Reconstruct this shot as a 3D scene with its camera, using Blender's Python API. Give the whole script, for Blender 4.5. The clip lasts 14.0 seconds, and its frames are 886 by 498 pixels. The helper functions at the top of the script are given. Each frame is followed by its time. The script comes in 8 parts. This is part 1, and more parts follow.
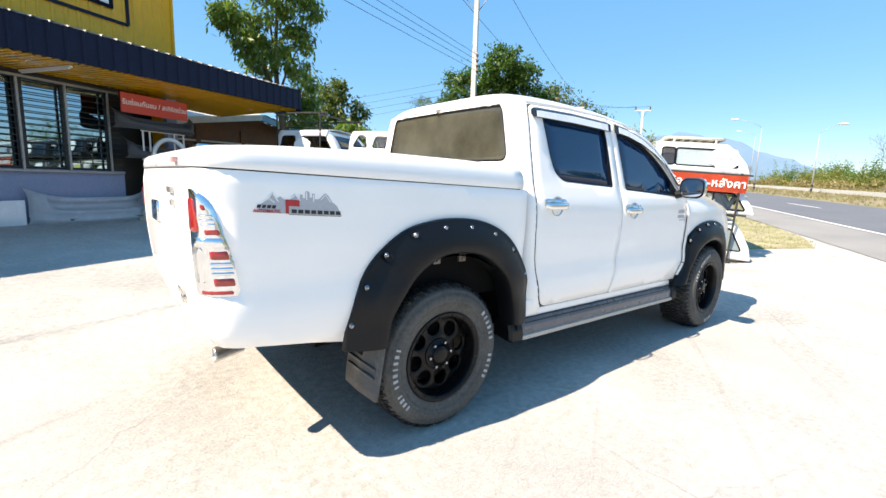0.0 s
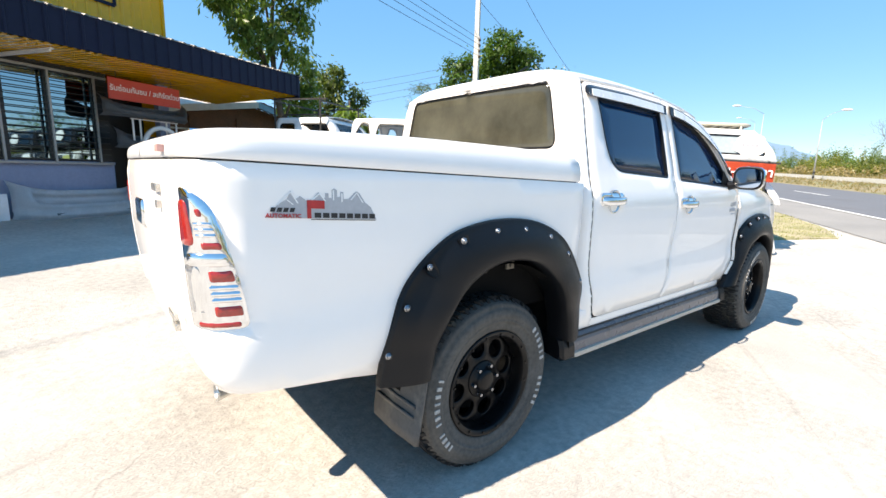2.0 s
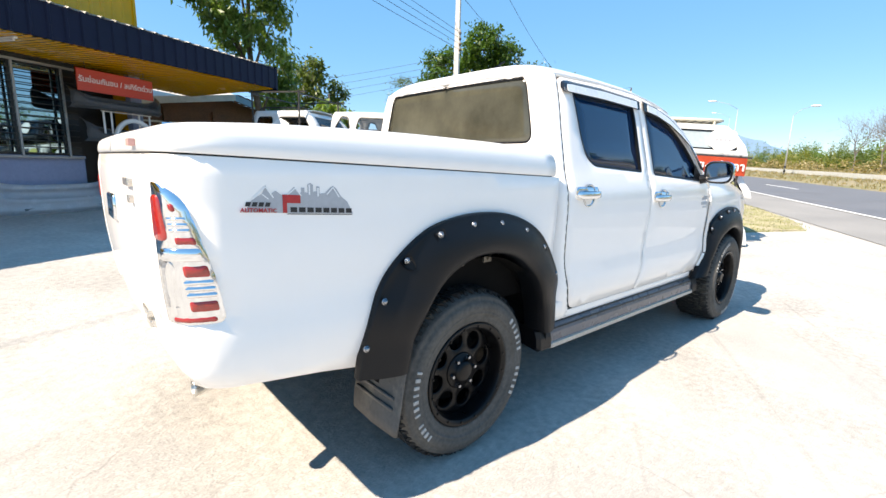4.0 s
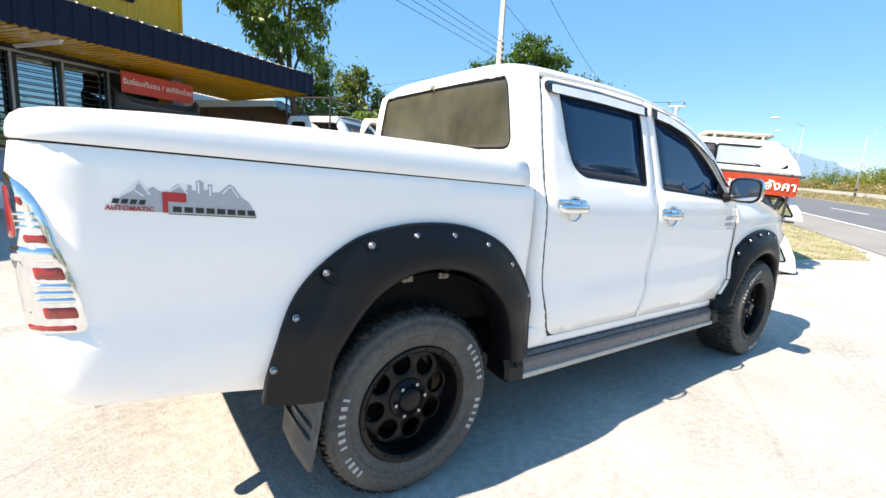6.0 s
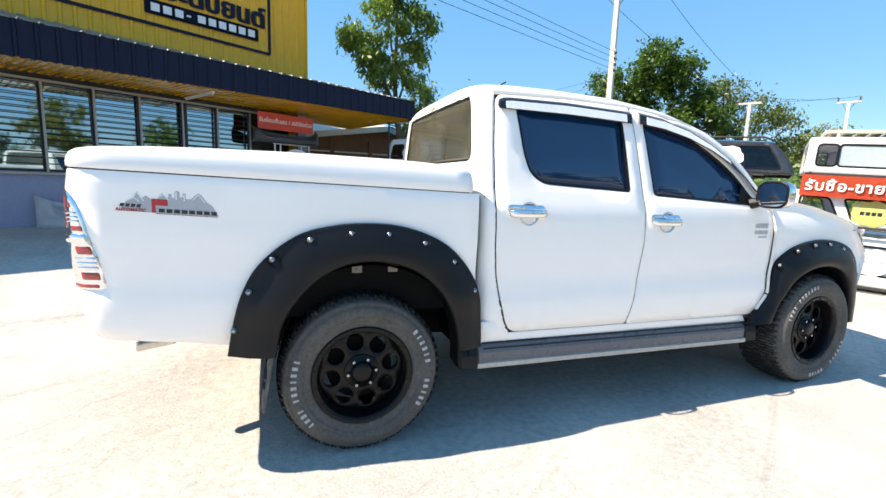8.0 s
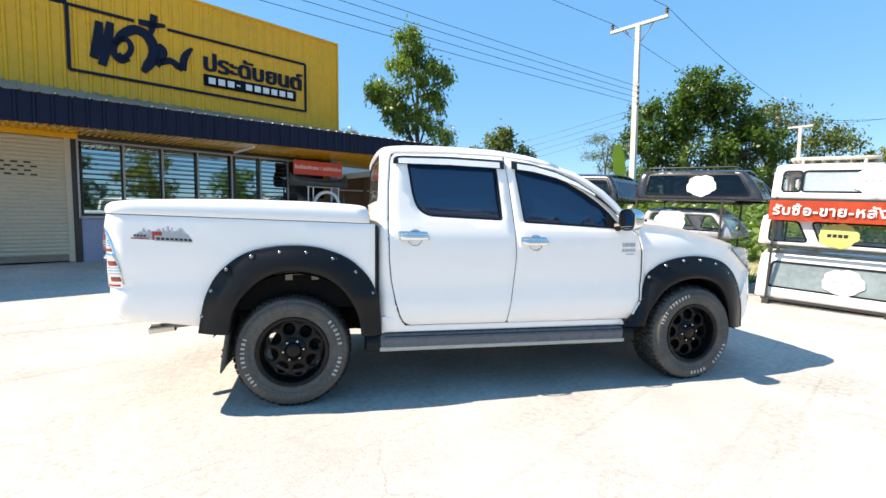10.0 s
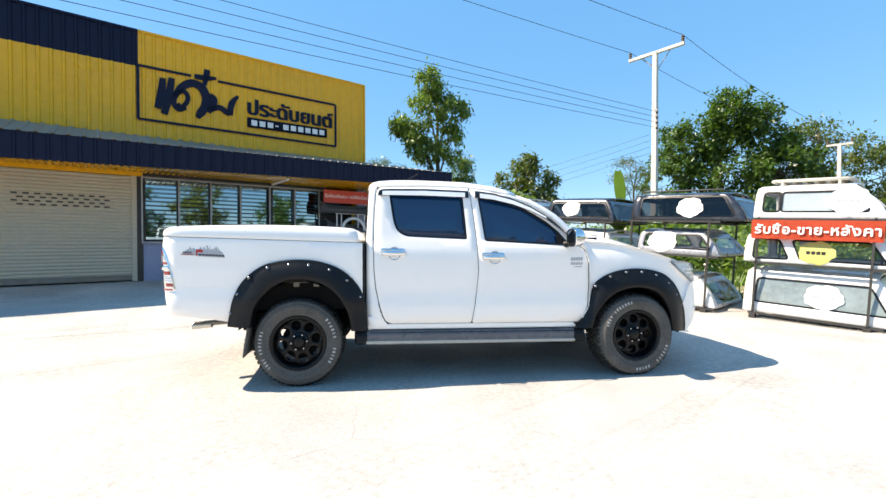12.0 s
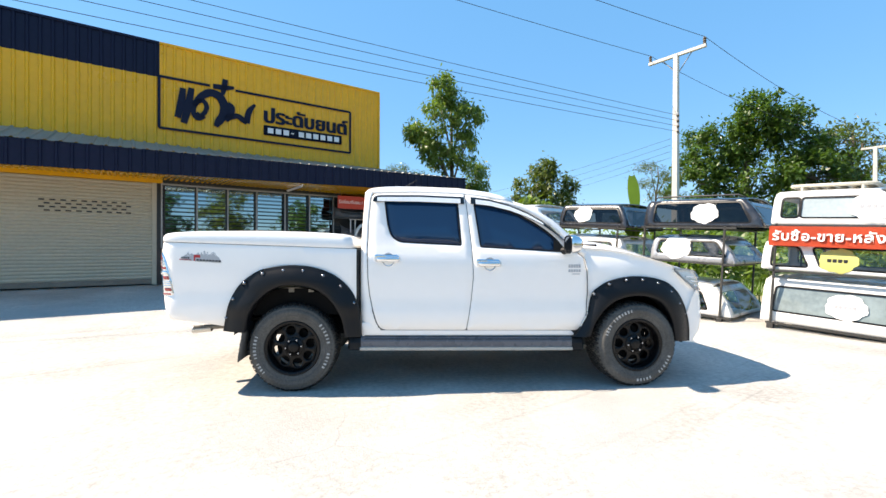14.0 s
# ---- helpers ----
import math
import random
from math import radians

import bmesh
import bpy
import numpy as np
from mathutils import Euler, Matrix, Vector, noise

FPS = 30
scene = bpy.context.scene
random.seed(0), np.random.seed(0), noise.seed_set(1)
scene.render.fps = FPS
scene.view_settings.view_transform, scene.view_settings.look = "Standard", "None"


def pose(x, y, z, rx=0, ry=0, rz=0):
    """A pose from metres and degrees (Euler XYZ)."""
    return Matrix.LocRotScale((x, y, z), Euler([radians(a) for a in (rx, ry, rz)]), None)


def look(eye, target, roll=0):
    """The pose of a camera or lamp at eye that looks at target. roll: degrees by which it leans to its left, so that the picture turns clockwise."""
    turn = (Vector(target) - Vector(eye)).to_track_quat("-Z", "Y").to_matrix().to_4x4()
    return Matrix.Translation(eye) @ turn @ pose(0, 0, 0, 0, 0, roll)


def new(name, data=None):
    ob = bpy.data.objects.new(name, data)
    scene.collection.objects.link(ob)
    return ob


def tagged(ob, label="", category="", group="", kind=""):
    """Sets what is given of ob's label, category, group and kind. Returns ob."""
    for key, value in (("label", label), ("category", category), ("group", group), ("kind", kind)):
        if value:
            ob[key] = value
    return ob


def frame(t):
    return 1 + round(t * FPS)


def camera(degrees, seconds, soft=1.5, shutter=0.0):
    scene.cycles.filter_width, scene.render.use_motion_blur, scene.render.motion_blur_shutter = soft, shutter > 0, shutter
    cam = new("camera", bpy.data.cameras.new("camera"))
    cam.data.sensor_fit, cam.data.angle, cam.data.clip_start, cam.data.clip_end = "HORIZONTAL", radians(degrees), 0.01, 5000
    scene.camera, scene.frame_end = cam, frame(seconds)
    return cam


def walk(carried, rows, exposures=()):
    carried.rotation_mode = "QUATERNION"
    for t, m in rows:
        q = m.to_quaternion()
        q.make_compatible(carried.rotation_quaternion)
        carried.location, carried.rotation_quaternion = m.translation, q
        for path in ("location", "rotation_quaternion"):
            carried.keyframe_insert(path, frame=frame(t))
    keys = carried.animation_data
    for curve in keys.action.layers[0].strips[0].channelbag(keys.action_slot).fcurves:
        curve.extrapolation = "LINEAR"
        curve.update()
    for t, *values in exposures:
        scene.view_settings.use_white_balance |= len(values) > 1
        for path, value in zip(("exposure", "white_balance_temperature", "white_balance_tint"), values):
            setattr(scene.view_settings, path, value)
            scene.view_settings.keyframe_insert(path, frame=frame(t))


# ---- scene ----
cam = camera(89.9, 14.0)
PATH = [
    (0, (-1.388, -1.674, 1.282), (-0.151, -0.131, 0.981), 1.9),
    (0.5, (-1.33, -1.554, 1.274), (-0.092, -0.013, 0.971), 2.0),
    (1, (-1.239, -1.37, 1.275), (-0.001, 0.169, 0.962), 1.8),
    (1.5, (-1.24, -1.276, 1.285), (-0.001, 0.259, 0.956), 1.7),
    (2, (-1.307, -1.234, 1.29), (-0.064, 0.294, 0.941), 1.6),
    (4.5, (-1.305, -1.292, 1.292), (0.019, 0.162, 0.927), 2.3),
    (5, (-1.181, -1.346, 1.287), (0.153, 0.102, 0.934), 3.3),
    (5.5, (-1.066, -1.361, 1.284), (0.243, 0.112, 0.945), 4.0),
    (6, (-0.889, -1.336, 1.285), (0.269, 0.259, 0.949), 3.5),
    (6.5, (-0.72, -1.414, 1.298), (0.247, 0.304, 0.96), 3.0),
    (7, (-0.539, -1.574, 1.292), (0.249, 0.236, 0.972), 2.6),
    (7.5, (-0.447, -1.707, 1.276), (0.272, 0.134, 0.966), 2.5),
    (8, (-0.33, -1.968, 1.288), (0.336, -0.105, 1.0), 2.0),
    (8.5, (-0.133, -2.255, 1.299), (0.496, -0.374, 1.042), 1.6),
    (11, (0.571, -3.558, 1.294), (0.884, -1.584, 1.231), 0.1),
    (11.5, (0.658, -3.785, 1.258), (0.946, -1.806, 1.222), -0.0),
    (12, (0.742, -3.925, 1.257), (1.004, -1.943, 1.225), -0.0),
    (12.5, (0.856, -3.935, 1.253), (1.1, -1.95, 1.23), -0.1),
    (13, (0.951, -3.944, 1.259), (1.163, -1.955, 1.243), 0.1),
    (13.5, (0.983, -3.937, 1.264), (1.169, -1.946, 1.251), 0.3),
    (14, (0.987, -3.928, 1.264), (1.152, -1.935, 1.257), 0.2),
]
walk(cam, [(t, look(eye, target, roll)) for t, eye, target, roll in PATH], exposures=[(0.0, 0.94, 8350, 13.5), (14.0, 0.94, 8350, 13.5)])

# ---- light ----
SUN_WAY = Vector((0.91, -0.095, -1.0)).normalized()
world = bpy.data.worlds.new("sky")
scene.world = world
world.use_nodes = True
_nt = world.node_tree
_sky = _nt.nodes.new("ShaderNodeTexSky")
_sky.sky_type, _sky.sun_disc = "NISHITA", False
_sky.sun_elevation = math.asin(-SUN_WAY.z)
_sky.sun_rotation = math.atan2(-SUN_WAY.x, -SUN_WAY.y)
_sky.altitude, _sky.air_density, _sky.dust_density, _sky.ozone_density = 300, 1.0, 0.0, 3.0
_hue = _nt.nodes.new("ShaderNodeHueSaturation")
_hue.inputs["Hue"].default_value, _hue.inputs["Saturation"].default_value = 0.500, 1.15
_nt.links.new(_sky.outputs["Color"], _hue.inputs["Color"])
_even = _nt.nodes.new("ShaderNodeMix")
_even.data_type = "RGBA"
_even.inputs["Factor"].default_value = 0.75
_even.inputs[7].default_value = (0.28, 1.27, 2.9, 1)      # clear dry-season azure
_nt.links.new(_hue.outputs["Color"], _even.inputs[6])
_nt.links.new(_even.outputs[2], _nt.nodes["Background"].inputs["Color"])
_nt.nodes["Background"].inputs["Strength"].default_value = 0.203
sun = new("sun", bpy.data.lights.new("sun", "SUN"))
sun.data.energy, sun.data.angle, sun.data.color = 4.9, radians(0.53), (1.0, 0.985, 0.97)
sun.matrix_world = Matrix.Translation((-8, 2, 12)) @ SUN_WAY.to_track_quat("-Z", "Y").to_matrix().to_4x4()

# ---- materials ----
def mat(name, base, rough=0.5, metal=0.0, dark=0.75, light=1.12, scale=6.0, fine=60.0, bump=0.0, bump_scale=None, coat=0.0, spec=0.5, stain=None, stain_at=0.62, stain_scale=1.3, rough_var=0.08, island=0.0, per_object=0.0):
    """A principled surface whose colour wanders at two scales, with fine relief, and stains where they are asked for."""
    m = bpy.data.materials.new(name)
    m.use_nodes = True
    nt = m.node_tree
    n, l = nt.nodes, nt.links
    p = n["Principled BSDF"]
    p.inputs["Metallic"].default_value = metal
    p.inputs["Coat Weight"].default_value = coat
    p.inputs["Coat Roughness"].default_value = 0.03
    p.inputs["Specular IOR Level"].default_value = spec
    co = n.new("ShaderNodeTexCoord")
    a, b = n.new("ShaderNodeTexNoise"), n.new("ShaderNodeTexNoise")
    a.inputs["Scale"].default_value, a.inputs["Detail"].default_value = scale, 5
    b.inputs["Scale"].default_value, b.inputs["Detail"].default_value = fine, 3
    for t in (a, b):
        l.new(co.outputs["Object"], t.inputs["Vector"])
    add = n.new("ShaderNodeMath")
    add.operation = "ADD"
    l.new(a.outputs["Fac"], add.inputs[0])
    l.new(b.outputs["Fac"], add.inputs[1])
    half = n.new("ShaderNodeMath")
    half.operation, half.inputs[1].default_value = "MULTIPLY", 0.5
    l.new(add.outputs[0], half.inputs[0])
    ramp = n.new("ShaderNodeMapRange")
    ramp.inputs["From Min"].default_value, ramp.inputs["From Max"].default_value = 0.32, 0.68
    ramp.inputs["To Min"].default_value, ramp.inputs["To Max"].default_value = dark, light
    l.new(half.outputs[0], ramp.inputs["Value"])
    last = ramp.outputs["Result"]
    for amount, socket in ((island, "geo"), (per_object, "obj")):
        if amount:
            src = n.new("ShaderNodeNewGeometry").outputs["Random Per Island"] if socket == "geo" else n.new("ShaderNodeObjectInfo").outputs["Random"]
            r = n.new("ShaderNodeMapRange")
            r.inputs["To Min"].default_value, r.inputs["To Max"].default_value = 1 - amount, 1 + amount
            l.new(src, r.inputs["Value"])
            mu = n.new("ShaderNodeMath")
            mu.operation = "MULTIPLY"
            l.new(last, mu.inputs[0])
            l.new(r.outputs["Result"], mu.inputs[1])
            last = mu.outputs[0]
    col = n.new("ShaderNodeMix")
    col.data_type, col.blend_type = "RGBA", "MULTIPLY"
    col.inputs["Factor"].default_value = 1.0
    col.inputs[6].default_value = (*base, 1)
    l.new(last, col.inputs[7])
    out = col.outputs[2]
    if stain:
        s = n.new("ShaderNodeTexNoise")
        s.inputs["Scale"].default_value, s.inputs["Detail"].default_value, s.inputs["Roughness"].default_value = stain_scale, 7, 0.65
        l.new(co.outputs["Object"], s.inputs["Vector"])
        r = n.new("ShaderNodeMapRange")
        r.inputs["From Min"].default_value, r.inputs["From Max"].default_value = stain_at - 0.08, stain_at + 0.1
        l.new(s.outputs["Fac"], r.inputs["Value"])
        mx = n.new("ShaderNodeMix")
        mx.data_type = "RGBA"
        mx.inputs[7].default_value = (*stain, 1)
        l.new(r.outputs["Result"], mx.inputs["Factor"])
        l.new(out, mx.inputs[6])
        out = mx.outputs[2]
    l.new(out, p.inputs["Base Color"])
    rr = n.new("ShaderNodeMapRange")
    rr.inputs["From Min"].default_value, rr.inputs["From Max"].default_value = 0.3, 0.7
    rr.inputs["To Min"].default_value, rr.inputs["To Max"].default_value = max(0.02, rough - rough_var), min(1, rough + rough_var)
    l.new(a.outputs["Fac"], rr.inputs["Value"])
    l.new(rr.outputs["Result"], p.inputs["Roughness"])
    if bump:
        c = n.new("ShaderNodeTexNoise")
        c.inputs["Scale"].default_value, c.inputs["Detail"].default_value = bump_scale or fine, 4
        l.new(co.outputs["Object"], c.inputs["Vector"])
        bp = n.new("ShaderNodeBump")
        bp.inputs["Strength"].default_value, bp.inputs["Distance"].default_value = 1.0, bump
        l.new(c.outputs["Fac"], bp.inputs["Height"])
        l.new(bp.outputs["Normal"], p.inputs["Normal"])
    return m


def glass(name, tint, see=0.0, rough=0.02, film=None, film_scale=7.0, ior=1.52):
    """Window glass: a clear tinted pane, mirroring at grazing angles; see is how much passes through."""
    m = bpy.data.materials.new(name)
    m.use_nodes = True
    n, l = m.node_tree.nodes, m.node_tree.links
    p = n["Principled BSDF"]
    p.inputs["Base Color"].default_value = (*tint, 1)
    p.inputs["Roughness"].default_value = rough
    p.inputs["IOR"].default_value = ior
    co = n.new("ShaderNodeTexCoord")
    t = n.new("ShaderNodeTexNoise")
    t.inputs["Scale"].default_value, t.inputs["Detail"].default_value, t.inputs["Roughness"].default_value = film_scale, 8, 0.62
    l.new(co.outputs["Object"], t.inputs["Vector"])
    if film:
        mx = n.new("ShaderNodeMix")
        mx.data_type = "RGBA"
        mx.inputs[6].default_value, mx.inputs[7].default_value = (*tint, 1), (*film, 1)
        r = n.new("ShaderNodeMapRange")
        r.inputs["From Min"].default_value, r.inputs["From Max"].default_value = 0.35, 0.75
        l.new(t.outputs["Fac"], r.inputs["Value"])
        l.new(r.outputs["Result"], mx.inputs["Factor"])
        l.new(mx.outputs[2], p.inputs["Base Color"])
    if see:
        tr = n.new("ShaderNodeBsdfTransparent")
        tr.inputs["Color"].default_value = (see, see, see, 1)
        gl = n.new("ShaderNodeBsdfGlossy")
        gl.inputs["Roughness"].default_value = rough
        fr = n.new("ShaderNodeFresnel")
        fr.inputs["IOR"].default_value = 1.6
        mx = n.new("ShaderNodeMixShader")
        l.new(fr.outputs["Fac"], mx.inputs["Fac"])
        l.new(tr.outputs[0], mx.inputs[1])
        l.new(gl.outputs[0], mx.inputs[2])
        l.new(mx.outputs[0], n["Material Output"].inputs["Surface"])
    return m


def concrete():
    """Hand-floated slab: wormy wrinkles in patches, long pale and dark scrape trails along the shop, blotches and hair cracks."""
    m = mat("concrete", (0.486, 0.465, 0.428), 0.85, dark=0.68, light=1.2, scale=1.2, fine=22, bump=0.004, bump_scale=60, stain=(0.385, 0.378, 0.36), stain_at=0.58, stain_scale=0.55)
    n, l = m.node_tree.nodes, m.node_tree.links
    p = n["Principled BSDF"]
    base, normal = p.inputs["Base Color"].links[0].from_socket, p.inputs["Normal"].links[0].from_socket
    co = n.new("ShaderNodeTexCoord")
    turned = n.new("ShaderNodeMapping")
    turned.inputs["Rotation"].default_value = (0, 0, radians(-31))
    l.new(co.outputs["Object"], turned.inputs["Vector"])

    def noise(scale, detail, vec, rough=0.55, distort=0.0):
        t = n.new("ShaderNodeTexNoise")
        t.inputs["Scale"].default_value, t.inputs["Detail"].default_value, t.inputs["Roughness"].default_value, t.inputs["Distortion"].default_value = scale, detail, rough, distort
        l.new(vec, t.inputs["Vector"])
        return t.outputs["Fac"]

    def remap(v, a, b, c, d):
        r = n.new("ShaderNodeMapRange")
        for k, x in zip(("From Min", "From Max", "To Min", "To Max"), (a, b, c, d)):
            r.inputs[k].default_value = x
        l.new(v, r.inputs["Value"])
        return r.outputs["Result"]

    def calc(op, a, b):
        q = n.new("ShaderNodeMath")
        q.operation = op
        for k, x in enumerate((a, b)):
            if isinstance(x, float):
                q.inputs[k].default_value = x
            else:
                l.new(x, q.inputs[k])
        return q.outputs[0]

    # wrinkles: thin crests where a warped noise crosses its middle
    squeeze = n.new("ShaderNodeMapping")
    squeeze.inputs["Rotation"].default_value, squeeze.inputs["Scale"].default_value = (0, 0, radians(24)), (1.0, 3.2, 1.0)
    l.new(co.outputs["Object"], squeeze.inputs["Vector"])
    worm = calc("ABSOLUTE", calc("SUBTRACT", noise(20.0, 3.0, squeeze.outputs["Vector"], 0.55, 1.0), 0.5), 0.0)
    crest = remap(worm, 0.0, 0.13, 1.0, 0.0)
    patch = remap(noise(0.8, 4.0, co.outputs["Object"]), 0.40, 0.62, 0.25, 1.0)
    wrinkle = calc("MULTIPLY", crest, patch)
    # scrape trails along the shop front
    long_ = n.new("ShaderNodeMapping")
    long_.inputs["Scale"].default_value = (0.16, 9.0, 1.0)
    l.new(turned.outputs["Vector"], long_.inputs["Vector"])
    trail = remap(noise(1.0, 5.0, long_.outputs["Vector"], 0.7), 0.56, 0.68, 0.0, 1.0)
    trail = calc("MULTIPLY", trail, remap(noise(0.35, 3.0, co.outputs["Object"]), 0.46, 0.62, 0.0, 1.0))
    # hair cracks
    vor = n.new("ShaderNodeTexVoronoi")
    vor.feature = "DISTANCE_TO_EDGE"
    vor.inputs["Scale"].default_value = 0.32
    bent = n.new("ShaderNodeMix")
    bent.data_type, bent.blend_type = "RGBA", "ADD"
    bent.inputs["Factor"].default_value = 0.35
    wob = n.new("ShaderNodeTexNoise")
    wob.inputs["Scale"].default_value, wob.inputs["Detail"].default_value = 1.6, 6
    l.new(co.outputs["Object"], wob.inputs["Vector"])
    l.new(co.outputs["Object"], bent.inputs[6])
    l.new(wob.outputs["Color"], bent.inputs[7])
    l.new(bent.outputs[2], vor.inputs["Vector"])
    crack = calc("MULTIPLY", remap(vor.outputs["Distance"], 0.0, 0.0022, 1.0, 0.0), remap(noise(0.5, 2.0, co.outputs["Object"]), 0.55, 0.63, 0.0, 1.0))
    shade = calc("MULTIPLY", remap(wrinkle, 0.0, 1.0, 1.05, 0.86), calc("MULTIPLY", remap(trail, 0.0, 1.0, 1.0, 0.80), remap(crack, 0.0, 1.0, 1.0, 0.78)))
    mul = n.new("ShaderNodeMix")
    mul.data_type, mul.blend_type = "RGBA", "MULTIPLY"
    mul.inputs["Factor"].default_value = 1.0
    l.new(base, mul.inputs[6])
    l.new(shade, mul.inputs[7])
    l.new(mul.outputs[2], p.inputs["Base Color"])
    bp = n.new("ShaderNodeBump")
    bp.inputs["Strength"].default_value, bp.inputs["Distance"].default_value = 0.5, 0.003
    l.new(wrinkle, bp.inputs["Height"])
    l.new(normal, bp.inputs["Normal"])
    l.new(bp.outputs["Normal"], p.inputs["Normal"])
    return m


M_CONCRETE = concrete()
M_EARTH = mat("dry_earth", (0.30, 0.25, 0.15), 0.95, dark=0.6, light=1.3, scale=0.25, fine=3.0, bump=0.05, bump_scale=6, stain=(0.16, 0.17, 0.06), stain_at=0.52, stain_scale=0.12)
M_STRAW = mat("straw_strewn_earth", (0.44, 0.38, 0.24), 0.95, dark=0.6, light=1.25, scale=3, fine=40, bump=0.02, bump_scale=25, stain=(0.24, 0.24, 0.09), stain_at=0.55, stain_scale=1.5)
M_ASPHALT = mat("asphalt", (0.135, 0.143, 0.158), 0.85, dark=0.85, light=1.15, scale=0.7, fine=60, bump=0.003, bump_scale=120, stain=(0.11, 0.112, 0.118), stain_at=0.6, stain_scale=0.3)
M_SHOULDER = mat("worn_asphalt", (0.26, 0.253, 0.24), 0.9, dark=0.8, light=1.15, scale=0.8, fine=40, bump=0.004, bump_scale=90)
M_LINE = mat("road_paint", (0.75, 0.75, 0.72), 0.7, dark=0.8)
M_YELLOW = mat("yellow_steel", (0.80, 0.385, 0.006), 0.34, dark=0.9, light=1.06, scale=0.7, fine=8)
M_ZINC = mat("zinc_sheet", (0.62, 0.60, 0.55), 0.45, metal=0.3, dark=0.85, light=1.05)
M_SOFFIT = mat("glossy_yellow_soffit", (0.80, 0.40, 0.008), 0.22, dark=0.9, light=1.06, scale=0.7, fine=8, bump=0.006, bump_scale=7, coat=0.6)
M_NAVY = mat("navy_steel", (0.005, 0.008, 0.026), 0.45, spec=0.2, dark=0.85, light=1.15, scale=0.8, fine=12)
M_SHUTTER = mat("shutter_steel", (0.50, 0.44, 0.33), 0.5, dark=0.9, light=1.06, scale=0.6, fine=14)
M_LILAC = mat("lilac_wall", (0.29, 0.32, 0.44), 0.8, dark=0.88, light=1.06, scale=1.0, fine=20, bump=0.002)
M_BLACKFRAME = mat("black_frame", (0.012, 0.012, 0.013), 0.4, dark=0.9)
M_GREYSTEEL = mat("galvanised_bar", (0.34, 0.33, 0.32), 0.45, metal=0.6, dark=0.85)
M_BAR = mat("dark_bar", (0.035, 0.034, 0.032), 0.5, dark=0.8)
M_SIGNRED = mat("red_banner", (0.62, 0.065, 0.035), 0.55, dark=0.92, light=1.05, scale=2)
M_SIGNWHITE = mat("white_print", (0.82, 0.80, 0.78), 0.6, dark=0.95, light=1.03)
M_SHOPGLASS = mat("reflective_shop_glass", (0.25, 0.36, 0.40), 0.025, metal=1.0, dark=0.96, light=1.03, rough_var=0.01)
# white paint, its base colour warmed to offset blue skylight on the flank
M_PAINT = mat("warmed_white_paint", (0.945, 0.905, 0.862), 0.45, spec=0.0, dark=0.985, light=1.01, scale=1.2, fine=9, coat=0.9, rough_var=0.03)
M_LID = mat("white_fibreglass", (0.875, 0.866, 0.848), 0.32, dark=0.97, light=1.01, scale=2.0, fine=12, coat=0.4, rough_var=0.05)
M_FLARE = mat("matt_black_plastic", (0.004, 0.0045, 0.006), 0.40, spec=0.28, dark=0.85, light=1.15, scale=5, fine=400, bump=0.0004, bump_scale=700)
M_RUBBER = mat("tyre_rubber", (0.028, 0.027, 0.026), 0.85, spec=0.25, dark=0.75, light=1.25, scale=9, fine=90, bump=0.0006, bump_scale=200, stain=(0.13, 0.115, 0.09), stain_at=0.63, stain_scale=6)
M_RIM = mat("satin_black_rim", (0.004, 0.004, 0.0045), 0.34, spec=0.24, dark=0.85, light=1.2, scale=10, fine=120)
M_NUT = mat("steel_nut", (0.35, 0.37, 0.40), 0.25, metal=0.9)
# chrome darkened in colour for the handle cups' shade; headlight rims share it
M_SHADECHROME = mat("shaded_chrome", (0.58, 0.59, 0.60), 0.12, metal=1.0, dark=0.95, light=1.03)
M_CHROME = mat("chrome", (0.78, 0.79, 0.80), 0.07, metal=1.0, dark=0.97, light=1.02, rough_var=0.03)
M_LAMPRED = mat("red_lens", (0.36, 0.018, 0.012), 0.12, dark=0.7, light=1.2, scale=30, fine=150, coat=1.0)
M_LAMPCLEAR = mat("clear_lens", (0.72, 0.72, 0.70), 0.15, dark=0.8, light=1.05, scale=40, fine=160, coat=1.0)
M_CLEARTAIL = mat("clear_lamp_lens", (0.40, 0.41, 0.42), 0.10, metal=0.5, dark=0.7, light=1.15, scale=40, fine=160, coat=1.0)
# dark tint; the blue of the mirrored sky is put into its base colour
M_TINT = glass("sky_blue_tint_glass", (0.002, 0.029, 0.080), rough=0.012, ior=1.65)
M_REARGLASS = glass("dusty_rear_glass", (0.040, 0.040, 0.030), rough=0.06, film=(0.105, 0.102, 0.076), film_scale=2.2)
M_UNDER = mat("underbody", (0.004, 0.004, 0.004), 0.8, spec=0.15)
M_STEEL = mat("bare_steel", (0.22, 0.20, 0.17), 0.5, metal=0.6, dark=0.7)
M_STEP = mat("grey_step_pad", (0.10, 0.105, 0.12), 0.28, dark=0.85, light=1.15, scale=8, fine=90)
M_ALU = mat("aluminium_trim", (0.62, 0.60, 0.56), 0.3, metal=0.8, dark=0.85)
M_TRIMDULL = mat("dull_edge_trim", (0.44, 0.42, 0.38), 0.45, metal=0.3, dark=0.8)
M_GREYPRINT = mat("grey_print", (0.40, 0.41, 0.43), 0.4, dark=0.9)
M_BLACKPRINT = mat("black_print", (0.02, 0.02, 0.022), 0.4)
M_REDPRINT = mat("red_print", (0.5, 0.03, 0.03), 0.4)
M_FADEDRED = mat("faded_red_print", (0.55, 0.30, 0.27), 0.5)
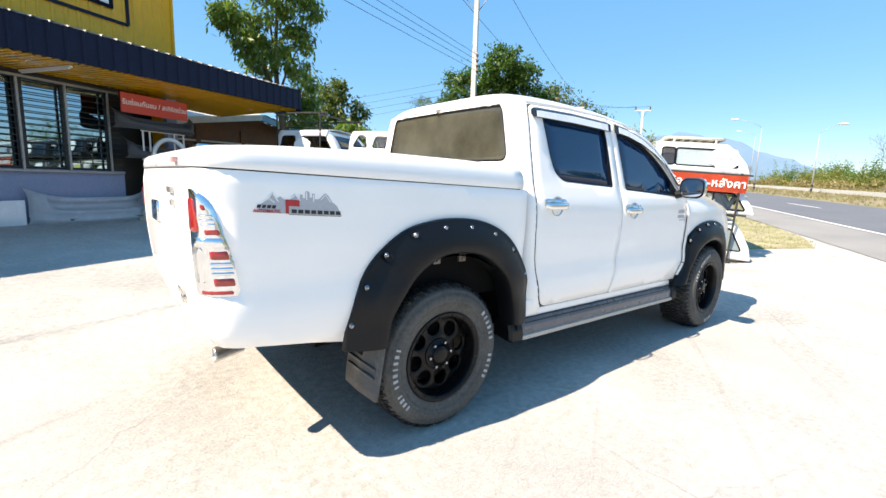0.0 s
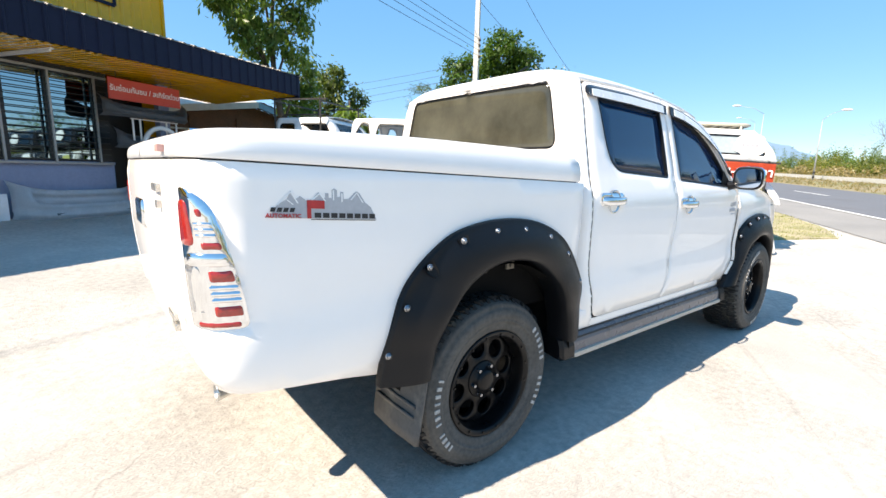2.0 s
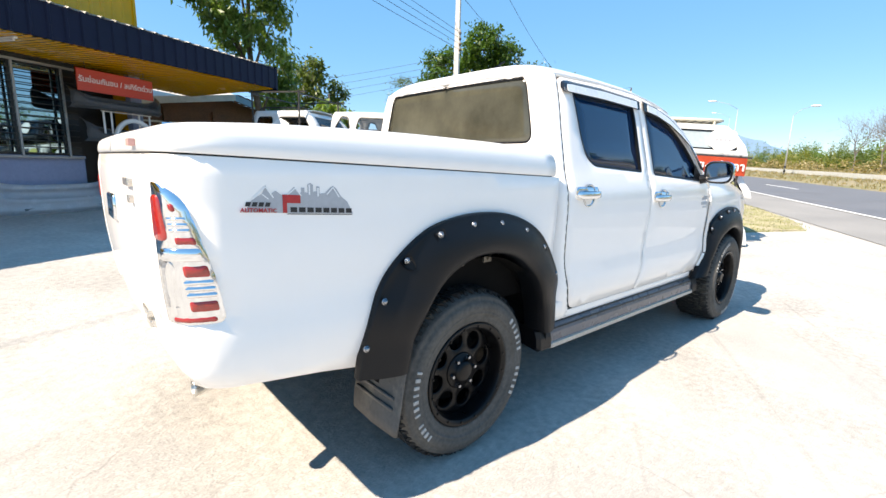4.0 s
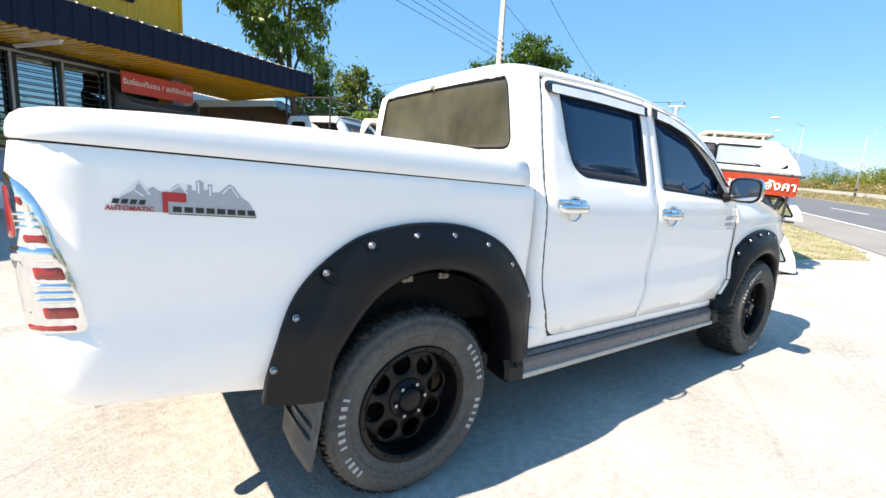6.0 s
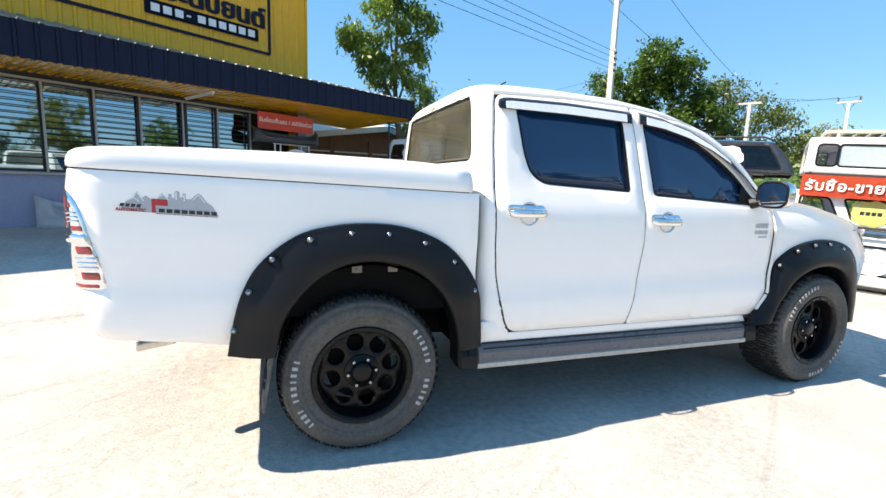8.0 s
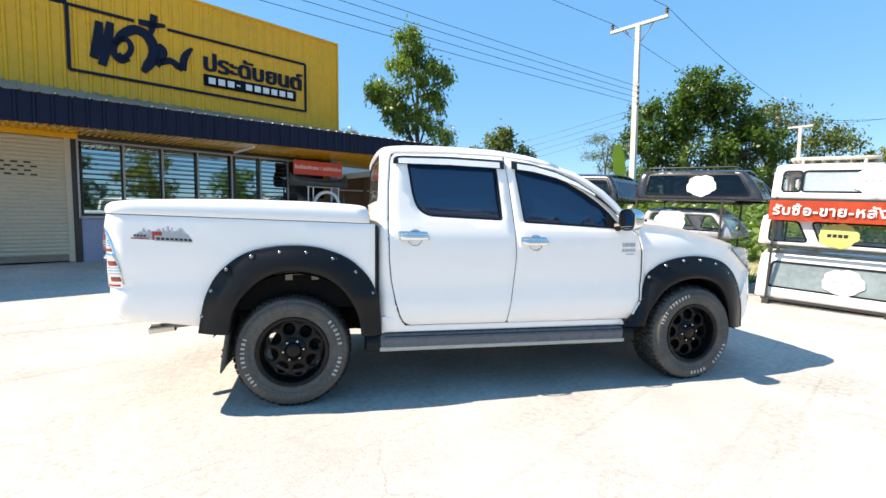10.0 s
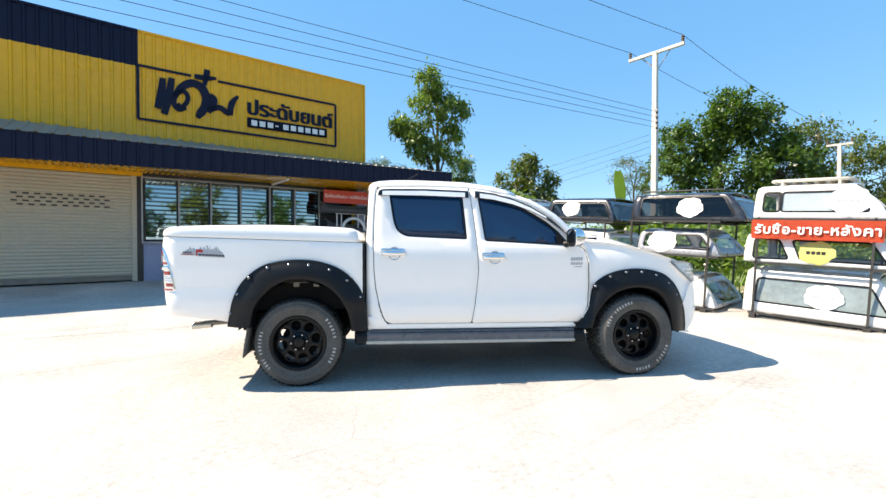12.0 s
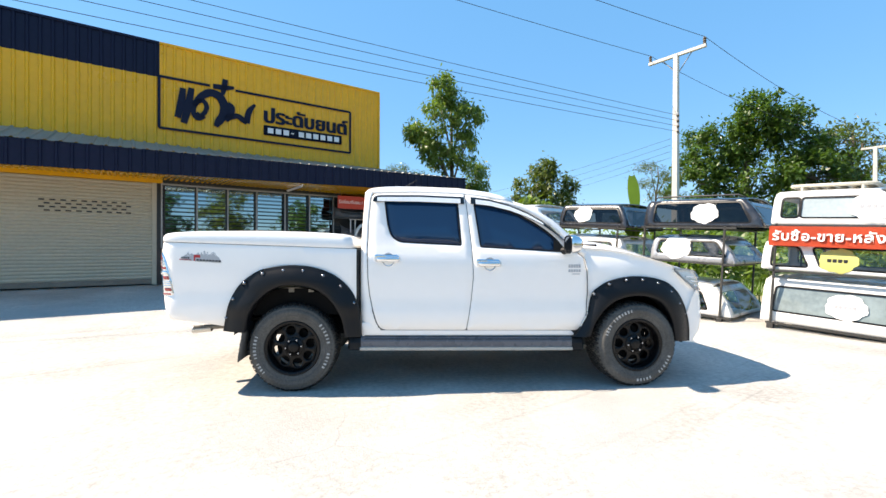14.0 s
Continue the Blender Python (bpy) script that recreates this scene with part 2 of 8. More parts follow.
M_TYREPRINT = mat("raised_white_letters", (0.44, 0.435, 0.42), 0.8, dark=0.6, light=1.2, scale=40)
M_SEAM = mat("gap_shade", (0.03, 0.03, 0.03), 0.8)
M_SMOKE = glass("smoked_plastic", (0.012, 0.012, 0.013), rough=0.08)
M_WHITEVISOR = mat("white_visor_band", (0.90, 0.90, 0.89), 0.3, coat=0.6, dark=0.97)
M_CONCPOLE = mat("pole_concrete", (0.60, 0.58, 0.54), 0.85, dark=0.75, light=1.1, scale=2, fine=40, bump=0.004)
M_CABLE = mat("cable", (0.03, 0.03, 0.035), 0.6)
M_BARK = mat("bark", (0.16, 0.12, 0.085), 0.9, dark=0.6, light=1.3, scale=8, fine=40, bump=0.02, bump_scale=18)
M_WHITEFIBRE = mat("white_canopy_shell", (0.74, 0.74, 0.72), 0.3, dark=0.93, light=1.02, scale=1.5, fine=10, coat=0.5, stain=(0.6, 0.58, 0.53), stain_at=0.7)
M_GREYFIBRE = mat("dark_grey_canopy_shell", (0.022, 0.024, 0.030), 0.24, dark=0.9, light=1.1, coat=0.6)
M_SILVERFIBRE = mat("silver_canopy_shell", (0.36, 0.37, 0.39), 0.3, metal=0.3, dark=0.92, coat=0.5)
M_CLEARGLASS = glass("canopy_glass", (0.3, 0.33, 0.33), see=0.93)
# opaque pane, the pale sky reflection painted into its colour
M_PALEGLASS = mat("pale_sheen_glass", (0.36, 0.42, 0.43), 0.10, dark=0.85, light=1.08, scale=2, fine=20, coat=1.0)
M_DARKGLASS = glass("dark_canopy_glass", (0.02, 0.02, 0.022), see=0.16)
# opaque too, with a dimmer teal reflection in the base colour
M_SHEENGLASS = mat("sheen_canopy_glass", (0.22, 0.27, 0.27), 0.10, dark=0.7, light=1.15, scale=2, fine=14, coat=1.0)
M_STICKER = mat("white_sticker", (0.80, 0.80, 0.78), 0.6, dark=0.97)
M_STICKERYEL = mat("yellow_green_sticker", (0.44, 0.43, 0.13), 0.6, dark=0.95)


def leaf_mat(name, base, var=0.45):
    m = mat(name, base, 0.36, dark=0.8, light=1.2, scale=0.8, fine=4, island=var)
    n, l = m.node_tree.nodes, m.node_tree.links
    p = n["Principled BSDF"]
    tr = n.new("ShaderNodeBsdfTranslucent")
    tr.inputs["Color"].default_value = (base[0] * 1.8, base[1] * 1.9, base[2] * 0.8, 1)
    mx = n.new("ShaderNodeMixShader")
    mx.inputs["Fac"].default_value = 0.35
    l.new(p.outputs[0], mx.inputs[1])
    l.new(tr.outputs[0], mx.inputs[2])
    l.new(mx.outputs[0], n["Material Output"].inputs["Surface"])
    return m


M_LEAF = leaf_mat("leaf_green", (0.115, 0.18, 0.038))
M_LEAFDARK = leaf_mat("leaf_dark", (0.066, 0.125, 0.027))
M_LEAFYEL = leaf_mat("leaf_yellow_green", (0.20, 0.20, 0.04))
M_LEAFOLIVE = leaf_mat("leaf_olive", (0.10, 0.135, 0.035))
M_BANANA = leaf_mat("banana_leaf", (0.16, 0.26, 0.02), 0.15)
M_DRYGRASS = leaf_mat("dry_grass", (0.27, 0.21, 0.10), 0.4)
M_GRASS = leaf_mat("short_grass", (0.27, 0.27, 0.115), 0.5)
M_WEED = leaf_mat("weed_green", (0.11, 0.19, 0.03), 0.5)
M_TWIG = mat("grey_twigs", (0.17, 0.15, 0.14), 0.9)


# ---- building helpers ----
def thing(name, loc=(0, 0, 0), label="", category="", group="", kind="", turn=0.0):
    ob = new(name)
    ob.empty_display_size = 0.1
    ob.matrix_basis = pose(*loc, 0, 0, turn)
    return tagged(ob, label, category, group, kind)


def link(name, bm, material, parent=None, label="", smooth=False, local=False):
    me = bpy.data.meshes.new(name)
    bm.to_mesh(me)
    bm.free()
    for mm in material if isinstance(material, (list, tuple)) else [material]:
        me.materials.append(mm)
    if smooth:
        me.polygons.foreach_set("use_smooth", [True] * len(me.polygons))
    ob = new(name, me)
    if parent is not None:
        ob.parent = parent
        if not local:
            root, m = parent, parent.matrix_basis.copy()
            while root.parent is not None:
                m = root.parent.matrix_basis @ root.matrix_parent_inverse @ m
                root = root.parent
            ob.matrix_parent_inverse = m.inverted()
    if label:
        ob["label"] = label
    return ob


part = link


def box(bm, x0, x1, y0, y1, z0, z1, m=None, bevel=0.0):
    r = bmesh.ops.create_cube(bm, size=1)
    vs = r["verts"]
    bmesh.ops.scale(bm, vec=(abs(x1 - x0), abs(y1 - y0), abs(z1 - z0)), verts=vs)
    bmesh.ops.translate(bm, vec=((x0 + x1) / 2, (y0 + y1) / 2, (z0 + z1) / 2), verts=vs)
    if bevel:
        es = list({e for v in vs for e in v.link_edges})
        vs = list({v for f in bmesh.ops.bevel(bm, geom=es, offset=bevel, segments=2, affect="EDGES", profile=0.5)["faces"] for v in f.verts} | {v for v in vs if v.is_valid})
    if m is not None:
        bmesh.ops.transform(bm, matrix=m, verts=vs)
    return vs


def rod(bm, a, b, r, r2=None, seg=8, caps=True):
    a, b = Vector(a), Vector(b)
    q = (b - a).to_track_quat("Z", "Y").to_matrix().to_4x4()
    vs = bmesh.ops.create_cone(bm, cap_ends=caps, segments=seg, radius1=r, radius2=r if r2 is None else r2, depth=(b - a).length)["verts"]
    bmesh.ops.transform(bm, matrix=Matrix.Translation((a + b) / 2) @ q, verts=vs)
    return vs


def tube(bm, pts, r, seg=8):
    """A round bar bent along points."""
    pts = [Vector(p) for p in pts]
    rings = []
    for i, p in enumerate(pts):
        d = (pts[min(i + 1, len(pts) - 1)] - pts[max(i - 1, 0)]).normalized()
        s = d.orthogonal().normalized() if i == 0 else (side - d * side.dot(d)).normalized()
        side, up = s, d.cross(s)
        rr = r[i] if isinstance(r, (list, tuple)) else r
        rings.append([bm.verts.new(p + rr * (math.cos(k * math.tau / seg) * s + math.sin(k * math.tau / seg) * up)) for k in range(seg)])
    for a, b in zip(rings, rings[1:]):
        for k in range(seg):
            bm.faces.new((a[k], a[(k + 1) % seg], b[(k + 1) % seg], b[k]))
    for ring, rev in ((rings[0], True), (rings[-1], False)):
        bm.faces.new(ring[::-1] if rev else ring)


def loft(bm, rings, closed=True, cap=True):
    """Faces between rows of places."""
    vs = [[bm.verts.new(p) for p in ring] for ring in rings]
    n = len(vs[0])
    for a, b in zip(vs, vs[1:]):
        for k in range(n if closed else n - 1):
            bm.faces.new((a[k], a[(k + 1) % n], b[(k + 1) % n], b[k]))
    if cap and closed:
        bm.faces.new(vs[0][::-1])
        bm.faces.new(vs[-1])
    return vs


def interp(x, pts):
    return float(np.interp(x, [p[0] for p in pts], [p[1] for p in pts]))


def inside(x, y, poly):
    hit = False
    for (x0, y0), (x1, y1) in zip(poly, poly[1:] + poly[:1]):
        if (y0 > y) != (y1 > y) and x < (x1 - x0) * (y - y0) / (y1 - y0) + x0:
            hit = not hit
    return hit


def resample(poly, step, closed=True):
    out = []
    for a, b in zip(poly, poly[1:] + (poly[:1] if closed else [])):
        k = max(1, int(math.hypot(b[0] - a[0], b[1] - a[1]) / step + 0.5))
        out += [(a[0] + (b[0] - a[0]) * i / k, a[1] + (b[1] - a[1]) * i / k) for i in range(k)]
    return out if closed else out + [poly[-1]]


def rounded(poly, r, seg=5):
    """The outline with its corners cut to arcs; r is one radius or one for each corner."""
    out, n = [], len(poly)
    for i in range(n):
        p, a, b = Vector(poly[i]), Vector(poly[i - 1]), Vector(poly[(i + 1) % n])
        ri = r[i] if isinstance(r, (list, tuple)) else r
        if ri <= 0:
            out.append(tuple(p))
            continue
        u, v = (a - p), (b - p)
        k = min(ri, 0.48 * u.length, 0.48 * v.length)
        s, e = p + u.normalized() * k, p + v.normalized() * k
        for j in range(seg + 1):
            t = j / seg
            out.append(tuple((1 - t) ** 2 * s + 2 * t * (1 - t) * p + t * t * e))
    return out


def shrink(poly, d):
    """The outline moved inwards by d (outwards if negative)."""
    area = sum(a[0] * b[1] - b[0] * a[1] for a, b in zip(poly, poly[1:] + poly[:1]))
    sign, out, n = (1 if area > 0 else -1), [], len(poly)
    for i in range(n):
        p, a, b = Vector(poly[i]), Vector(poly[i - 1]), Vector(poly[(i + 1) % n])
        u, v = (p - a), (b - p)
        if u.length < 1e-7 or v.length < 1e-7:
            u = v = (b - a)
        nrm = (Vector((-u.y, u.x)).normalized() + Vector((-v.y, v.x)).normalized())
        nrm = nrm / max(0.35, nrm.length_squared / 2) if nrm.length > 1e-6 else Vector((0, 0))
        out.append(tuple(p + nrm * d * sign))
    return out


def fine_curve(pts, k=4):
    """A smooth curve through the points."""
    out, n = [], len(pts)
    for i in range(n - 1):
        p0, p1, p2, p3 = (Vector(pts[max(0, min(n - 1, j))]) for j in (i - 1, i, i + 1, i + 2))
        for s in range(k):
            t = s / k
            out.append(tuple(0.5 * (2 * p1 + (p2 - p0) * t + (2 * p0 - 5 * p1 + 4 * p2 - p3) * t * t + (3 * p1 - p0 - 3 * p2 + p3) * t ** 3)))
    return out + [tuple(pts[-1])]


def panel(bm, outline, place, holes=(), step=0.06, thick=0.012, curl=0.005, flip=False):
    """A sheet with real thickness and rolled edges over the outline, cut by holes; place(u, v) puts it into the world."""
    from mathutils.geometry import delaunay_2d_cdt
    loops = [resample(list(outline), step)] + [resample(list(h), step) for h in holes]
    inner = [shrink(lp, curl * (1 if i == 0 else -1)) for i, lp in enumerate(loops)]
    pts, edges = [], []
    edge_of = []
    for lp in loops:
        s = len(pts)
        pts += lp
        edges += [(s + k, s + (k + 1) % len(lp)) for k in range(len(lp))]
        edge_of += [1] * len(lp)
    for lp in inner:
        pts += lp
        edge_of += [0] * len(lp)
    us, vs_ = [p[0] for p in loops[0]], [p[1] for p in loops[0]]
    allp = np.array(pts)
    u = min(us) + step / 2
    while u < max(us):
        v = min(vs_) + step / 2
        while v < max(vs_):
            if inside(u, v, loops[0]) and not any(inside(u, v, h) for h in loops[1:]) and np.min(np.hypot(allp[:, 0] - u, allp[:, 1] - v)) > step * 0.55:
                pts.append((u, v))
                edge_of.append(0)
            v += step
        u += step
    co, _, faces, src, _, _ = delaunay_2d_cdt([Vector(p) for p in pts], edges, [], 0, 1e-6)
    is_edge = [any(edge_of[k] for k in s if k < len(edge_of)) for s in src]
    eps = 1e-3

    def normal(u, v):
        p = Vector(place(u, v))
        nn = (Vector(place(u + eps, v)) - p).cross(Vector(place(u, v + eps)) - p)
        return -nn.normalized() if flip else nn.normalized()

    verts, nrm = [], []
    for c, e in zip(co, is_edge):
        k = normal(c.x, c.y)
        nrm.append(k)
        verts.append(bm.verts.new(Vector(place(c.x, c.y)) - k * (curl if e else 0)))
    count = {}
    for f in faces:
        cx, cy = sum(co[i].x for i in f) / len(f), sum(co[i].y for i in f) / len(f)
        if not inside(cx, cy, loops[0]) or any(inside(cx, cy, h) for h in loops[1:]):
            continue
        fc = [verts[i] for i in (f if not flip else f[::-1])]
        try:
            bm.faces.new(fc)
        except ValueError:
            continue
        ff = list(f if not flip else f[::-1])
        for a, b in zip(ff, ff[1:] + ff[:1]):
            count[(a, b)] = 1
    back = {}
    for a, b in list(count):
        if (b, a) in count:
            continue
        for i in (a, b):
            if i not in back:
                back[i] = bm.verts.new(verts[i].co - nrm[i] * thick)
        bm.faces.new((verts[b], verts[a], back[a], back[b]))
        bm.edges.get((verts[a], verts[b])).smooth = False


def text_mesh(bm, words, size, m, depth=0.004, bold=0.0, align="CENTER", spacing=1.0):
    """Raised letters in the built-in font, lying in the pose m's x-y plane."""
    cu = bpy.data.curves.new("words", "FONT")
    cu.body, cu.size, cu.extrude, cu.offset, cu.align_x, cu.align_y = words, size, depth, bold, align, "CENTER"
    cu.resolution_u, cu.space_character = 3, spacing
    ob = bpy.data.objects.new("words", cu)
    scene.collection.objects.link(ob)
    me = bpy.data.meshes.new_from_object(ob.evaluated_get(bpy.context.evaluated_depsgraph_get()))
    me.transform(m)
    bm.from_mesh(me)
    bpy.data.objects.remove(ob)
    bpy.data.curves.remove(cu)
    bpy.data.meshes.remove(me)

# ---- ground, road ----
WALL_AT, WALL_TURN = Vector((0.162, 9.215)), 31.0
FRONT = Vector((math.sin(radians(WALL_TURN)), -math.cos(radians(WALL_TURN))))
ALONG = Vector((math.cos(radians(WALL_TURN)), math.sin(radians(WALL_TURN))))


def from_wall(x, y):
    return FRONT.x * (x - WALL_AT.x) + FRONT.y * (y - WALL_AT.y)


def height(x, y):
    """The lot rises gently to the shop and to the road."""
    d = from_wall(x, y)
    h = 0.41 * min(1.0, max(0.0, 1 - d / 7.3)) ** 1.1
    h -= 0.085 * math.exp(-((x - 7.05) ** 2 + (y - 1.2) ** 2) / 0.98)      # a hollow by the first rack
    h += 0.035 * max(0.0, min(x, 8) - 3) + 0.027 * max(0.0, min(x, 100) - 8)
    return h


def strip(name, d0, d1, s0, s1, lift, material, dn=2, ds=60, label="", category="", kind="structure", parent=None):
    """A band that follows the ground, between distances d from the wall and stretches s along it."""
    bm = bmesh.new()
    rows = []
    for i in range(ds + 1):
        s = s0 + (s1 - s0) * i / ds
        row = []
        for j in range(dn + 1):
            d = d0 + (d1 - d0) * j / dn
            p = WALL_AT + ALONG * s + FRONT * d
            row.append((p.x, p.y, height(p.x, p.y) + lift))
        rows.append(row)
    loft(bm, rows, closed=False, cap=False)
    for f in bm.faces:
        f.normal_update()
        if f.normal.z < 0:
            f.normal_flip()
    ob = link(name, bm, material, parent, smooth=True)
    if label:
        tagged(ob, label, category, kind=kind)
    return ob


def sheet(name, xs, ys, lift, material, keep=None):
    bm = bmesh.new()
    grid = [[bm.verts.new((x, y, height(x, y) + lift - (0.10 if from_wall(x, y) < 11.5 and x < 9.5 else 0.0))) for y in ys] for x in xs]
    for i in range(len(xs) - 1):
        for j in range(len(ys) - 1):
            if keep is None or keep((xs[i] + xs[i + 1]) / 2, (ys[j] + ys[j + 1]) / 2):
                bm.faces.new((grid[i][j], grid[i + 1][j], grid[i + 1][j + 1], grid[i][j + 1]))
    bmesh.ops.delete(bm, geom=[v for v in bm.verts if not v.link_faces], context="VERTS")
    return link(name, bm, material, smooth=True)


_far = [math.sinh(k / 22 * 6.2) / math.sinh(6.2) * 2500 for k in range(-22, 23)]
ground = tagged(sheet("ground", _far, _far, -0.03, M_EARTH), "dry earth and sparse grass reaching the horizon", "ground", kind="structure")

LOT_EDGE = 13.0      # distance from the shop wall at which the concrete meets the road
lot = bmesh.new()
_rows = []
for _i in range(89):
    _s = -26 + _i * 0.5
    _rows.append([])
    for _j in range(64):
        _d = -8.0 + (LOT_EDGE + 8.0) * _j / 63
        _p = WALL_AT + ALONG * _s + FRONT * _d
        _rows[-1].append((_p.x, _p.y, height(_p.x, _p.y)))
loft(lot, _rows, closed=False, cap=False)
for _f in lot.faces:
    _f.normal_update()
    if _f.normal.z < 0:
        _f.normal_flip()
RACK_AT, RACK_BACK = Vector((6.33, 2.26)), Vector((0.826, 0.563))
behind = lambda x, y: (Vector((x, y)) - RACK_AT).dot(RACK_BACK)
# the slab ends behind the canopy racks
bmesh.ops.delete(lot, geom=[f for f in lot.faces if behind(*f.calc_center_median().xy) > 1.75 and f.calc_center_median().y > 2.2 and f.calc_center_median().x > 2.5], context="FACES")
pavement = tagged(link("pavement", lot, M_CONCRETE, smooth=True), "sunlit pale concrete forecourt with a brushed finish and faint stains", "pavement", kind="structure")

# earth bed of the grassy corner beside the road, laid over the slab
_bed = bmesh.new()
_edge = [(7.6, 1.9), (8.55, 1.25), (9.0, 0.98), (9.68, 0.52), (11.2, 1.0), (13.4, 2.2), (15.6, 3.55), (18.6, 5.3), (21.5, 7.1), (14.0, 9.0), (9.5, 6.6), (7.9, 4.2)]
PATCH = [(x, y) for x, y in _edge]
_top = [_bed.verts.new((x, y, height(x, y) + 0.022)) for x, y in resample(PATCH, 0.5)]
_low = [_bed.verts.new((v.co.x * 1.0, v.co.y, v.co.z - 0.03)) for v in _top]
_bed.faces.new(_top)
for _k in range(len(_top)):
    _bed.faces.new((_top[_k], _low[_k], _low[(_k + 1) % len(_top)], _top[(_k + 1) % len(_top)]))
bmesh.ops.triangulate(_bed, faces=_bed.faces[:])
tagged(link("grass_bed", _bed, M_STRAW), "dry straw-strewn earth corner between lot and road", "ground", kind="structure")

road = strip("road", LOT_EDGE + 1.80, LOT_EDGE + 7.35, -120, 240, 0.02, M_ASPHALT, 4, 120, "grey two-lane asphalt road with white markings", "road")
strip("road_shoulder", LOT_EDGE - 0.1, LOT_EDGE + 1.80, -120, 240, 0.012, M_SHOULDER, 2, 120, "worn pale grey asphalt road shoulder", "road shoulder")
strip("edge_line", LOT_EDGE + 1.80, LOT_EDGE + 1.93, -120, 240, 0.026, M_LINE, 1, 120, "solid white painted edge line", "road marking")
for _k in range(12):
    strip("lane_dash", LOT_EDGE + 4.45, LOT_EDGE + 4.57, -18 + _k * 12, -14 + _k * 12, 0.026, M_LINE, 1, 3, parent=road)

# ---- the shop ----
B = pose(WALL_AT.x, WALL_AT.y, 0, 0, 0, WALL_TURN)
SHOP_L = -13.0


def at_shop(bm):
    bmesh.ops.transform(bm, matrix=B, verts=bm.verts)
    return bm


def ribbed(x0, x1, z0, z1, y, pitch=0.19, depth=0.022, rib=0.035):
    """Steel sheet with upright ribs, standing proud towards -y."""
    bm = bmesh.new()
    xs, x = [(x0, 0.0)], x0 + pitch * 0.5
    while x + rib < x1:
        xs += [(x - rib, 0.0), (x - rib * 0.5, depth), (x + rib * 0.5, depth), (x + rib, 0.0)]
        x += pitch
    xs.append((x1, 0.0))
    loft(bm, [[(a, y - d, z) for z in (z0, z1)] + [(a, y + 0.04, z) for z in (z1, z0)] for a, d in xs], closed=True)
    return bm


shop = thing("shop_building", (WALL_AT.x, WALL_AT.y, 0.41), "single-storey shop clad in yellow ribbed steel with a navy awning", "building", turn=WALL_TURN)
part("fascia", at_shop(ribbed(-5.42, 0.0, 2.75, 5.75, 0.0)), M_YELLOW, shop, "yellow ribbed steel fascia")
part("fascia", at_shop(ribbed(SHOP_L, -5.42, 2.75, 5.02, 0.0)), M_YELLOW, shop)
part("fascia_band", at_shop(ribbed(SHOP_L, -5.42, 5.02, 5.75, 0.0)), M_NAVY, shop, "navy ribbed steel band")
bm = bmesh.new()
box(bm, -5.42, 0.02, -0.035, 0.10, 5.75, 5.80)
box(bm, -0.02, 0.03, -0.03, 0.08, 3.2, 5.76)
part("cap_flashing", at_shop(bm), M_YELLOW, shop)
bm = bmesh.new()
box(bm, SHOP_L, -5.425, -0.035, 0.10, 5.75, 5.80)
part("cap_flashing", at_shop(bm), M_NAVY, shop)
bm = bmesh.new()
box(bm, SHOP_L, -5.36, -0.025, 0.10, 2.665, 2.752)
part("lintel", at_shop(bm), M_YELLOW, shop)
bm = bmesh.new()
box(bm, -0.10, 0.0, 0.04, 7.0, 0.3, 5.72)
part("side_wall", at_shop(bm), M_YELLOW, shop)
bm = bmesh.new()
box(bm, SHOP_L, 0.0, 6.9, 7.0, 0.3, 5.6)
part("back_wall", at_shop(bm), M_LILAC, shop)
bm = bmesh.new()
box(bm, SHOP_L, 0.0, 0.05, 7.0, 5.45, 5.55)
part("roof", at_shop(bm), M_NAVY, shop)
bm = bmesh.new()
box(bm, SHOP_L, SHOP_L + 0.1, 0.04, 7.0, 0.3, 5.72)
part("side_wall", at_shop(bm), M_LILAC, shop)

# lower front: shutter bay, posts, window wall
bm = bmesh.new()
box(bm, -5.36, -1.15, 0.0, 0.12, 0.30, 1.27)
box(bm, -5.36, -1.15, -0.03, 0.0, 1.225, 1.265)
part("window_wall", at_shop(bm), M_LILAC, shop, "pale lilac plastered wall below the windows")
bm = bmesh.new()
box(bm, -0.22, 0.0, 0.0, 0.12, 0.30, 2.75)
part("end_wall", at_shop(bm), M_LILAC, shop)
for x0, x1 in ((-5.47, -5.36), (-9.75, -9.62)):
    bm = bmesh.new()
    box(bm, x0, x1, -0.02, 0.12, 0.30, 2.75, bevel=0.004)
    part("post", at_shop(bm), M_BLACKFRAME, shop)
bm = bmesh.new()
box(bm, SHOP_L, -9.75, 0.0, 0.12, 0.30, 2.75)
part("end_wall", at_shop(bm), M_LILAC, shop)

# roller shutter: curved slats, a bottom rail and rows of peep slots
shutter = part("roller_shutter", at_shop(ribbed(-9.62, -9.61, 2.63, 2.75, 0.02)), M_SHUTTER, shop, "beige steel roller shutter, closed")
SLATS = 30
bm = bmesh.new()
prof = []
zt, zb = 2.66, 0.55
for i in range(SLATS):
    z0 = zb + (zt - zb) * i / SLATS
    hh = (zt - zb) / SLATS
    prof += [(z0, 0.0), (z0 + hh * 0.12, -0.012), (z0 + hh * 0.5, -0.019), (z0 + hh * 0.85, -0.012), (z0 + hh * 0.97, 0.0)]
prof.append((zt, 0.0))
loft(bm, [[(x, 0.03 + y, z) for z, y in prof] for x in (-9.62, -5.47)], closed=False)
part("slat_curtain", at_shop(bm), M_SHUTTER, shutter)
bm = bmesh.new()
box(bm, -9.62, -5.47, 0.0, 0.05, 0.44, 0.55, bevel=0.006)
part("bottom_rail", at_shop(bm), M_STEEL, shutter)
bm = bmesh.new()
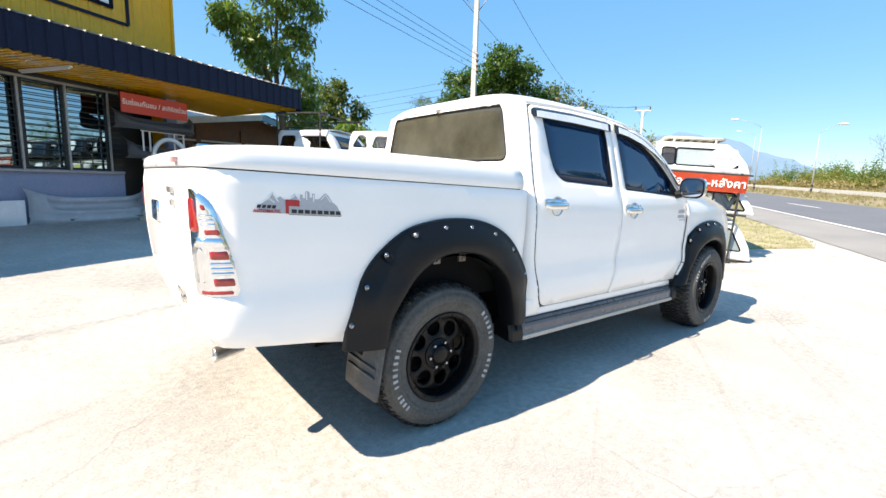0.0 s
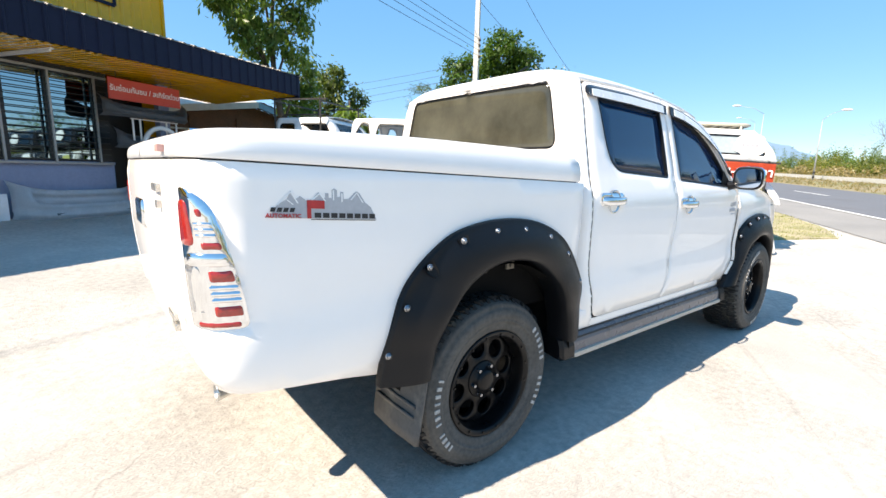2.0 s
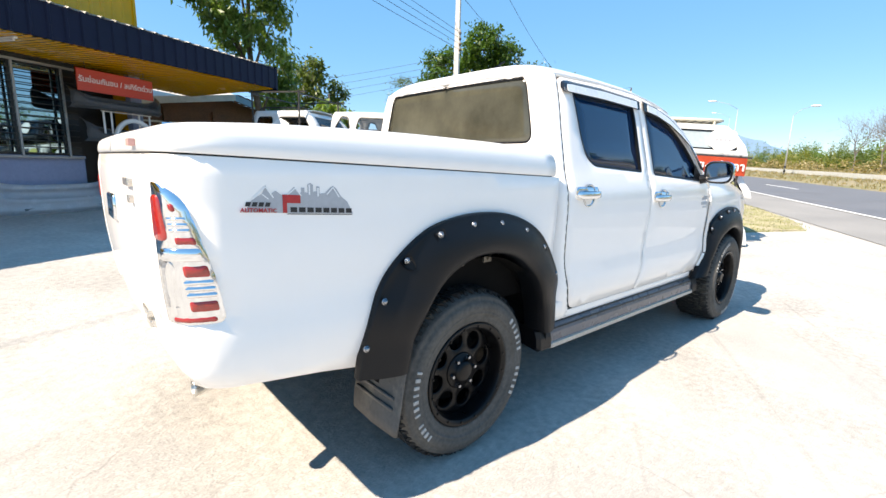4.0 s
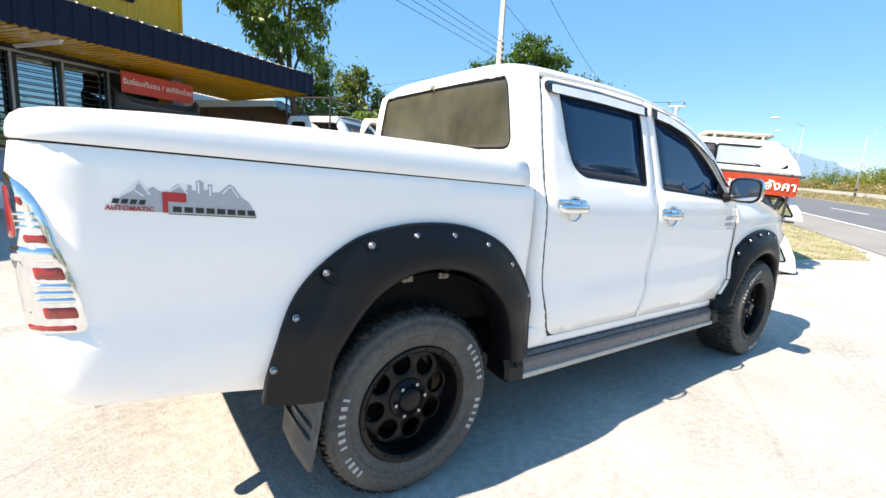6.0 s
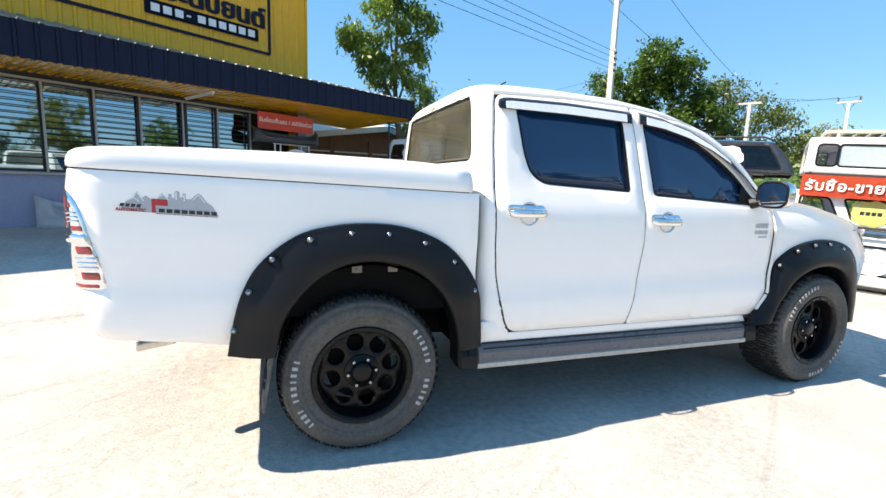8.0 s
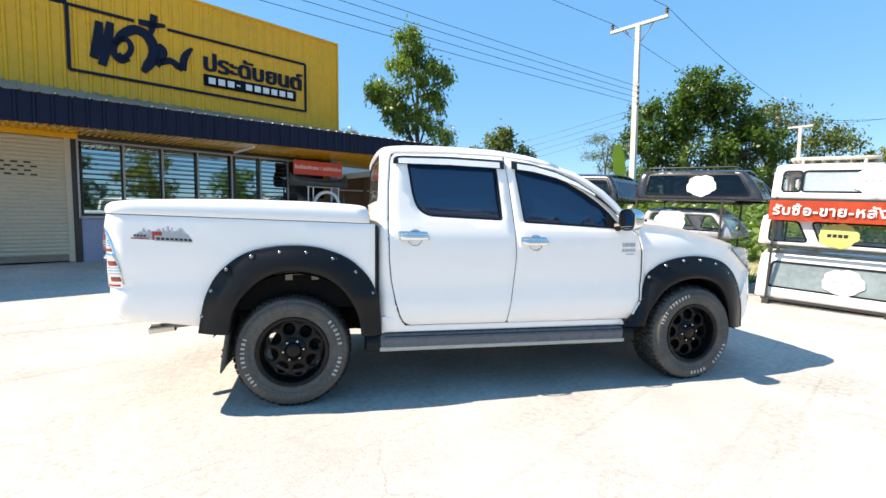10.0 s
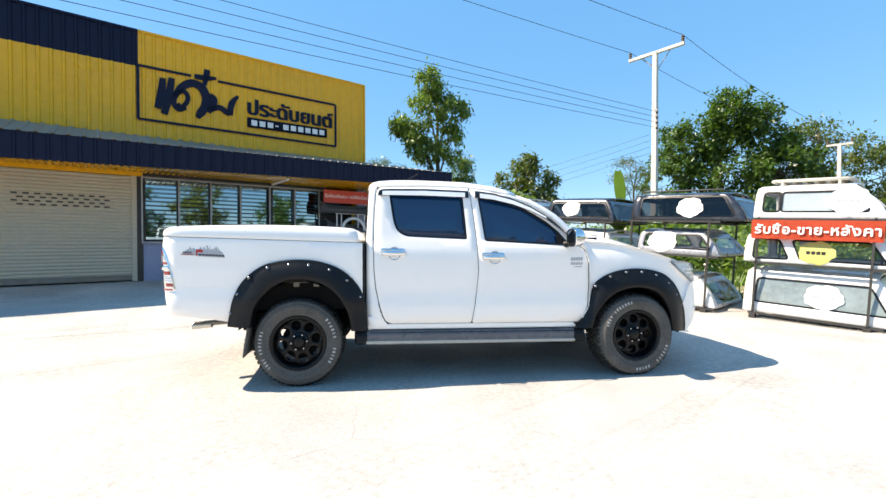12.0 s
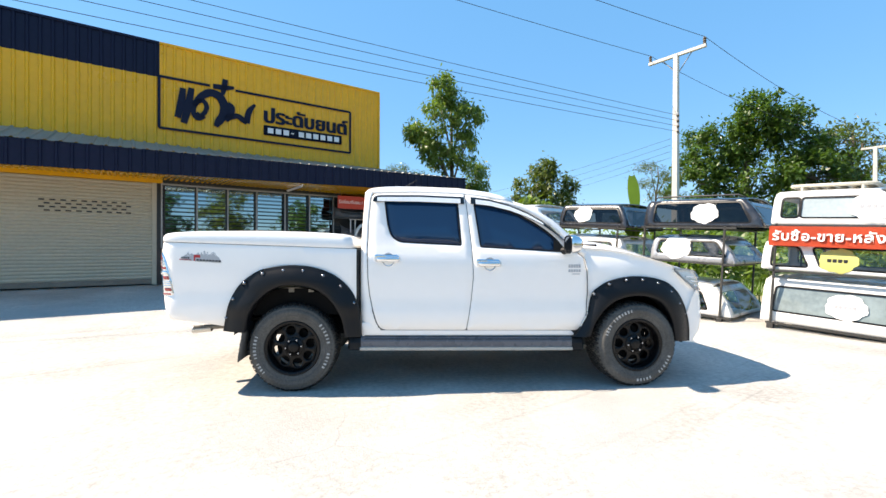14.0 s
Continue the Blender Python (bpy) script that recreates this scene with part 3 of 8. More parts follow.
for r in range(4):
    for c in range(9):
        x = -7.38 + c * 0.165 + (0.08 if r % 2 else 0.0)
        z = 2.19 - r * 0.0703
        box(bm, x - 0.045, x + 0.045, 0.008, 0.03, z - 0.014, z + 0.014)
part("peep_slots", at_shop(bm), M_SEAM, shutter)
for x0, x1 in ((-5.56, -5.47), (-9.63, -9.55)):
    bm = bmesh.new()
    box(bm, x0, x1, -0.01, 0.06, 0.42, 2.7, bevel=0.004)
    part("guide_rail", at_shop(bm), M_SHUTTER, shutter)

# windows: black sashes, glass, and a grille of bars in front
MULL = [-5.34, -4.695, -4.04, -3.375, -2.66, -2.04, -1.36]
window_1 = thing("window_1", tuple((B @ Vector((-3.3, 0, 1.31)))), "row of black-framed shop windows behind a steel bar grille", "window", kind="structure", turn=WALL_TURN)
for a, b in zip(MULL, MULL[1:]):
    bm = bmesh.new()
    box(bm, a, b, 0.03, 0.10, 1.27, 1.31)
    box(bm, a, b, 0.03, 0.10, 2.64, 2.70)
    box(bm, a, a + 0.03, 0.03, 0.10, 1.31, 2.64)
    box(bm, b - 0.03, b, 0.03, 0.10, 1.31, 2.64)
    sash = part("sash", at_shop(bm), M_BLACKFRAME, window_1)
    bm = bmesh.new()
    box(bm, a + 0.03, b - 0.03, 0.06, 0.07, 1.31, 2.64)
    part("pane", at_shop(bm), M_SHOPGLASS, sash)
bm = bmesh.new()
box(bm, -1.36, -1.15, 0.02, 0.11, 1.27, 2.72)
box(bm, -2.72, -2.60, 0.0, 0.03, 1.31, 2.7)
part("window_post", at_shop(bm), M_BLACKFRAME, window_1)
bm = bmesh.new()
box(bm, -5.36, -1.15, 0.0, 0.11, 2.70, 2.76)
part("lintel", at_shop(bm), M_BLACKFRAME, window_1)
grille = thing("window_grille", tuple((B @ Vector((-3.3, -0.06, 1.29)))), "grey welded steel bar grille in front of the shop windows", "window grille", turn=WALL_TURN)
for x in (-5.38, -4.69, -4.04, -3.39, -2.70, -2.06, -1.40):
    bm = bmesh.new()
    box(bm, x - 0.016, x + 0.016, -0.075, -0.045, 1.23, 2.66, bevel=0.003)
    part("upright", at_shop(bm), M_GREYSTEEL, grille)
for k in range(15):
    z = 1.30 + k * 0.094
    bm = bmesh.new()
    rod(bm, (-5.38, -0.06, z), (-1.22, -0.06, z), 0.0075, seg=6)
    part("bar", at_shop(bm), M_BAR, grille)
for z in (1.24, 2.65):
    bm = bmesh.new()
    box(bm, -5.395, -1.2, -0.078, -0.042, z - 0.018, z + 0.018, bevel=0.003)
    part("rail", at_shop(bm), M_GREYSTEEL, grille)
# black sheet put in for the darkness of the unlit interior
bm = bmesh.new()
box(bm, -5.3, -0.1, 0.6, 0.64, 0.45, 2.7)
part("interior_dark", at_shop(bm), M_BLACKFRAME, shop)

# awning: ribbed navy front, yellow profiled soffit on purlins
AW = -1.5
def hang(bm, z0=2.795, z1=3.225):
    """Lets the awning follow the slope of its front edge."""
    for v in bm.verts:
        front_ = min(1.0, -v.co.y / -AW)
        v.co.z += front_ * v.co.x * (0.0235 - 0.003 * (v.co.z - z0) / (z1 - z0))
    return bm


awning = part("awning", at_shop(hang(ribbed(SHOP_L, 2.05, 2.80, 3.235, AW, pitch=0.21, depth=0.022, rib=0.03))), M_NAVY, shop, "navy ribbed awning front over a yellow soffit")
bm = bmesh.new()
xs, x = [], SHOP_L
while x < 2.05:
    xs += [(x, 0.0), (x + 0.13, 0.0), (x + 0.15, 0.03), (x + 0.18, 0.03), (x + 0.2, 0.0)]
    x += 0.21
loft(bm, [[(a, AW - 0.03, 3.226 + d * 0.8), (a, 0.0, 3.54 + d)] for a, d in xs], closed=False)
bmesh.ops.solidify(bm, geom=bm.faces[:], thickness=0.004)
part("awning_roof", at_shop(hang(bm)), M_ZINC, awning, "zinc roof sheet with its rib ends showing over the front")
bm = bmesh.new()
loft(bm, [[(a, AW + 0.05, 2.815 - d), (a, 0.0 if a < 0 else 0.9, 2.775 - d)] for a, d in [(SHOP_L + k * 0.105 + o, dd) for k in range(143) for o, dd in ((0.0, 0.0), (0.03, 0.0), (0.045, 0.028), (0.09, 0.028))]], closed=False)
part("soffit", at_shop(hang(bm)), M_SOFFIT, awning, "yellow profiled steel soffit")
for y in (AW + 0.12, -0.75, -0.12):
    bm = bmesh.new()
    box(bm, SHOP_L, 2.0, y - 0.02, y + 0.02, 2.83, 2.9)
    part("purlin", at_shop(hang(bm)), M_YELLOW, awning)
bm = bmesh.new()
box(bm, 2.02, 2.06, AW - 0.02, 0.9, 2.80, 3.30)
part("awning_end", at_shop(bm), M_NAVY, awning)
bm = bmesh.new()
box(bm, 0.0, 2.05, -0.02, 0.9, 3.26, 3.5)
part("awning_roof", at_shop(bm), M_YELLOW, awning)
tube_lamp = thing("tube_lamp", tuple(B @ Vector((-2.66, -0.72, 2.70))), "bare white fluorescent batten under the awning", "lamp", turn=WALL_TURN)
bm = bmesh.new()
box(bm, -2.68, -2.64, -1.30, -0.12, 2.695, 2.72, bevel=0.004)
part("batten", at_shop(bm), M_SIGNWHITE, tube_lamp)
bm = bmesh.new()
rod(bm, (-2.66, -1.26, 2.682), (-2.66, -0.16, 2.682), 0.013)
part("tube", at_shop(bm), M_SIGNWHITE, tube_lamp)

# ---- the pickup ----
MID = 0.88          # the pickup's middle plane; its camera-side flank lies at y = 0
truck = thing("pickup_truck", (1.5, MID, 0.0), "white double-cab pickup with black riveted wheel-arch flares", "pickup truck")


def mirror(bm):
    for v in bm.verts:
        v.co.y = 2 * MID - v.co.y
    bmesh.ops.reverse_faces(bm, faces=bm.faces)
    return bm


def both(name, make, material, label="", smooth=True, parent=None):
    """A part and its twin on the other flank. Returns the near one."""
    near = part(name, make(), material, parent or truck, label, smooth)
    part(name, mirror(make()), material, parent or truck, label, smooth)
    return near


# flank of the cab, by height: belly, waist and the lean of the windows
CAB_Y = [(0.36, 0.075), (0.45, 0.05), (0.52, 0.028), (0.58, 0.014), (0.63, 0.004), (0.67, 0.0), (0.70, 0.0015), (0.76, 0.0125), (0.79, 0.0135), (0.85, 0.011), (0.95, 0.005), (1.08, 0.0), (1.18, 0.006), (1.225, 0.018), (1.26, 0.034), (1.40, 0.062), (1.60, 0.105), (1.70, 0.132), (1.76, 0.155), (1.80, 0.19)]
_cab_knots = np.linspace(0.3, 1.85, 63)
_cab_smooth = np.convolve(np.pad(np.interp(_cab_knots, *zip(*CAB_Y)), 1, "edge"), [0.25, 0.5, 0.25], "valid")


def cab_y(z):
    return float(np.interp(z, _cab_knots, _cab_smooth))


BED_Y = [(0.45, 0.10), (0.56, 0.05), (0.62, 0.026), (0.68, 0.010), (0.73, 0.001), (0.77, -0.001), (0.795, 0.001), (0.845, 0.0095), (0.87, 0.010), (0.93, 0.006), (1.02, 0.0), (1.15, 0.0), (1.22, 0.002), (1.27, 0.004), (1.33, 0.006)]
_bed_knots = np.linspace(0.4, 1.35, 39)
_bed_smooth = np.convolve(np.pad(np.interp(_bed_knots, *zip(*BED_Y)), 1, "edge"), [0.25, 0.5, 0.25], "valid")


def bed_y(z):
    return float(np.interp(z, _bed_knots, _bed_smooth))


def track(points):
    """A way along a plan outline: returns place(u) -> (x, y), and the length."""
    pts = [Vector(p) for p in points]
    run = [0.0]
    for a, b in zip(pts, pts[1:]):
        run.append(run[-1] + (b - a).length)
    xs, ys = [p.x for p in pts], [p.y for p in pts]
    return (lambda u: (float(np.interp(u, run, xs)), float(np.interp(u, run, ys)))), run[-1]


def corner(cx, cy, a, b, n, k=26, sx=-1):
    """A quarter of a superellipse in plan, from the flank to the end face."""
    out = []
    for i in range(k + 1):
        t = math.pi / 2 * i / k
        out.append((cx + sx * a * max(0.0, math.sin(t)) ** (2 / n), cy - b * max(0.0, math.cos(t)) ** (2 / n)))
    return out


# load bed: the outline in plan runs from the cab back, round the corner and along the tail
BED_FRONT = 0.552
_half = [(BED_FRONT, 0.0), (0.2, 0.0), (-0.3, 0.0), (-0.7, 0.0)] + corner(-0.905, 0.17, 0.212, 0.17, 3.2) + [(-1.122, 0.4), (-1.127, 0.65), (-1.129, MID)]
bed_at, BED_LEN = track(_half)
_us = np.linspace(0, BED_LEN, 900)
_xs = np.array([bed_at(u)[0] for u in _us])


def bed_u(x):
    return float(np.interp(-x, -_xs, _us))


def bed_place(u, z):
    x, y = bed_at(u)
    back = max(0.0, min(1.0, (-0.45 - x) / 0.6))
    side = max(0.0, 1 - y / 0.25)
    dx = back * (0.22 * max(0.0, 1.1 - z) ** 2 + 5.0 * max(0.0, 0.70 - z) ** 2 + 0.25 * max(0.0, z - 1.26))
    return (x + dx, y + bed_y(z) * side, z)


GATE_X = -1.1185      # where the flank panel ends and the tailgate begins
ARCH_R, ARCH_F = (0.02, 0.42, 0.555), (3.075, 0.39, 0.52)


def arch(cx, cz, r, z0, k=18):
    """The opening of a wheel arch, from front to back over the top."""
    a0 = math.asin((z0 - cz) / r)
    return [(cx + r * math.cos(a0 + (math.pi - 2 * a0) * i / k), cz + r * math.sin(a0 + (math.pi - 2 * a0) * i / k)) for i in range(k + 1)]


LAMP_EDGE = [(0.845, -0.981), (0.952, -0.993), (1.043, -1.012), (1.116, -1.031), (1.172, -1.050), (1.199, -1.068), (1.218, -1.090), (1.230, -1.106)]


def lamp_u(a, z):
    """Round the corner, from the lamp's edge on the flank (0) to its end on the tail (1)."""
    x0 = interp(z, LAMP_EDGE)
    return bed_u(x0 + a * (-1.1135 - x0))


def lamp_outline():
    return rounded([(lamp_u(0, z), z) for z, _ in LAMP_EDGE] + [(lamp_u(1, 1.232), 1.232), (lamp_u(1, 0.845), 0.845)], [0.03] + [0.012] * 7 + [0.006, 0.01])


def bed_side():
    bm = bmesh.new()
    top = lambda x: 1.248 + 0.032 * (BED_FRONT - x)
    cut = [(bed_u(x), z) for x, z in arch(*ARCH_R, 0.52)]
    low = [(bed_u(-0.98), 0.632), (bed_u(-0.75), 0.60), (bed_u(-0.52), 0.56)]
    out = [(0.0, 0.47), (0.0, top(BED_FRONT))] + [(bed_u(x), top(x)) for x in (0.1, -0.4, -0.8, -1.0)] + [(bed_u(-1.09), top(-1.09)), (bed_u(GATE_X), 1.300)]
    out += [(bed_u(GATE_X), 0.637), (bed_u(-1.06), 0.635)] + low + cut[::-1]
    lamp = lamp_outline()
    panel(bm, out, bed_place, [shrink(lamp, 0.004)], step=0.05, thick=0.02, curl=0.002, flip=True)
    return bm


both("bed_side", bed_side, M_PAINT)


def tailgate():
    bm = bmesh.new()
    u0 = bed_u(GATE_X) + 0.0002
    place = lambda u, z: bed_place(min(u, BED_LEN), z) if u <= BED_LEN else (lambda p: (p[0], 2 * MID - p[1], p[2]))(bed_place(2 * BED_LEN - u, z))
    panel(bm, rounded([(u0, 0.637), (u0, 1.300), (2 * BED_LEN - u0, 1.300), (2 * BED_LEN - u0, 0.637)], 0.008), place, step=0.07, thick=0.03, curl=0.002, flip=True)
    return bm


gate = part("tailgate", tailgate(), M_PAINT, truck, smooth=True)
bm = bmesh.new()
box(bm, -1.142, -1.118, 0.78, 0.98, 1.05, 1.15, bevel=0.010)
handle = part("tailgate_handle", bm, M_CHROME, gate, "chrome tailgate handle", True)
for z, w in ((1.215, 0.10), (1.165, 0.03), (0.80, 0.10), (0.765, 0.07)):
    bm = bmesh.new()
    box(bm, -1.136 + 0.22 * max(0, 1.1 - z) ** 2, -1.112 + 0.22 * max(0, 1.1 - z) ** 2, 0.36, 0.36 + w, z - 0.012, z + 0.012, bevel=0.003)
    part("badge_bar", bm, M_ALU, gate)
for x0, x1, y0, z0, z1 in ((-0.98, 0.50, 0.12, 0.66, 1.20), (0.50, 2.75, 0.12, 0.46, 1.10), (2.75, 3.66, 0.30, 0.42, 1.0)):
    bm = bmesh.new()
    box(bm, x0, x1, y0, 2 * MID - y0, z0, z1)
    part("inner_hull", bm, M_UNDER, truck)
for y in (0.42, 2 * MID - 0.42):
    bm = bmesh.new()
    box(bm, -0.55, 3.4, y - 0.05, y + 0.05, 0.44, 0.60)
    part("chassis_rail", bm, M_UNDER, truck)
for x, r in ((0.0, 0.055), (3.085, 0.045)):
    bm = bmesh.new()
    rod(bm, (x, 0.25, 0.37), (x, 2 * MID - 0.25, 0.37), r, seg=12)
    part("axle", bm, M_UNDER, truck)

# tonneau lid: a shell flush with the flanks, thin at the tail, rounded over and slightly crowned
LID_TOP = [(-1.16, 1.378), (-1.08, 1.385), (-0.98, 1.390), (-0.885, 1.394), (-0.66, 1.398), (-0.29, 1.399), (0.23, 1.391), (0.42, 1.383), (0.56, 1.374)]
LID_FRONT = 0.516
bm = bmesh.new()
rings = []
full = [bed_at(u) for u in list(np.linspace(0, bed_u(-0.7), 12)) + list(np.linspace(bed_u(-0.7), BED_LEN, 44))[1:]]
full = full + [(x, 2 * MID - y) for x, y in full[::-1]]
cx0, cy0 = -0.3, MID
for out_, up in [(-0.03, 0.0), (-0.012, 0.0), (-0.0075, 0.05), (-0.008, 0.30), (-0.011, 0.52), (-0.018, 0.72), (-0.032, 0.88), (-0.055, 0.97), (-0.10, 1.03), (-0.25, 1.10), (-0.5, 1.17), (-0.80, 1.20)]:
    ring = []
    for x, y in full:
        x = min(x, LID_FRONT + 0.008)
        zb = 1.2528 + 0.032 * (BED_FRONT - x)
        ring.append((cx0 + (x - cx0) * (1 + out_ / 0.82), cy0 + (y - cy0) * (1 + (out_ + 0.008) / 0.88), zb + up * (interp(x, LID_TOP) - zb)))
    rings.append(ring)
lid_vs = loft(bm, rings, closed=True, cap=True)
for k in range(len(full)):
    for r_ in (1,):
        bm.edges.get((lid_vs[r_][k], lid_vs[r_][(k + 1) % len(full)])).smooth = False
lid = part("tonneau_lid", bm, M_LID, truck, "white moulded fibreglass bed lid", True)
# dark strip added as the shadow line below the lid's edge
bm = bmesh.new()
loft(bm, [[(cx0 + (min(x, LID_FRONT) - cx0) * k_, cy0 + (y - cy0) * k_, 1.247 + 0.032 * (BED_FRONT - min(x, LID_FRONT)) + z_) for x, y in full] for k_, z_ in ((0.978, -0.004), (0.984, -0.004), (0.984, 0.008), (0.978, 0.008))], closed=True, cap=False)
part("lid_shade_line", bm, M_SEAM, lid, "dark strip drawn as the shadow line under the lid")
bm = bmesh.new()
box(bm, -0.99, -0.93, 0.62, 0.75, 1.392, 1.415, bevel=0.008)
part("lock", bm, M_CHROME, lid)
bm = bmesh.new()
box(bm, -1.129, -1.112, 0.30, 0.36, 1.322, 1.342)
part("lid_badge", bm, M_FADEDRED, lid)
# near-black block standing for the shade between bed and cab
bm = bmesh.new()
box(bm, 0.534, 0.572, 0.045, 2 * MID - 0.045, 0.47, 1.24)
part("gap_shade", bm, M_SEAM, truck)

# cab: back panel with its pillars wrapping round from the flank
_cabhalf = [(0.662, 0.0), (0.64, 0.0)] + corner(0.655, 0.09, 0.075, 0.09, 2.2, 12) + [(0.572, 0.3), (0.566, 0.6), (0.564, MID)]
cab_at, CAB_LEN = track(_cabhalf)
_cu = np.linspace(0, CAB_LEN, 500)
_cy = np.array([cab_at(u)[1] for u in _cu])
DOOR_REAR = [(0.50, 0.775), (0.55, 0.757), (0.60, 0.728), (0.707, 0.697), (0.85, 0.667), (1.0, 0.653), (1.2, 0.648), (1.5, 0.654), (1.72, 0.672), (1.8, 0.69)]


def cab_back_place(u, z):
    flip_ = u > CAB_LEN
    x, y = cab_at(2 * CAB_LEN - u if flip_ else u)
    side = max(0.0, 1 - y / 0.35)
    y2 = y + cab_y(z) * side + (0.06 * max(0, z - 1.3)) * (1 - side)
    lean = 0.055 * max(0.0, z - 1.25)
    edge = max(0.0, 1 - min(u, 2 * CAB_LEN - u) / 0.11)
    x2 = x + lean + edge * (float(np.interp(z, *zip(*DOOR_REAR))) - 0.0012 - 0.662 - lean)
    return (x2, 2 * MID - y2 if flip_ else y2, z)


bm = bmesh.new()
GL0 = float(np.interp(0.175, _cy, _cu))
crown_v = lambda u: 1 - abs((cab_back_place(u, 1.6)[1] - MID) / MID) ** 5.5
top_us = list(np.linspace(0.0, 0.30, 7)) + list(np.linspace(0.40, 2 * CAB_LEN - 0.40, 9)) + list(np.linspace(2 * CAB_LEN - 0.30, 2 * CAB_LEN, 7))
back_out = [(0.0, 0.47)] + [(u, 1.750 + 0.003 * max(0, 1 - min(u, 2 * CAB_LEN - u) / 0.06) + 0.036 * max(0.0, crown_v(u))) for u in top_us] + [(2 * CAB_LEN, 0.47)]
glass_top = [(u, 1.724 + 0.030 * crown_v(u)) for u in np.linspace(GL0 + 0.06, 2 * CAB_LEN - GL0 - 0.06, 8)]
rear_glass = rounded([(GL0 - 0.005, 1.418), (GL0 + 0.035, 1.716)] + glass_top + [(2 * CAB_LEN - GL0 - 0.035, 1.716), (2 * CAB_LEN - GL0 + 0.005, 1.418)], [0.07, 0.06] + [0.0] * 8 + [0.06, 0.07], 5)
panel(bm, back_out, cab_back_place, [rear_glass], step=0.05, thick=0.02, flip=True)
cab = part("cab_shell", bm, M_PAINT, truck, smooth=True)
bm = bmesh.new()
panel(bm, shrink(rear_glass, -0.006), lambda u, z: (lambda p: (p[0] + 0.006, p[1], p[2]))(cab_back_place(u, z)), step=0.08, thick=0.006, curl=0.002, flip=True)
part("rear_window", bm, M_REARGLASS, cab, "dusty olive-tinted rear window", True)
bm = bmesh.new()
panel(bm, shrink(rear_glass, -0.006), lambda u, z: (lambda p: (p[0] - 0.001, p[1], p[2]))(cab_back_place(u, z)), [shrink(rear_glass, 0.007)], step=0.05, thick=0.012, curl=0.002, flip=True)
part("window_seal", bm, M_FLARE, cab, smooth=True)

# roof
ROOF_EDGE = [(0.588, 1.738), (0.60, 1.752), (0.66, 1.768), (1.1, 1.778), (1.5, 1.768), (1.8, 1.732), (1.97, 1.688)]
ROOF_MID = [(0.588, 1.784), (0.60, 1.805), (0.64, 1.835), (0.72, 1.855), (0.85, 1.864), (1.1, 1.866), (1.5, 1.855), (1.8, 1.815), (1.97, 1.765)]
bm = bmesh.new()
rows = []
for x in list(np.linspace(0.588, 0.7, 8)) + list(np.linspace(0.8, 1.97, 13)):
    e, m_ = interp(x, ROOF_EDGE), interp(x, ROOF_MID)
    # the rear corners follow the rounded cab back
    k_ = max(0.0, min(1.0, (0.682 - x) / 0.075))
    inset = 0.085 * (1 - (1 - k_ ** 2.2) ** (1 / 2.2)) + max(0.0, (0.607 - x) / 0.019) * 0.16
    e = min(e + 0.016 * min(1.0, inset / 0.085), m_)
    row = []
    for k in range(25):
        v = -1 + 2 * k / 24
        y = MID + v * (MID - cab_y(e) + 0.004 - inset)
        row.append((x + 0.03 * (1 - v * v) * (1 if x < 0.7 else 0) * -0.3, y, e + (m_ - e) * (1 - abs(v) ** 5.5)))
    rows.append(row)
loft(bm, rows, closed=False)
bmesh.ops.reverse_faces(bm, faces=bm.faces)
bmesh.ops.solidify(bm, geom=bm.faces[:], thickness=0.02)
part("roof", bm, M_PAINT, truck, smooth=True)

# doors with their window openings
WIN_R = [(0.788, 1.700), (1.455, 1.682), (1.482, 1.283), (0.93, 1.310), (0.856, 1.355), (0.822, 1.45)]
WIN_F = [(1.602, 1.672), (1.78, 1.650), (1.925, 1.614), (2.10, 1.532), (2.245, 1.442), (2.36, 1.345), (2.452, 1.228), (1.655, 1.268)]


def flank(x, z):
    crown = 0.004 * max(0.0, (x - 1.7) / 0.9) ** 2
    return (x, cab_y(z) + crown, z)


REAR_DOOR = [(x + 0.002, z) for z, x in DOOR_REAR if z <= 1.73] + [(0.70, 1.752), (1.1, 1.765), (1.5205, 1.758), (1.5505, 1.5), (1.5735, 1.256), (1.5845, 1.0), (1.5675, 0.8), (1.5255, 0.522), (1.1, 0.528), (0.80, 0.532)]
REAR_DOOR = [p for p in REAR_DOOR if p[1] > 0.52]
FRONT_DOOR = [(1.5305, 0.520), (1.5725, 0.8), (1.5895, 1.0), (1.5785, 1.256), (1.5555, 1.5), (1.5255, 1.757), (1.7, 1.735), (1.93, 1.672), (2.12, 1.585), (2.30, 1.468), (2.43, 1.335), (2.512, 1.235), (2.60, 1.18), (2.632, 1.05), (2.640, 0.85), (2.625, 0.66), (2.60, 0.57), (2.555, 0.508), (2.0, 0.514)]


def door(outline, win, radius):
    def make():
        bm = bmesh.new()
        panel(bm, shrink(rounded(outline, 0.02, 3), 0.0006), flank, [rounded(win, radius)], step=0.055, thick=0.03, curl=0.002)
        return bm
    return make


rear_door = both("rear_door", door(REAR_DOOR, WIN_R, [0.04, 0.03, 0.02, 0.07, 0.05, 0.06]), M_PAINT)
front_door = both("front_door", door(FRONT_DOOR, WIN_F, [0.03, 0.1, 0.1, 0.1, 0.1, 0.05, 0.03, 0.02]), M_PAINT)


def pane(win, radius, inset):
    def make():
        bm = bmesh.new()
        panel(bm, shrink(rounded(win, radius), -0.01), lambda x, z: (x, cab_y(z) + inset, z), step=0.09, thick=0.005, curl=0.001)
        return bm
    return make


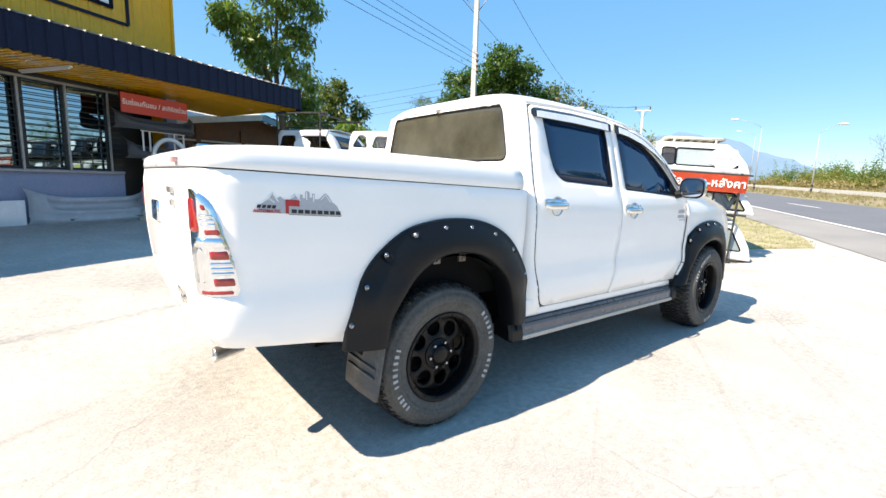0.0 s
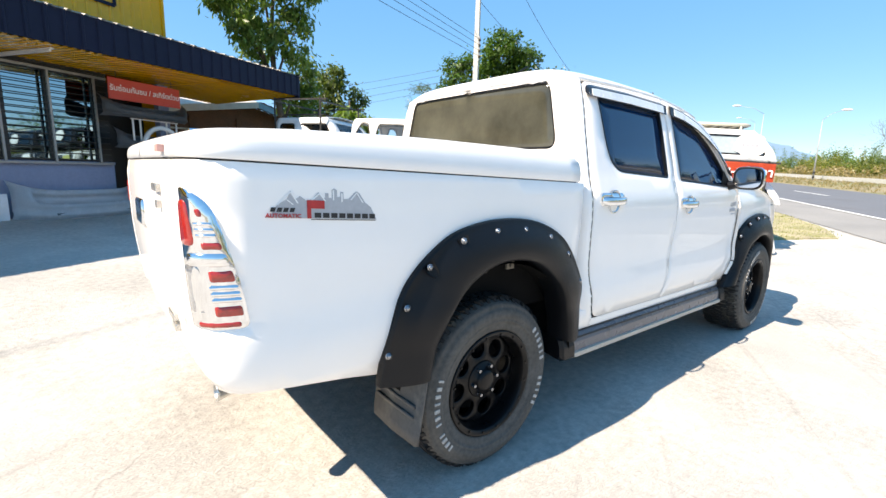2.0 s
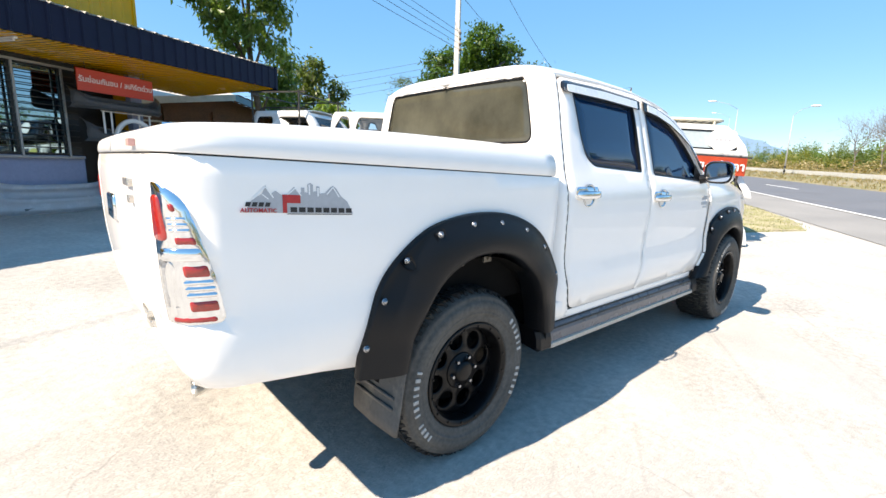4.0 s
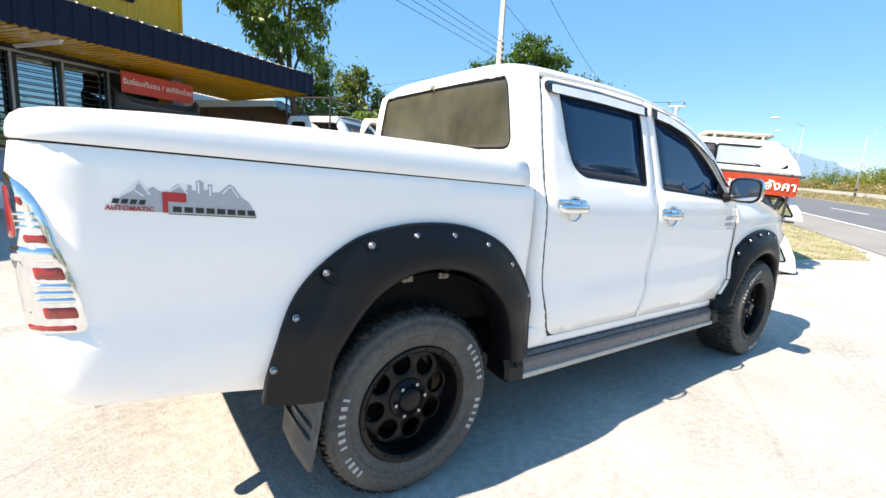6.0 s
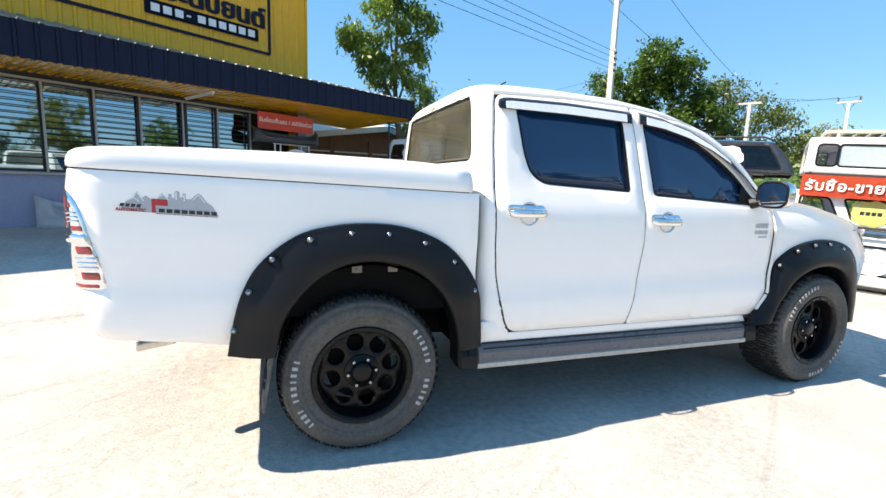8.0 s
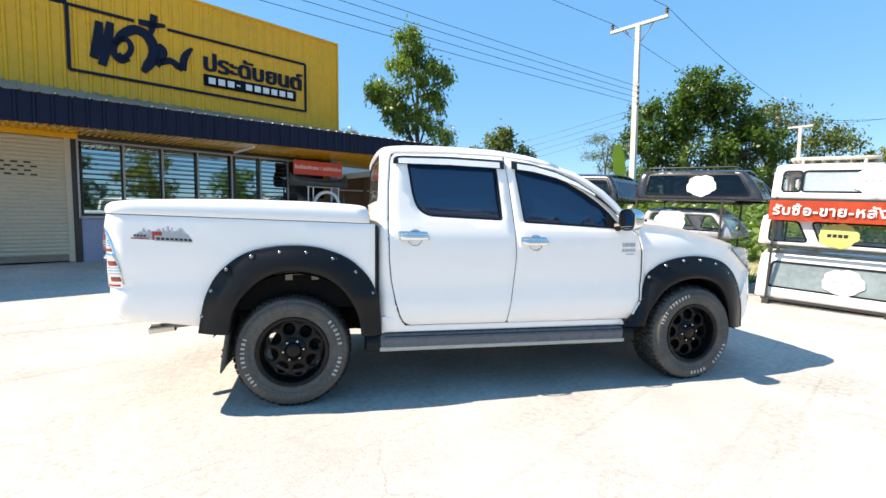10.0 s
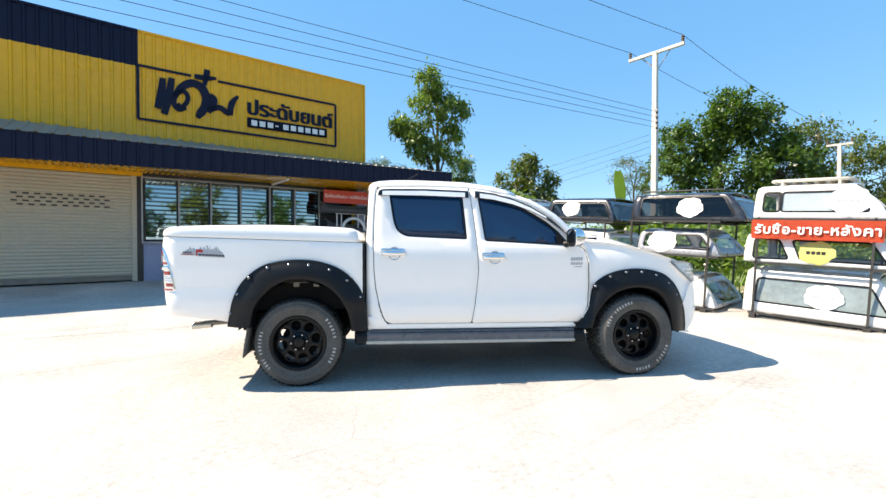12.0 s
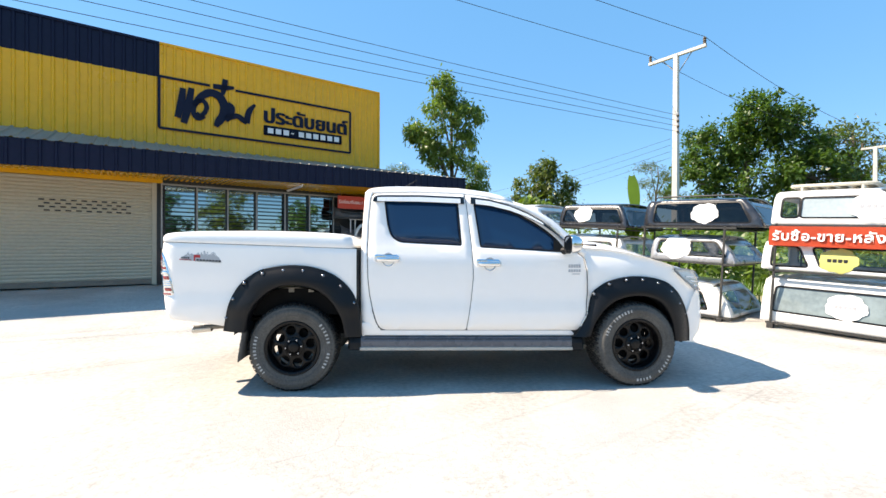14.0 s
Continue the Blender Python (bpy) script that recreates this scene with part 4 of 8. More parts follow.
both("side_window", pane(WIN_R, [0.04, 0.03, 0.02, 0.07, 0.05, 0.06], 0.016), M_TINT, "dark tinted side window with the sky's blue reflection in its colour", parent=rear_door)
both("side_window", pane(WIN_F, [0.03, 0.1, 0.1, 0.1, 0.1, 0.05, 0.03, 0.02], 0.016), M_TINT, "dark tinted side window with the sky's blue reflection in its colour", parent=front_door)


def seal(win, radius):
    def make():
        bm = bmesh.new()
        w = rounded(win, radius)
        panel(bm, shrink(w, -0.006), lambda x, z: (x, cab_y(z) - 0.001, z), [shrink(w, 0.010)], step=0.05, thick=0.016, curl=0.003)
        return bm
    return make


both("window_seal", seal(WIN_R, [0.04, 0.03, 0.02, 0.07, 0.05, 0.06]), M_FLARE, parent=rear_door)
both("window_seal", seal(WIN_F, [0.03, 0.1, 0.1, 0.1, 0.1, 0.05, 0.03, 0.02]), M_FLARE, parent=front_door)
# dark strips put in the shut lines between panels as the gaps' shade
SHUT_REAR = [(x - 0.001, z) for z, x in DOOR_REAR if 0.54 < z < 1.74]
SHUT_MID = [(1.528, 0.53), (1.570, 0.8), (1.587, 1.0), (1.576, 1.256), (1.553, 1.5), (1.523, 1.75)]
SHUT_FRONT = [(2.56, 0.51), (2.603, 0.57), (2.6275, 0.66), (2.6425, 0.85), (2.6345, 1.05), (2.603, 1.18), (2.52, 1.232)]
SHUT_LOW = [(0.76, 0.5275), (1.1, 0.5225), (1.53, 0.5185), (2.0, 0.5125), (2.55, 0.5045)]


def shut_line(points, across, deep):
    def make():
        bm = bmesh.new()
        pts = fine_curve(points, 5)
        loft(bm, [[(x + dx * across[0], cab_y(z + dx * across[1]) + deep, z + dx * across[1]) for dx in (-0.009, 0.009)] for x, z in pts], closed=False)
        return bm
    return make


for points_, across_, deep_, d_ in ((SHUT_REAR, (1, 0), 0.0040, rear_door), (SHUT_MID, (1, 0), 0.006, rear_door), (SHUT_FRONT, (1, 0), 0.016, front_door), (SHUT_LOW, (0, 1), 0.008, rear_door)):
    both("shut_shade", shut_line(points_, across_, deep_), M_SEAM, parent=d_)
# what lies behind the gaps between the panels
for y in (0.055, 2 * MID - 0.055):
    bm = bmesh.new()
    box(bm, 0.60, 2.60, y - 0.008, y + 0.008, 0.48, 1.24)
    part("door_frame", bm, M_SEAM, truck)
for y, s in ((0.0, 1), (2 * MID, -1)):
    for x in (0.70, 1.53):
        bm = bmesh.new()
        loft(bm, [[(x + dx, y + s * (cab_y(z) + 0.028), z) for dx in (-0.05, 0.05)] for z in np.linspace(1.2, 1.74, 9)], closed=False)
        part("pillar_cover", bm, M_SEAM, truck)
    bm = bmesh.new()
    loft(bm, [[(x, y + s * (cab_y(z - d) + 0.028), z - d) for d in (0.0, 0.06)] for x, z in ((0.64, 1.75), (1.1, 1.765), (1.53, 1.757), (1.93, 1.68), (2.30, 1.47), (2.5, 1.245))], closed=False)
    part("window_channel", bm, M_SEAM, truck)


def sill():
    bm = bmesh.new()
    panel(bm, [(0.60, 0.44), (0.60, 0.60), (0.70, 0.60), (0.76, 0.527), (1.5, 0.517), (2.50, 0.503), (2.56, 0.44)], lambda x, z: (x, cab_y(z) + 0.002, z), step=0.06, thick=0.02)
    return bm


both("sill", sill, M_PAINT)

# windscreen and its pillars
bm = bmesh.new()
rows = []
for i in range(9):
    t = i / 8
    row = []
    for k in range(17):
        v = -1 + 2 * k / 16
        x = 1.96 + (2.74 - 1.96) * t - (0.05 + 0.17 * t) * v * v
        z = 1.762 - (1.762 - 1.32) * t ** 1.05 - 0.085 * (1 - 0.35 * t) * abs(v) ** 3
        y = MID + v * (0.70 + 0.09 * t)
        row.append((x, y, z))
    rows.append(row)
loft(bm, rows, closed=False)
bmesh.ops.reverse_faces(bm, faces=bm.faces)
part("windscreen", bm, M_TINT, truck, smooth=True)


def a_pillar():
    bm = bmesh.new()
    rows = []
    for x, z in ((1.72, 1.690), (1.84, 1.690), (1.93, 1.670), (2.06, 1.630), (2.18, 1.568), (2.30, 1.492), (2.40, 1.402), (2.50, 1.288), (2.60, 1.20)):
        y = cab_y(z - 0.03)
        rows.append([(x + 0.0, y + 0.002, z - 0.02), (x + 0.02, y + 0.01, z + 0.012), (x + 0.05, y + 0.04, z + 0.028), (x + 0.09, y + 0.09, z + 0.012), (x + 0.06, y + 0.09, z - 0.03)])
    loft(bm, rows, closed=True)
    bmesh.ops.recalc_face_normals(bm, faces=bm.faces)
    return bm


both("windscreen_pillar", a_pillar, M_PAINT)

# front: fender, bonnet, bumper, lamps
_fhalf = [(2.40, 0.012), (2.7, 0.004), (3.0, -0.004), (3.25, 0.0), (3.4, 0.006), (3.5, 0.016), (3.6, 0.036), (3.68, 0.062), (3.75, 0.10), (3.81, 0.155), (3.85, 0.22), (3.88, 0.31), (3.905, 0.45), (3.92, 0.62), (3.93, MID)]
front_at, FRONT_LEN = track(_fhalf)
_fu = np.linspace(0, FRONT_LEN, 800)
_fx = np.array([front_at(u)[0] for u in _fu])


def front_u(x):
    return float(np.interp(x, _fx, _fu))


FENDER_TOP = [(2.40, 1.262), (2.6, 1.258), (2.8, 1.245), (3.0, 1.215), (3.2, 1.172), (3.4, 1.116), (3.55, 1.080), (3.7, 1.050), (3.92, 0.99)]


def front_place(u, z):
    x, y = front_at(u)
    side = max(0.0, 1 - y / 0.6)
    lean = interp(z, [(0.36, 0.06), (0.5, 0.015), (0.75, 0.0), (1.0, 0.0), (1.12, 0.012), (1.2, 0.035), (1.27, 0.07)])
    blend = max(0.0, min(1.0, 1 - (x - 2.63) / 0.28))
    lean += blend * ((cab_y(z) if z < 1.08 else lean) - lean)
    nose = max(0.0, min(1.0, (x - 3.4) / 0.4))
    dx = nose * interp(z, [(0.36, -0.03), (0.45, 0.02), (0.6, 0.035), (0.75, 0.02), (0.9, 0.0), (1.05, -0.045)])
    return (x + dx, y + lean * side, z)


def fender():
    bm = bmesh.new()
    cut = [(front_u(x), z) for x, z in arch(*ARCH_F, 0.50)]
    top = [(front_u(x), interp(x, FENDER_TOP)) for x in (3.47, 3.4, 3.2, 3.0, 2.8, 2.62)]
    out = [(front_u(2.561), 0.50), (front_u(2.606), 0.57), (front_u(2.630), 0.66), (front_u(2.645), 0.85), (front_u(2.637), 1.05), (front_u(2.605), 1.18), (front_u(2.525), 1.234)] + top[::-1]
    out += [(front_u(3.463), 1.052), (front_u(3.56), 0.972), (front_u(3.675), 0.876), (front_u(3.64), 0.80), (front_u(3.56), 0.62)] + cut
    panel(bm, out[::-1], front_place, step=0.05, thick=0.02, flip=True)
    return bm


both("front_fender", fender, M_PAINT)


def front_bumper():
    bm = bmesh.new()
    whole = lambda u, z: front_place(u, z) if u <= FRONT_LEN else (lambda p: (p[0], 2 * MID - p[1], p[2]))(front_place(2 * FRONT_LEN - u, z))
    a = front_u(3.562)
    out = [(a - 0.01, 0.40), (a, 0.62), (front_u(3.643), 0.80), (front_u(3.69), 0.872), (front_u(3.87), 0.857), (FRONT_LEN, 0.82), (2 * FRONT_LEN - front_u(3.87), 0.857), (2 * FRONT_LEN - front_u(3.69), 0.872), (2 * FRONT_LEN - front_u(3.643), 0.80), (2 * FRONT_LEN - a, 0.62), (2 * FRONT_LEN - a + 0.01, 0.40), (2 * FRONT_LEN - front_u(3.8), 0.36), (front_u(3.8), 0.36)]
    panel(bm, rounded(out, 0.03, 3), whole, step=0.07, thick=0.02, flip=True)
    return bm


part("front_bumper", front_bumper(), M_PAINT, truck, smooth=True)


def head_lamp(kind):
    def make():
        bm = bmesh.new()
        o = [(front_u(3.458), 1.072), (front_u(3.60), 1.070), (front_u(3.74), 1.052), (front_u(3.855), 0.97), (front_u(3.875), 0.864), (front_u(3.78), 0.866), (front_u(3.69), 0.882), (front_u(3.57), 0.975)]
        o = rounded(o, 0.02, 3)
        if kind == "lens":
            panel(bm, shrink(o, -0.004)[::-1], lambda u, z: (lambda p: (p[0] + 0.004, p[1] - 0.005, p[2]))(front_place(u, z)), step=0.04, thick=0.012, curl=0.003, flip=True)
        elif kind == "rim":
            panel(bm, shrink(o, -0.003)[::-1], lambda u, z: (lambda p: (p[0] - 0.002, p[1] + 0.003, p[2]))(front_place(u, z)), [shrink(o, 0.012)[::-1]], step=0.04, thick=0.02, flip=True)
        else:
            for k in range(3):
                q = [(front_u(3.60 + 0.045 * k), 1.005 - 0.04 * k), (front_u(3.81), 0.985 - 0.04 * k), (front_u(3.81), 0.973 - 0.04 * k), (front_u(3.61 + 0.045 * k), 0.993 - 0.04 * k)]
                panel(bm, q[::-1], lambda u, z: (lambda p: (p[0] + 0.005, p[1] - 0.009, p[2]))(front_place(u, z)), step=0.04, thick=0.004, curl=0.001, flip=True)
        return bm
    return make


head = both("headlight", head_lamp("lens"), M_LAMPCLEAR, "clear wraparound headlight")
both("headlight_rim", head_lamp("rim"), M_SHADECHROME, parent=head)
both("headlight_trim", head_lamp("trim"), M_CHROME, parent=head)
bm = bmesh.new()
rows = []
for x in np.linspace(2.66, 3.86, 15):
    row = []
    edge = interp(x, FENDER_TOP)
    wid = MID - 0.072 - 0.24 * max(0, (x - 3.40) / 0.5) ** 2.2
    for k in range(25):
        v = -1 + 2 * k / 24
        rise = interp(x, [(2.66, 0.085), (3.0, 0.088), (3.3, 0.075), (3.6, 0.045), (3.86, -0.02)])
        bulge = 0.012 * math.exp(-((abs(v) - 0.55) / 0.12) ** 2)
        z = edge + 0.004 + rise * (1 - abs(v) ** 3.2) + bulge
        row.append((x + 0.06 * (1 - v * v) * (x > 3.8), MID + v * wid, z - 0.05 * max(0, (x - 3.6) / 0.26) ** 2))
    rows.append(row)
loft(bm, rows, closed=False)
bmesh.ops.reverse_faces(bm, faces=bm.faces)
bmesh.ops.solidify(bm, geom=bm.faces[:], thickness=0.02)
part("bonnet", bm, M_PAINT, truck, smooth=True)
bm = bmesh.new()
box(bm, 3.80, 3.86, 0.42, 2 * MID - 0.42, 0.80, 0.98, bevel=0.01)
part("grille_panel", bm, M_BLACKFRAME, truck)
bm = bmesh.new()
box(bm, 2.50, 2.80, 0.18, 2 * MID - 0.18, 1.16, 1.30)
part("scuttle", bm, M_UNDER, truck)

# wheel-arch flares: a wide band, proud of the flank, with pockets and bolts
FL_R = [(-0.535, 0.555), (-0.513, 0.68), (-0.477, 0.808), (-0.425, 0.908), (-0.345, 0.99), (-0.24, 1.056), (-0.11, 1.088), (0.015, 1.098), (0.15, 1.09), (0.273, 1.059), (0.38, 1.008), (0.463, 0.938), (0.53, 0.85), (0.569, 0.744), (0.585, 0.62), (0.592, 0.492)]
IN_R = [(-0.372, 0.535), (-0.350, 0.65), (-0.324, 0.712), (-0.29, 0.765), (-0.24, 0.82), (-0.17, 0.873), (-0.08, 0.913), (0.015, 0.925), (0.11, 0.915), (0.20, 0.888), (0.28, 0.84), (0.345, 0.78), (0.395, 0.70), (0.43, 0.62), (0.445, 0.55), (0.452, 0.490)]
FL_F = [(2.478, 0.465), (2.55, 0.545), (2.615, 0.69), (2.658, 0.855), (2.725, 0.92), (2.814, 0.968), (2.94, 1.0), (3.079, 1.010), (3.22, 0.996), (3.346, 0.958), (3.44, 0.89), (3.509, 0.800), (3.562, 0.69), (3.592, 0.567), (3.597, 0.412)]
IN_F = [(2.655, 0.465), (2.69, 0.57), (2.735, 0.65), (2.79, 0.715), (2.868, 0.775), (2.96, 0.812), (3.02, 0.824), (3.08, 0.828), (3.15, 0.824), (3.22, 0.808), (3.294, 0.776), (3.355, 0.72), (3.402, 0.646), (3.435, 0.56), (3.457, 0.412)]


FL_R, FL_F = ([(0.987 + (x - 0.987) * 1.0156, 1.264 + (z - 1.264) * 1.0156) for x, z in c] for c in (FL_R, FL_F))
FL_R = [(0.03 + (x - 0.03) * 1.018, 0.5 + (z - 0.5) * 1.018) for x, z in FL_R]
IN_R = [(0.03 + (x - 0.03) * 1.012, 0.49 + (z - 0.49) * 1.03) for x, z in IN_R]


def flare(outer, inner, base, front=False):
    def make():
        bm = bmesh.new()
        o, i = fine_curve(outer), fine_curve(inner)
        rows = []
        for (xo, zo), (xi, zi) in zip(o, i):
            row = []
            for t, out_ in ((0.0, -0.012), (0.0, 0.016), (0.02, 0.023), (0.05, 0.025), (0.09, 0.026), (0.2, 0.036), (0.32, 0.047), (0.46, 0.057), (0.6, 0.064), (0.75, 0.069), (0.88, 0.070), (0.96, 0.066), (1.0, 0.056), (1.0, 0.0), (0.99, -0.07)):
                x, z = xo + (xi - xo) * t, zo + (zi - zo) * t
                row.append((x, base(x, z) - out_, z))
            rows.append(row)
        loft(bm, rows, closed=False)
        bmesh.ops.recalc_face_normals(bm, faces=bm.faces)
        return bm
    return make


def side_r(x, z):
    return bed_y(max(z, 0.66)) - 0.0


def side_f(x, z):
    return front_place(front_u(min(x, 3.60)), max(0.6, z))[1]


flare_r = both("rear_flare", flare(FL_R, IN_R, side_r), M_FLARE, "matt black moulded wheel-arch flare with pocket bolts")
flare_f = both("front_flare", flare(FL_F, IN_F, side_f), M_FLARE, "matt black moulded wheel-arch flare with pocket bolts")


def bolt(x, z, y, near=True):
    bm = bmesh.new()
    s = 1 if near else -1
    rod(bm, (x, y + 0.006 * s, z), (x, y - 0.002 * s, z), 0.0125, seg=12)
    rod(bm, (x, y - 0.002 * s, z), (x, y - 0.007 * s, z), 0.0095, 0.006, seg=10)
    return bm


def pocket(x, z, y, dx, dz):
    """The moulded hollow that runs from a bolt down the flare."""
    bm = bmesh.new()
    d = Vector((dx, 0, dz)).normalized()
    s = Vector((-d.z, 0, d.x))
    rows = []
    for k in range(7):
        t = k / 6
        w = 0.021 * math.sqrt(max(0.0, 1 - (t - 0.12) ** 2 / 0.78)) + 0.002
        c = Vector((x, y + 0.004 - 0.012 * t, z)) + d * (0.058 * t - 0.014)
        rows.append([c + s * w, c + s * w * 0.6 + Vector((0, 0.010, 0)), c - s * w * 0.6 + Vector((0, 0.010, 0)), c - s * w])
    loft(bm, rows, closed=False)
    return bm


for cx, cz, pts, base, fl in ((0.02, 0.45, [(-0.54, 0.658), (-0.478, 0.822), (-0.385, 0.955), (-0.234, 1.037), (-0.061, 1.062), (0.104, 1.058), (0.273, 1.016), (0.421, 0.925), (0.535, 0.78)], side_r, flare_r),
                              (3.08, 0.42, [(2.69, 0.845), (2.83, 0.935), (2.985, 0.972), (3.14, 0.974), (3.29, 0.943), (3.42, 0.865), (3.505, 0.755), (3.555, 0.62)], side_f, flare_f)):
    for x, z in pts:
        y = base(x, z) - (0.038 if abs(x - cx) < 0.5 else 0.030)
        part("bolt", bolt(x, z, y), M_NUT, fl, smooth=True)
        if abs(x - cx) < 0.44:
            part("bolt_pocket", pocket(x, z, y - 0.002, cx - x, cz - z), M_FLARE, fl, smooth=True)


# wheel wells
def well(cx, cz, r):
    def make():
        bm = bmesh.new()
        rows = []
        for k in range(25):
            a = radians(2 + 166 * k / 24)
            rows.append([(cx + r * math.cos(a), y, cz + r * math.sin(a)) for y in (0.0, 0.2, 0.42)])
        loft(bm, rows, closed=False)
        vs = [bm.verts.new((cx + r * math.cos(radians(2 + 166 * k / 24)), 0.42, cz + r * math.sin(radians(2 + 166 * k / 24)))) for k in range(25)]
        bm.faces.new(vs)
        return bm
    return make


both("wheel_well", well(0.02, 0.40, 0.515), M_UNDER)
both("wheel_well", well(3.075, 0.37, 0.475), M_UNDER)


def lip_bracket(x):
    bm = bmesh.new()
    box(bm, x - 0.024, x + 0.024, 0.075, 0.09, 0.865, 0.915, bevel=0.004)
    rod(bm, (x, 0.068, 0.88), (x, 0.08, 0.88), 0.007)
    rod(bm, (x, 0.068, 0.90), (x, 0.08, 0.90), 0.005)
    return bm


bm = bmesh.new()
box(bm, -0.16, 0.22, 0.085, 0.10, 0.90, 0.935)
lip = part("inner_lip", bm, M_STEEL, truck)
for x in (-0.02, 0.15):
    part("lip_bracket", lip_bracket(x), M_STEEL, lip)


# wheels
M_SIDEWALL = mat("dusty_tyre_side", (0.092, 0.088, 0.081), 0.8, dark=0.62, light=1.3, scale=7, fine=60, spec=0.3, bump=0.0005, bump_scale=160)
def wheel_at(cx, cy, cz, outward, steer=0.0, spin=0.0):
    """A wheel with its tyre, eight-hole rim, hub and nuts, its face towards outward (-1: the near side)."""
    m = pose(cx, cy, cz, 0, 0, steer) @ (Matrix.Identity(4) if outward < 0 else pose(0, 0, 0, 0, 0, 180)) @ pose(0, 0, 0, 0, spin, 0)
    R, W2, RIM = 0.381, 0.132, 0.234
    bm = bmesh.new()
    prof = [(RIM, 0.0), (RIM + 0.003, -0.016), (RIM + 0.014, -0.023), (RIM + 0.030, -0.027), (RIM + 0.044, -0.030), (RIM + 0.046, -0.0335), (RIM + 0.054, -0.0345), (RIM + 0.057, -0.033), (RIM + 0.060, -0.0365), (RIM + 0.096, -0.0345), (RIM + 0.100, -0.030), (RIM + 0.114, -0.022), (RIM + 0.117, -0.023), (RIM + 0.124, -0.016), (RIM + 0.129, -0.008), (R - 0.014, 0.005), (R - 0.008, 0.018), (R - 0.005, 0.034), (R - 0.004, W2), (R - 0.006, 0.226), (R - 0.022, 0.258), (RIM + 0.06, 0.278), (RIM, 0.25)]
    seg = 72
    loft(bm, [[(r * math.cos(math.tau * k / seg), y, r * math.sin(math.tau * k / seg)) for r, y in prof] for k in range(seg)] + [[(r, y, 0.0) for r, y in prof]], closed=False)
    bmesh.ops.remove_doubles(bm, verts=bm.verts, dist=1e-5)
    bmesh.ops.recalc_face_normals(bm, faces=bm.faces)
    bmesh.ops.transform(bm, matrix=m, verts=bm.verts)
    tyre = part("tyre", bm, M_SIDEWALL, truck, "worn black all-terrain tyre with raised pale lettering", True)
    # tread blocks
    bm = bmesh.new()
    n = 58
    for k in range(n):
        for row, (y0, y1, off, tw) in enumerate(((0.013, 0.056, 0.0, 0.72), (0.061, 0.10, 0.5, 0.62), (0.106, 0.147, 0.2, 0.62), (0.152, 0.193, 0.7, 0.62), (0.198, 0.240, 0.1, 0.72))):
            a = math.tau * (k + off) / n
            da = math.tau / n * tw / 2
            for s, (b0, b1) in enumerate(((a - da, a + da * 0.1), (a + da * 0.25, a + da))):
                sk = 0.010 * (1 if (k + row) % 2 else -1)
                r0, r1 = R - 0.012, R + 0.006
                if row in (0, 4):
                    r1 = R + 0.003
                ps = [(b0, y0 + sk), (b1, y0 - sk), (b1, y1 - sk), (b0, y1 + sk)]
                lo = [bm.verts.new((r0 * math.cos(b), y, r0 * math.sin(b))) for b, y in ps]
                hi = [bm.verts.new((r1 * math.cos(b), y, r1 * math.sin(b))) for b, y in ps]
                bm.faces.new(hi)
                for i in range(4):
                    bm.faces.new((lo[i], lo[(i + 1) % 4], hi[(i + 1) % 4], hi[i]))
                if row == 0 and s == 0:
                    q = [(b0, 0.014, R - 0.002), (b1, 0.014, R - 0.002), (b1, -0.007, R - 0.024), (b0, -0.007, R - 0.024)]
                    f = [bm.verts.new((r * math.cos(b), y - 0.006, r * math.sin(b))) for b, y, r in q]
                    g = [bm.verts.new((r * math.cos(b), y + 0.006, r * math.sin(b))) for b, y, r in q]
                    bm.faces.new(f)
                    for i in range(4):
                        bm.faces.new((f[i], f[(i + 1) % 4], g[(i + 1) % 4], g[i]))
    bmesh.ops.recalc_face_normals(bm, faces=bm.faces)
    bmesh.ops.transform(bm, matrix=m, verts=bm.verts)
    part("tread", bm, M_RUBBER, tyre)
    # rim: barrel, lip, dished disc with eight round holes
    bm = bmesh.new()
    prof = [(RIM - 0.006, 0.23), (RIM - 0.006, 0.0), (RIM + 0.004, -0.020), (RIM - 0.002, -0.025), (RIM - 0.008, -0.022), (RIM - 0.021, -0.019), (RIM - 0.024, -0.014), (RIM - 0.030, 0.015), (RIM - 0.032, 0.085)]
    loft(bm, [[(r * math.cos(math.tau * k / seg), y, r * math.sin(math.tau * k / seg)) for r, y in prof] for k in range(seg)] + [[(r, y, 0.0) for r, y in prof]], closed=False)
    bmesh.ops.remove_doubles(bm, verts=bm.verts, dist=1e-5)
    bmesh.ops.recalc_face_normals(bm, faces=bm.faces)
    bmesh.ops.transform(bm, matrix=m, verts=bm.verts)
    rim = part("rim", bm, M_RIM, tyre, "satin black steel rim with eight round holes", True)
    circ = lambda cx_, cz_, r, k=20: [(cx_ + r * math.cos(math.tau * i / k), cz_ + r * math.sin(math.tau * i / k)) for i in range(k)]
    bm = bmesh.new()
    holes = [circ(0.146 * math.cos(math.tau * (i + 0.5) / 8), 0.146 * math.sin(math.tau * (i + 0.5) / 8), 0.0415) for i in range(8)]
    panel(bm, circ(0, 0, RIM - 0.031, 56), lambda u, v: (u, 0.050 - 0.012 * max(0, 1 - (u * u + v * v) / 0.04), v), holes, step=0.03, thick=0.02, curl=0.003)
    bmesh.ops.transform(bm, matrix=m, verts=bm.verts)
    part("disc", bm, M_RIM, rim, smooth=True)
    bm = bmesh.new()
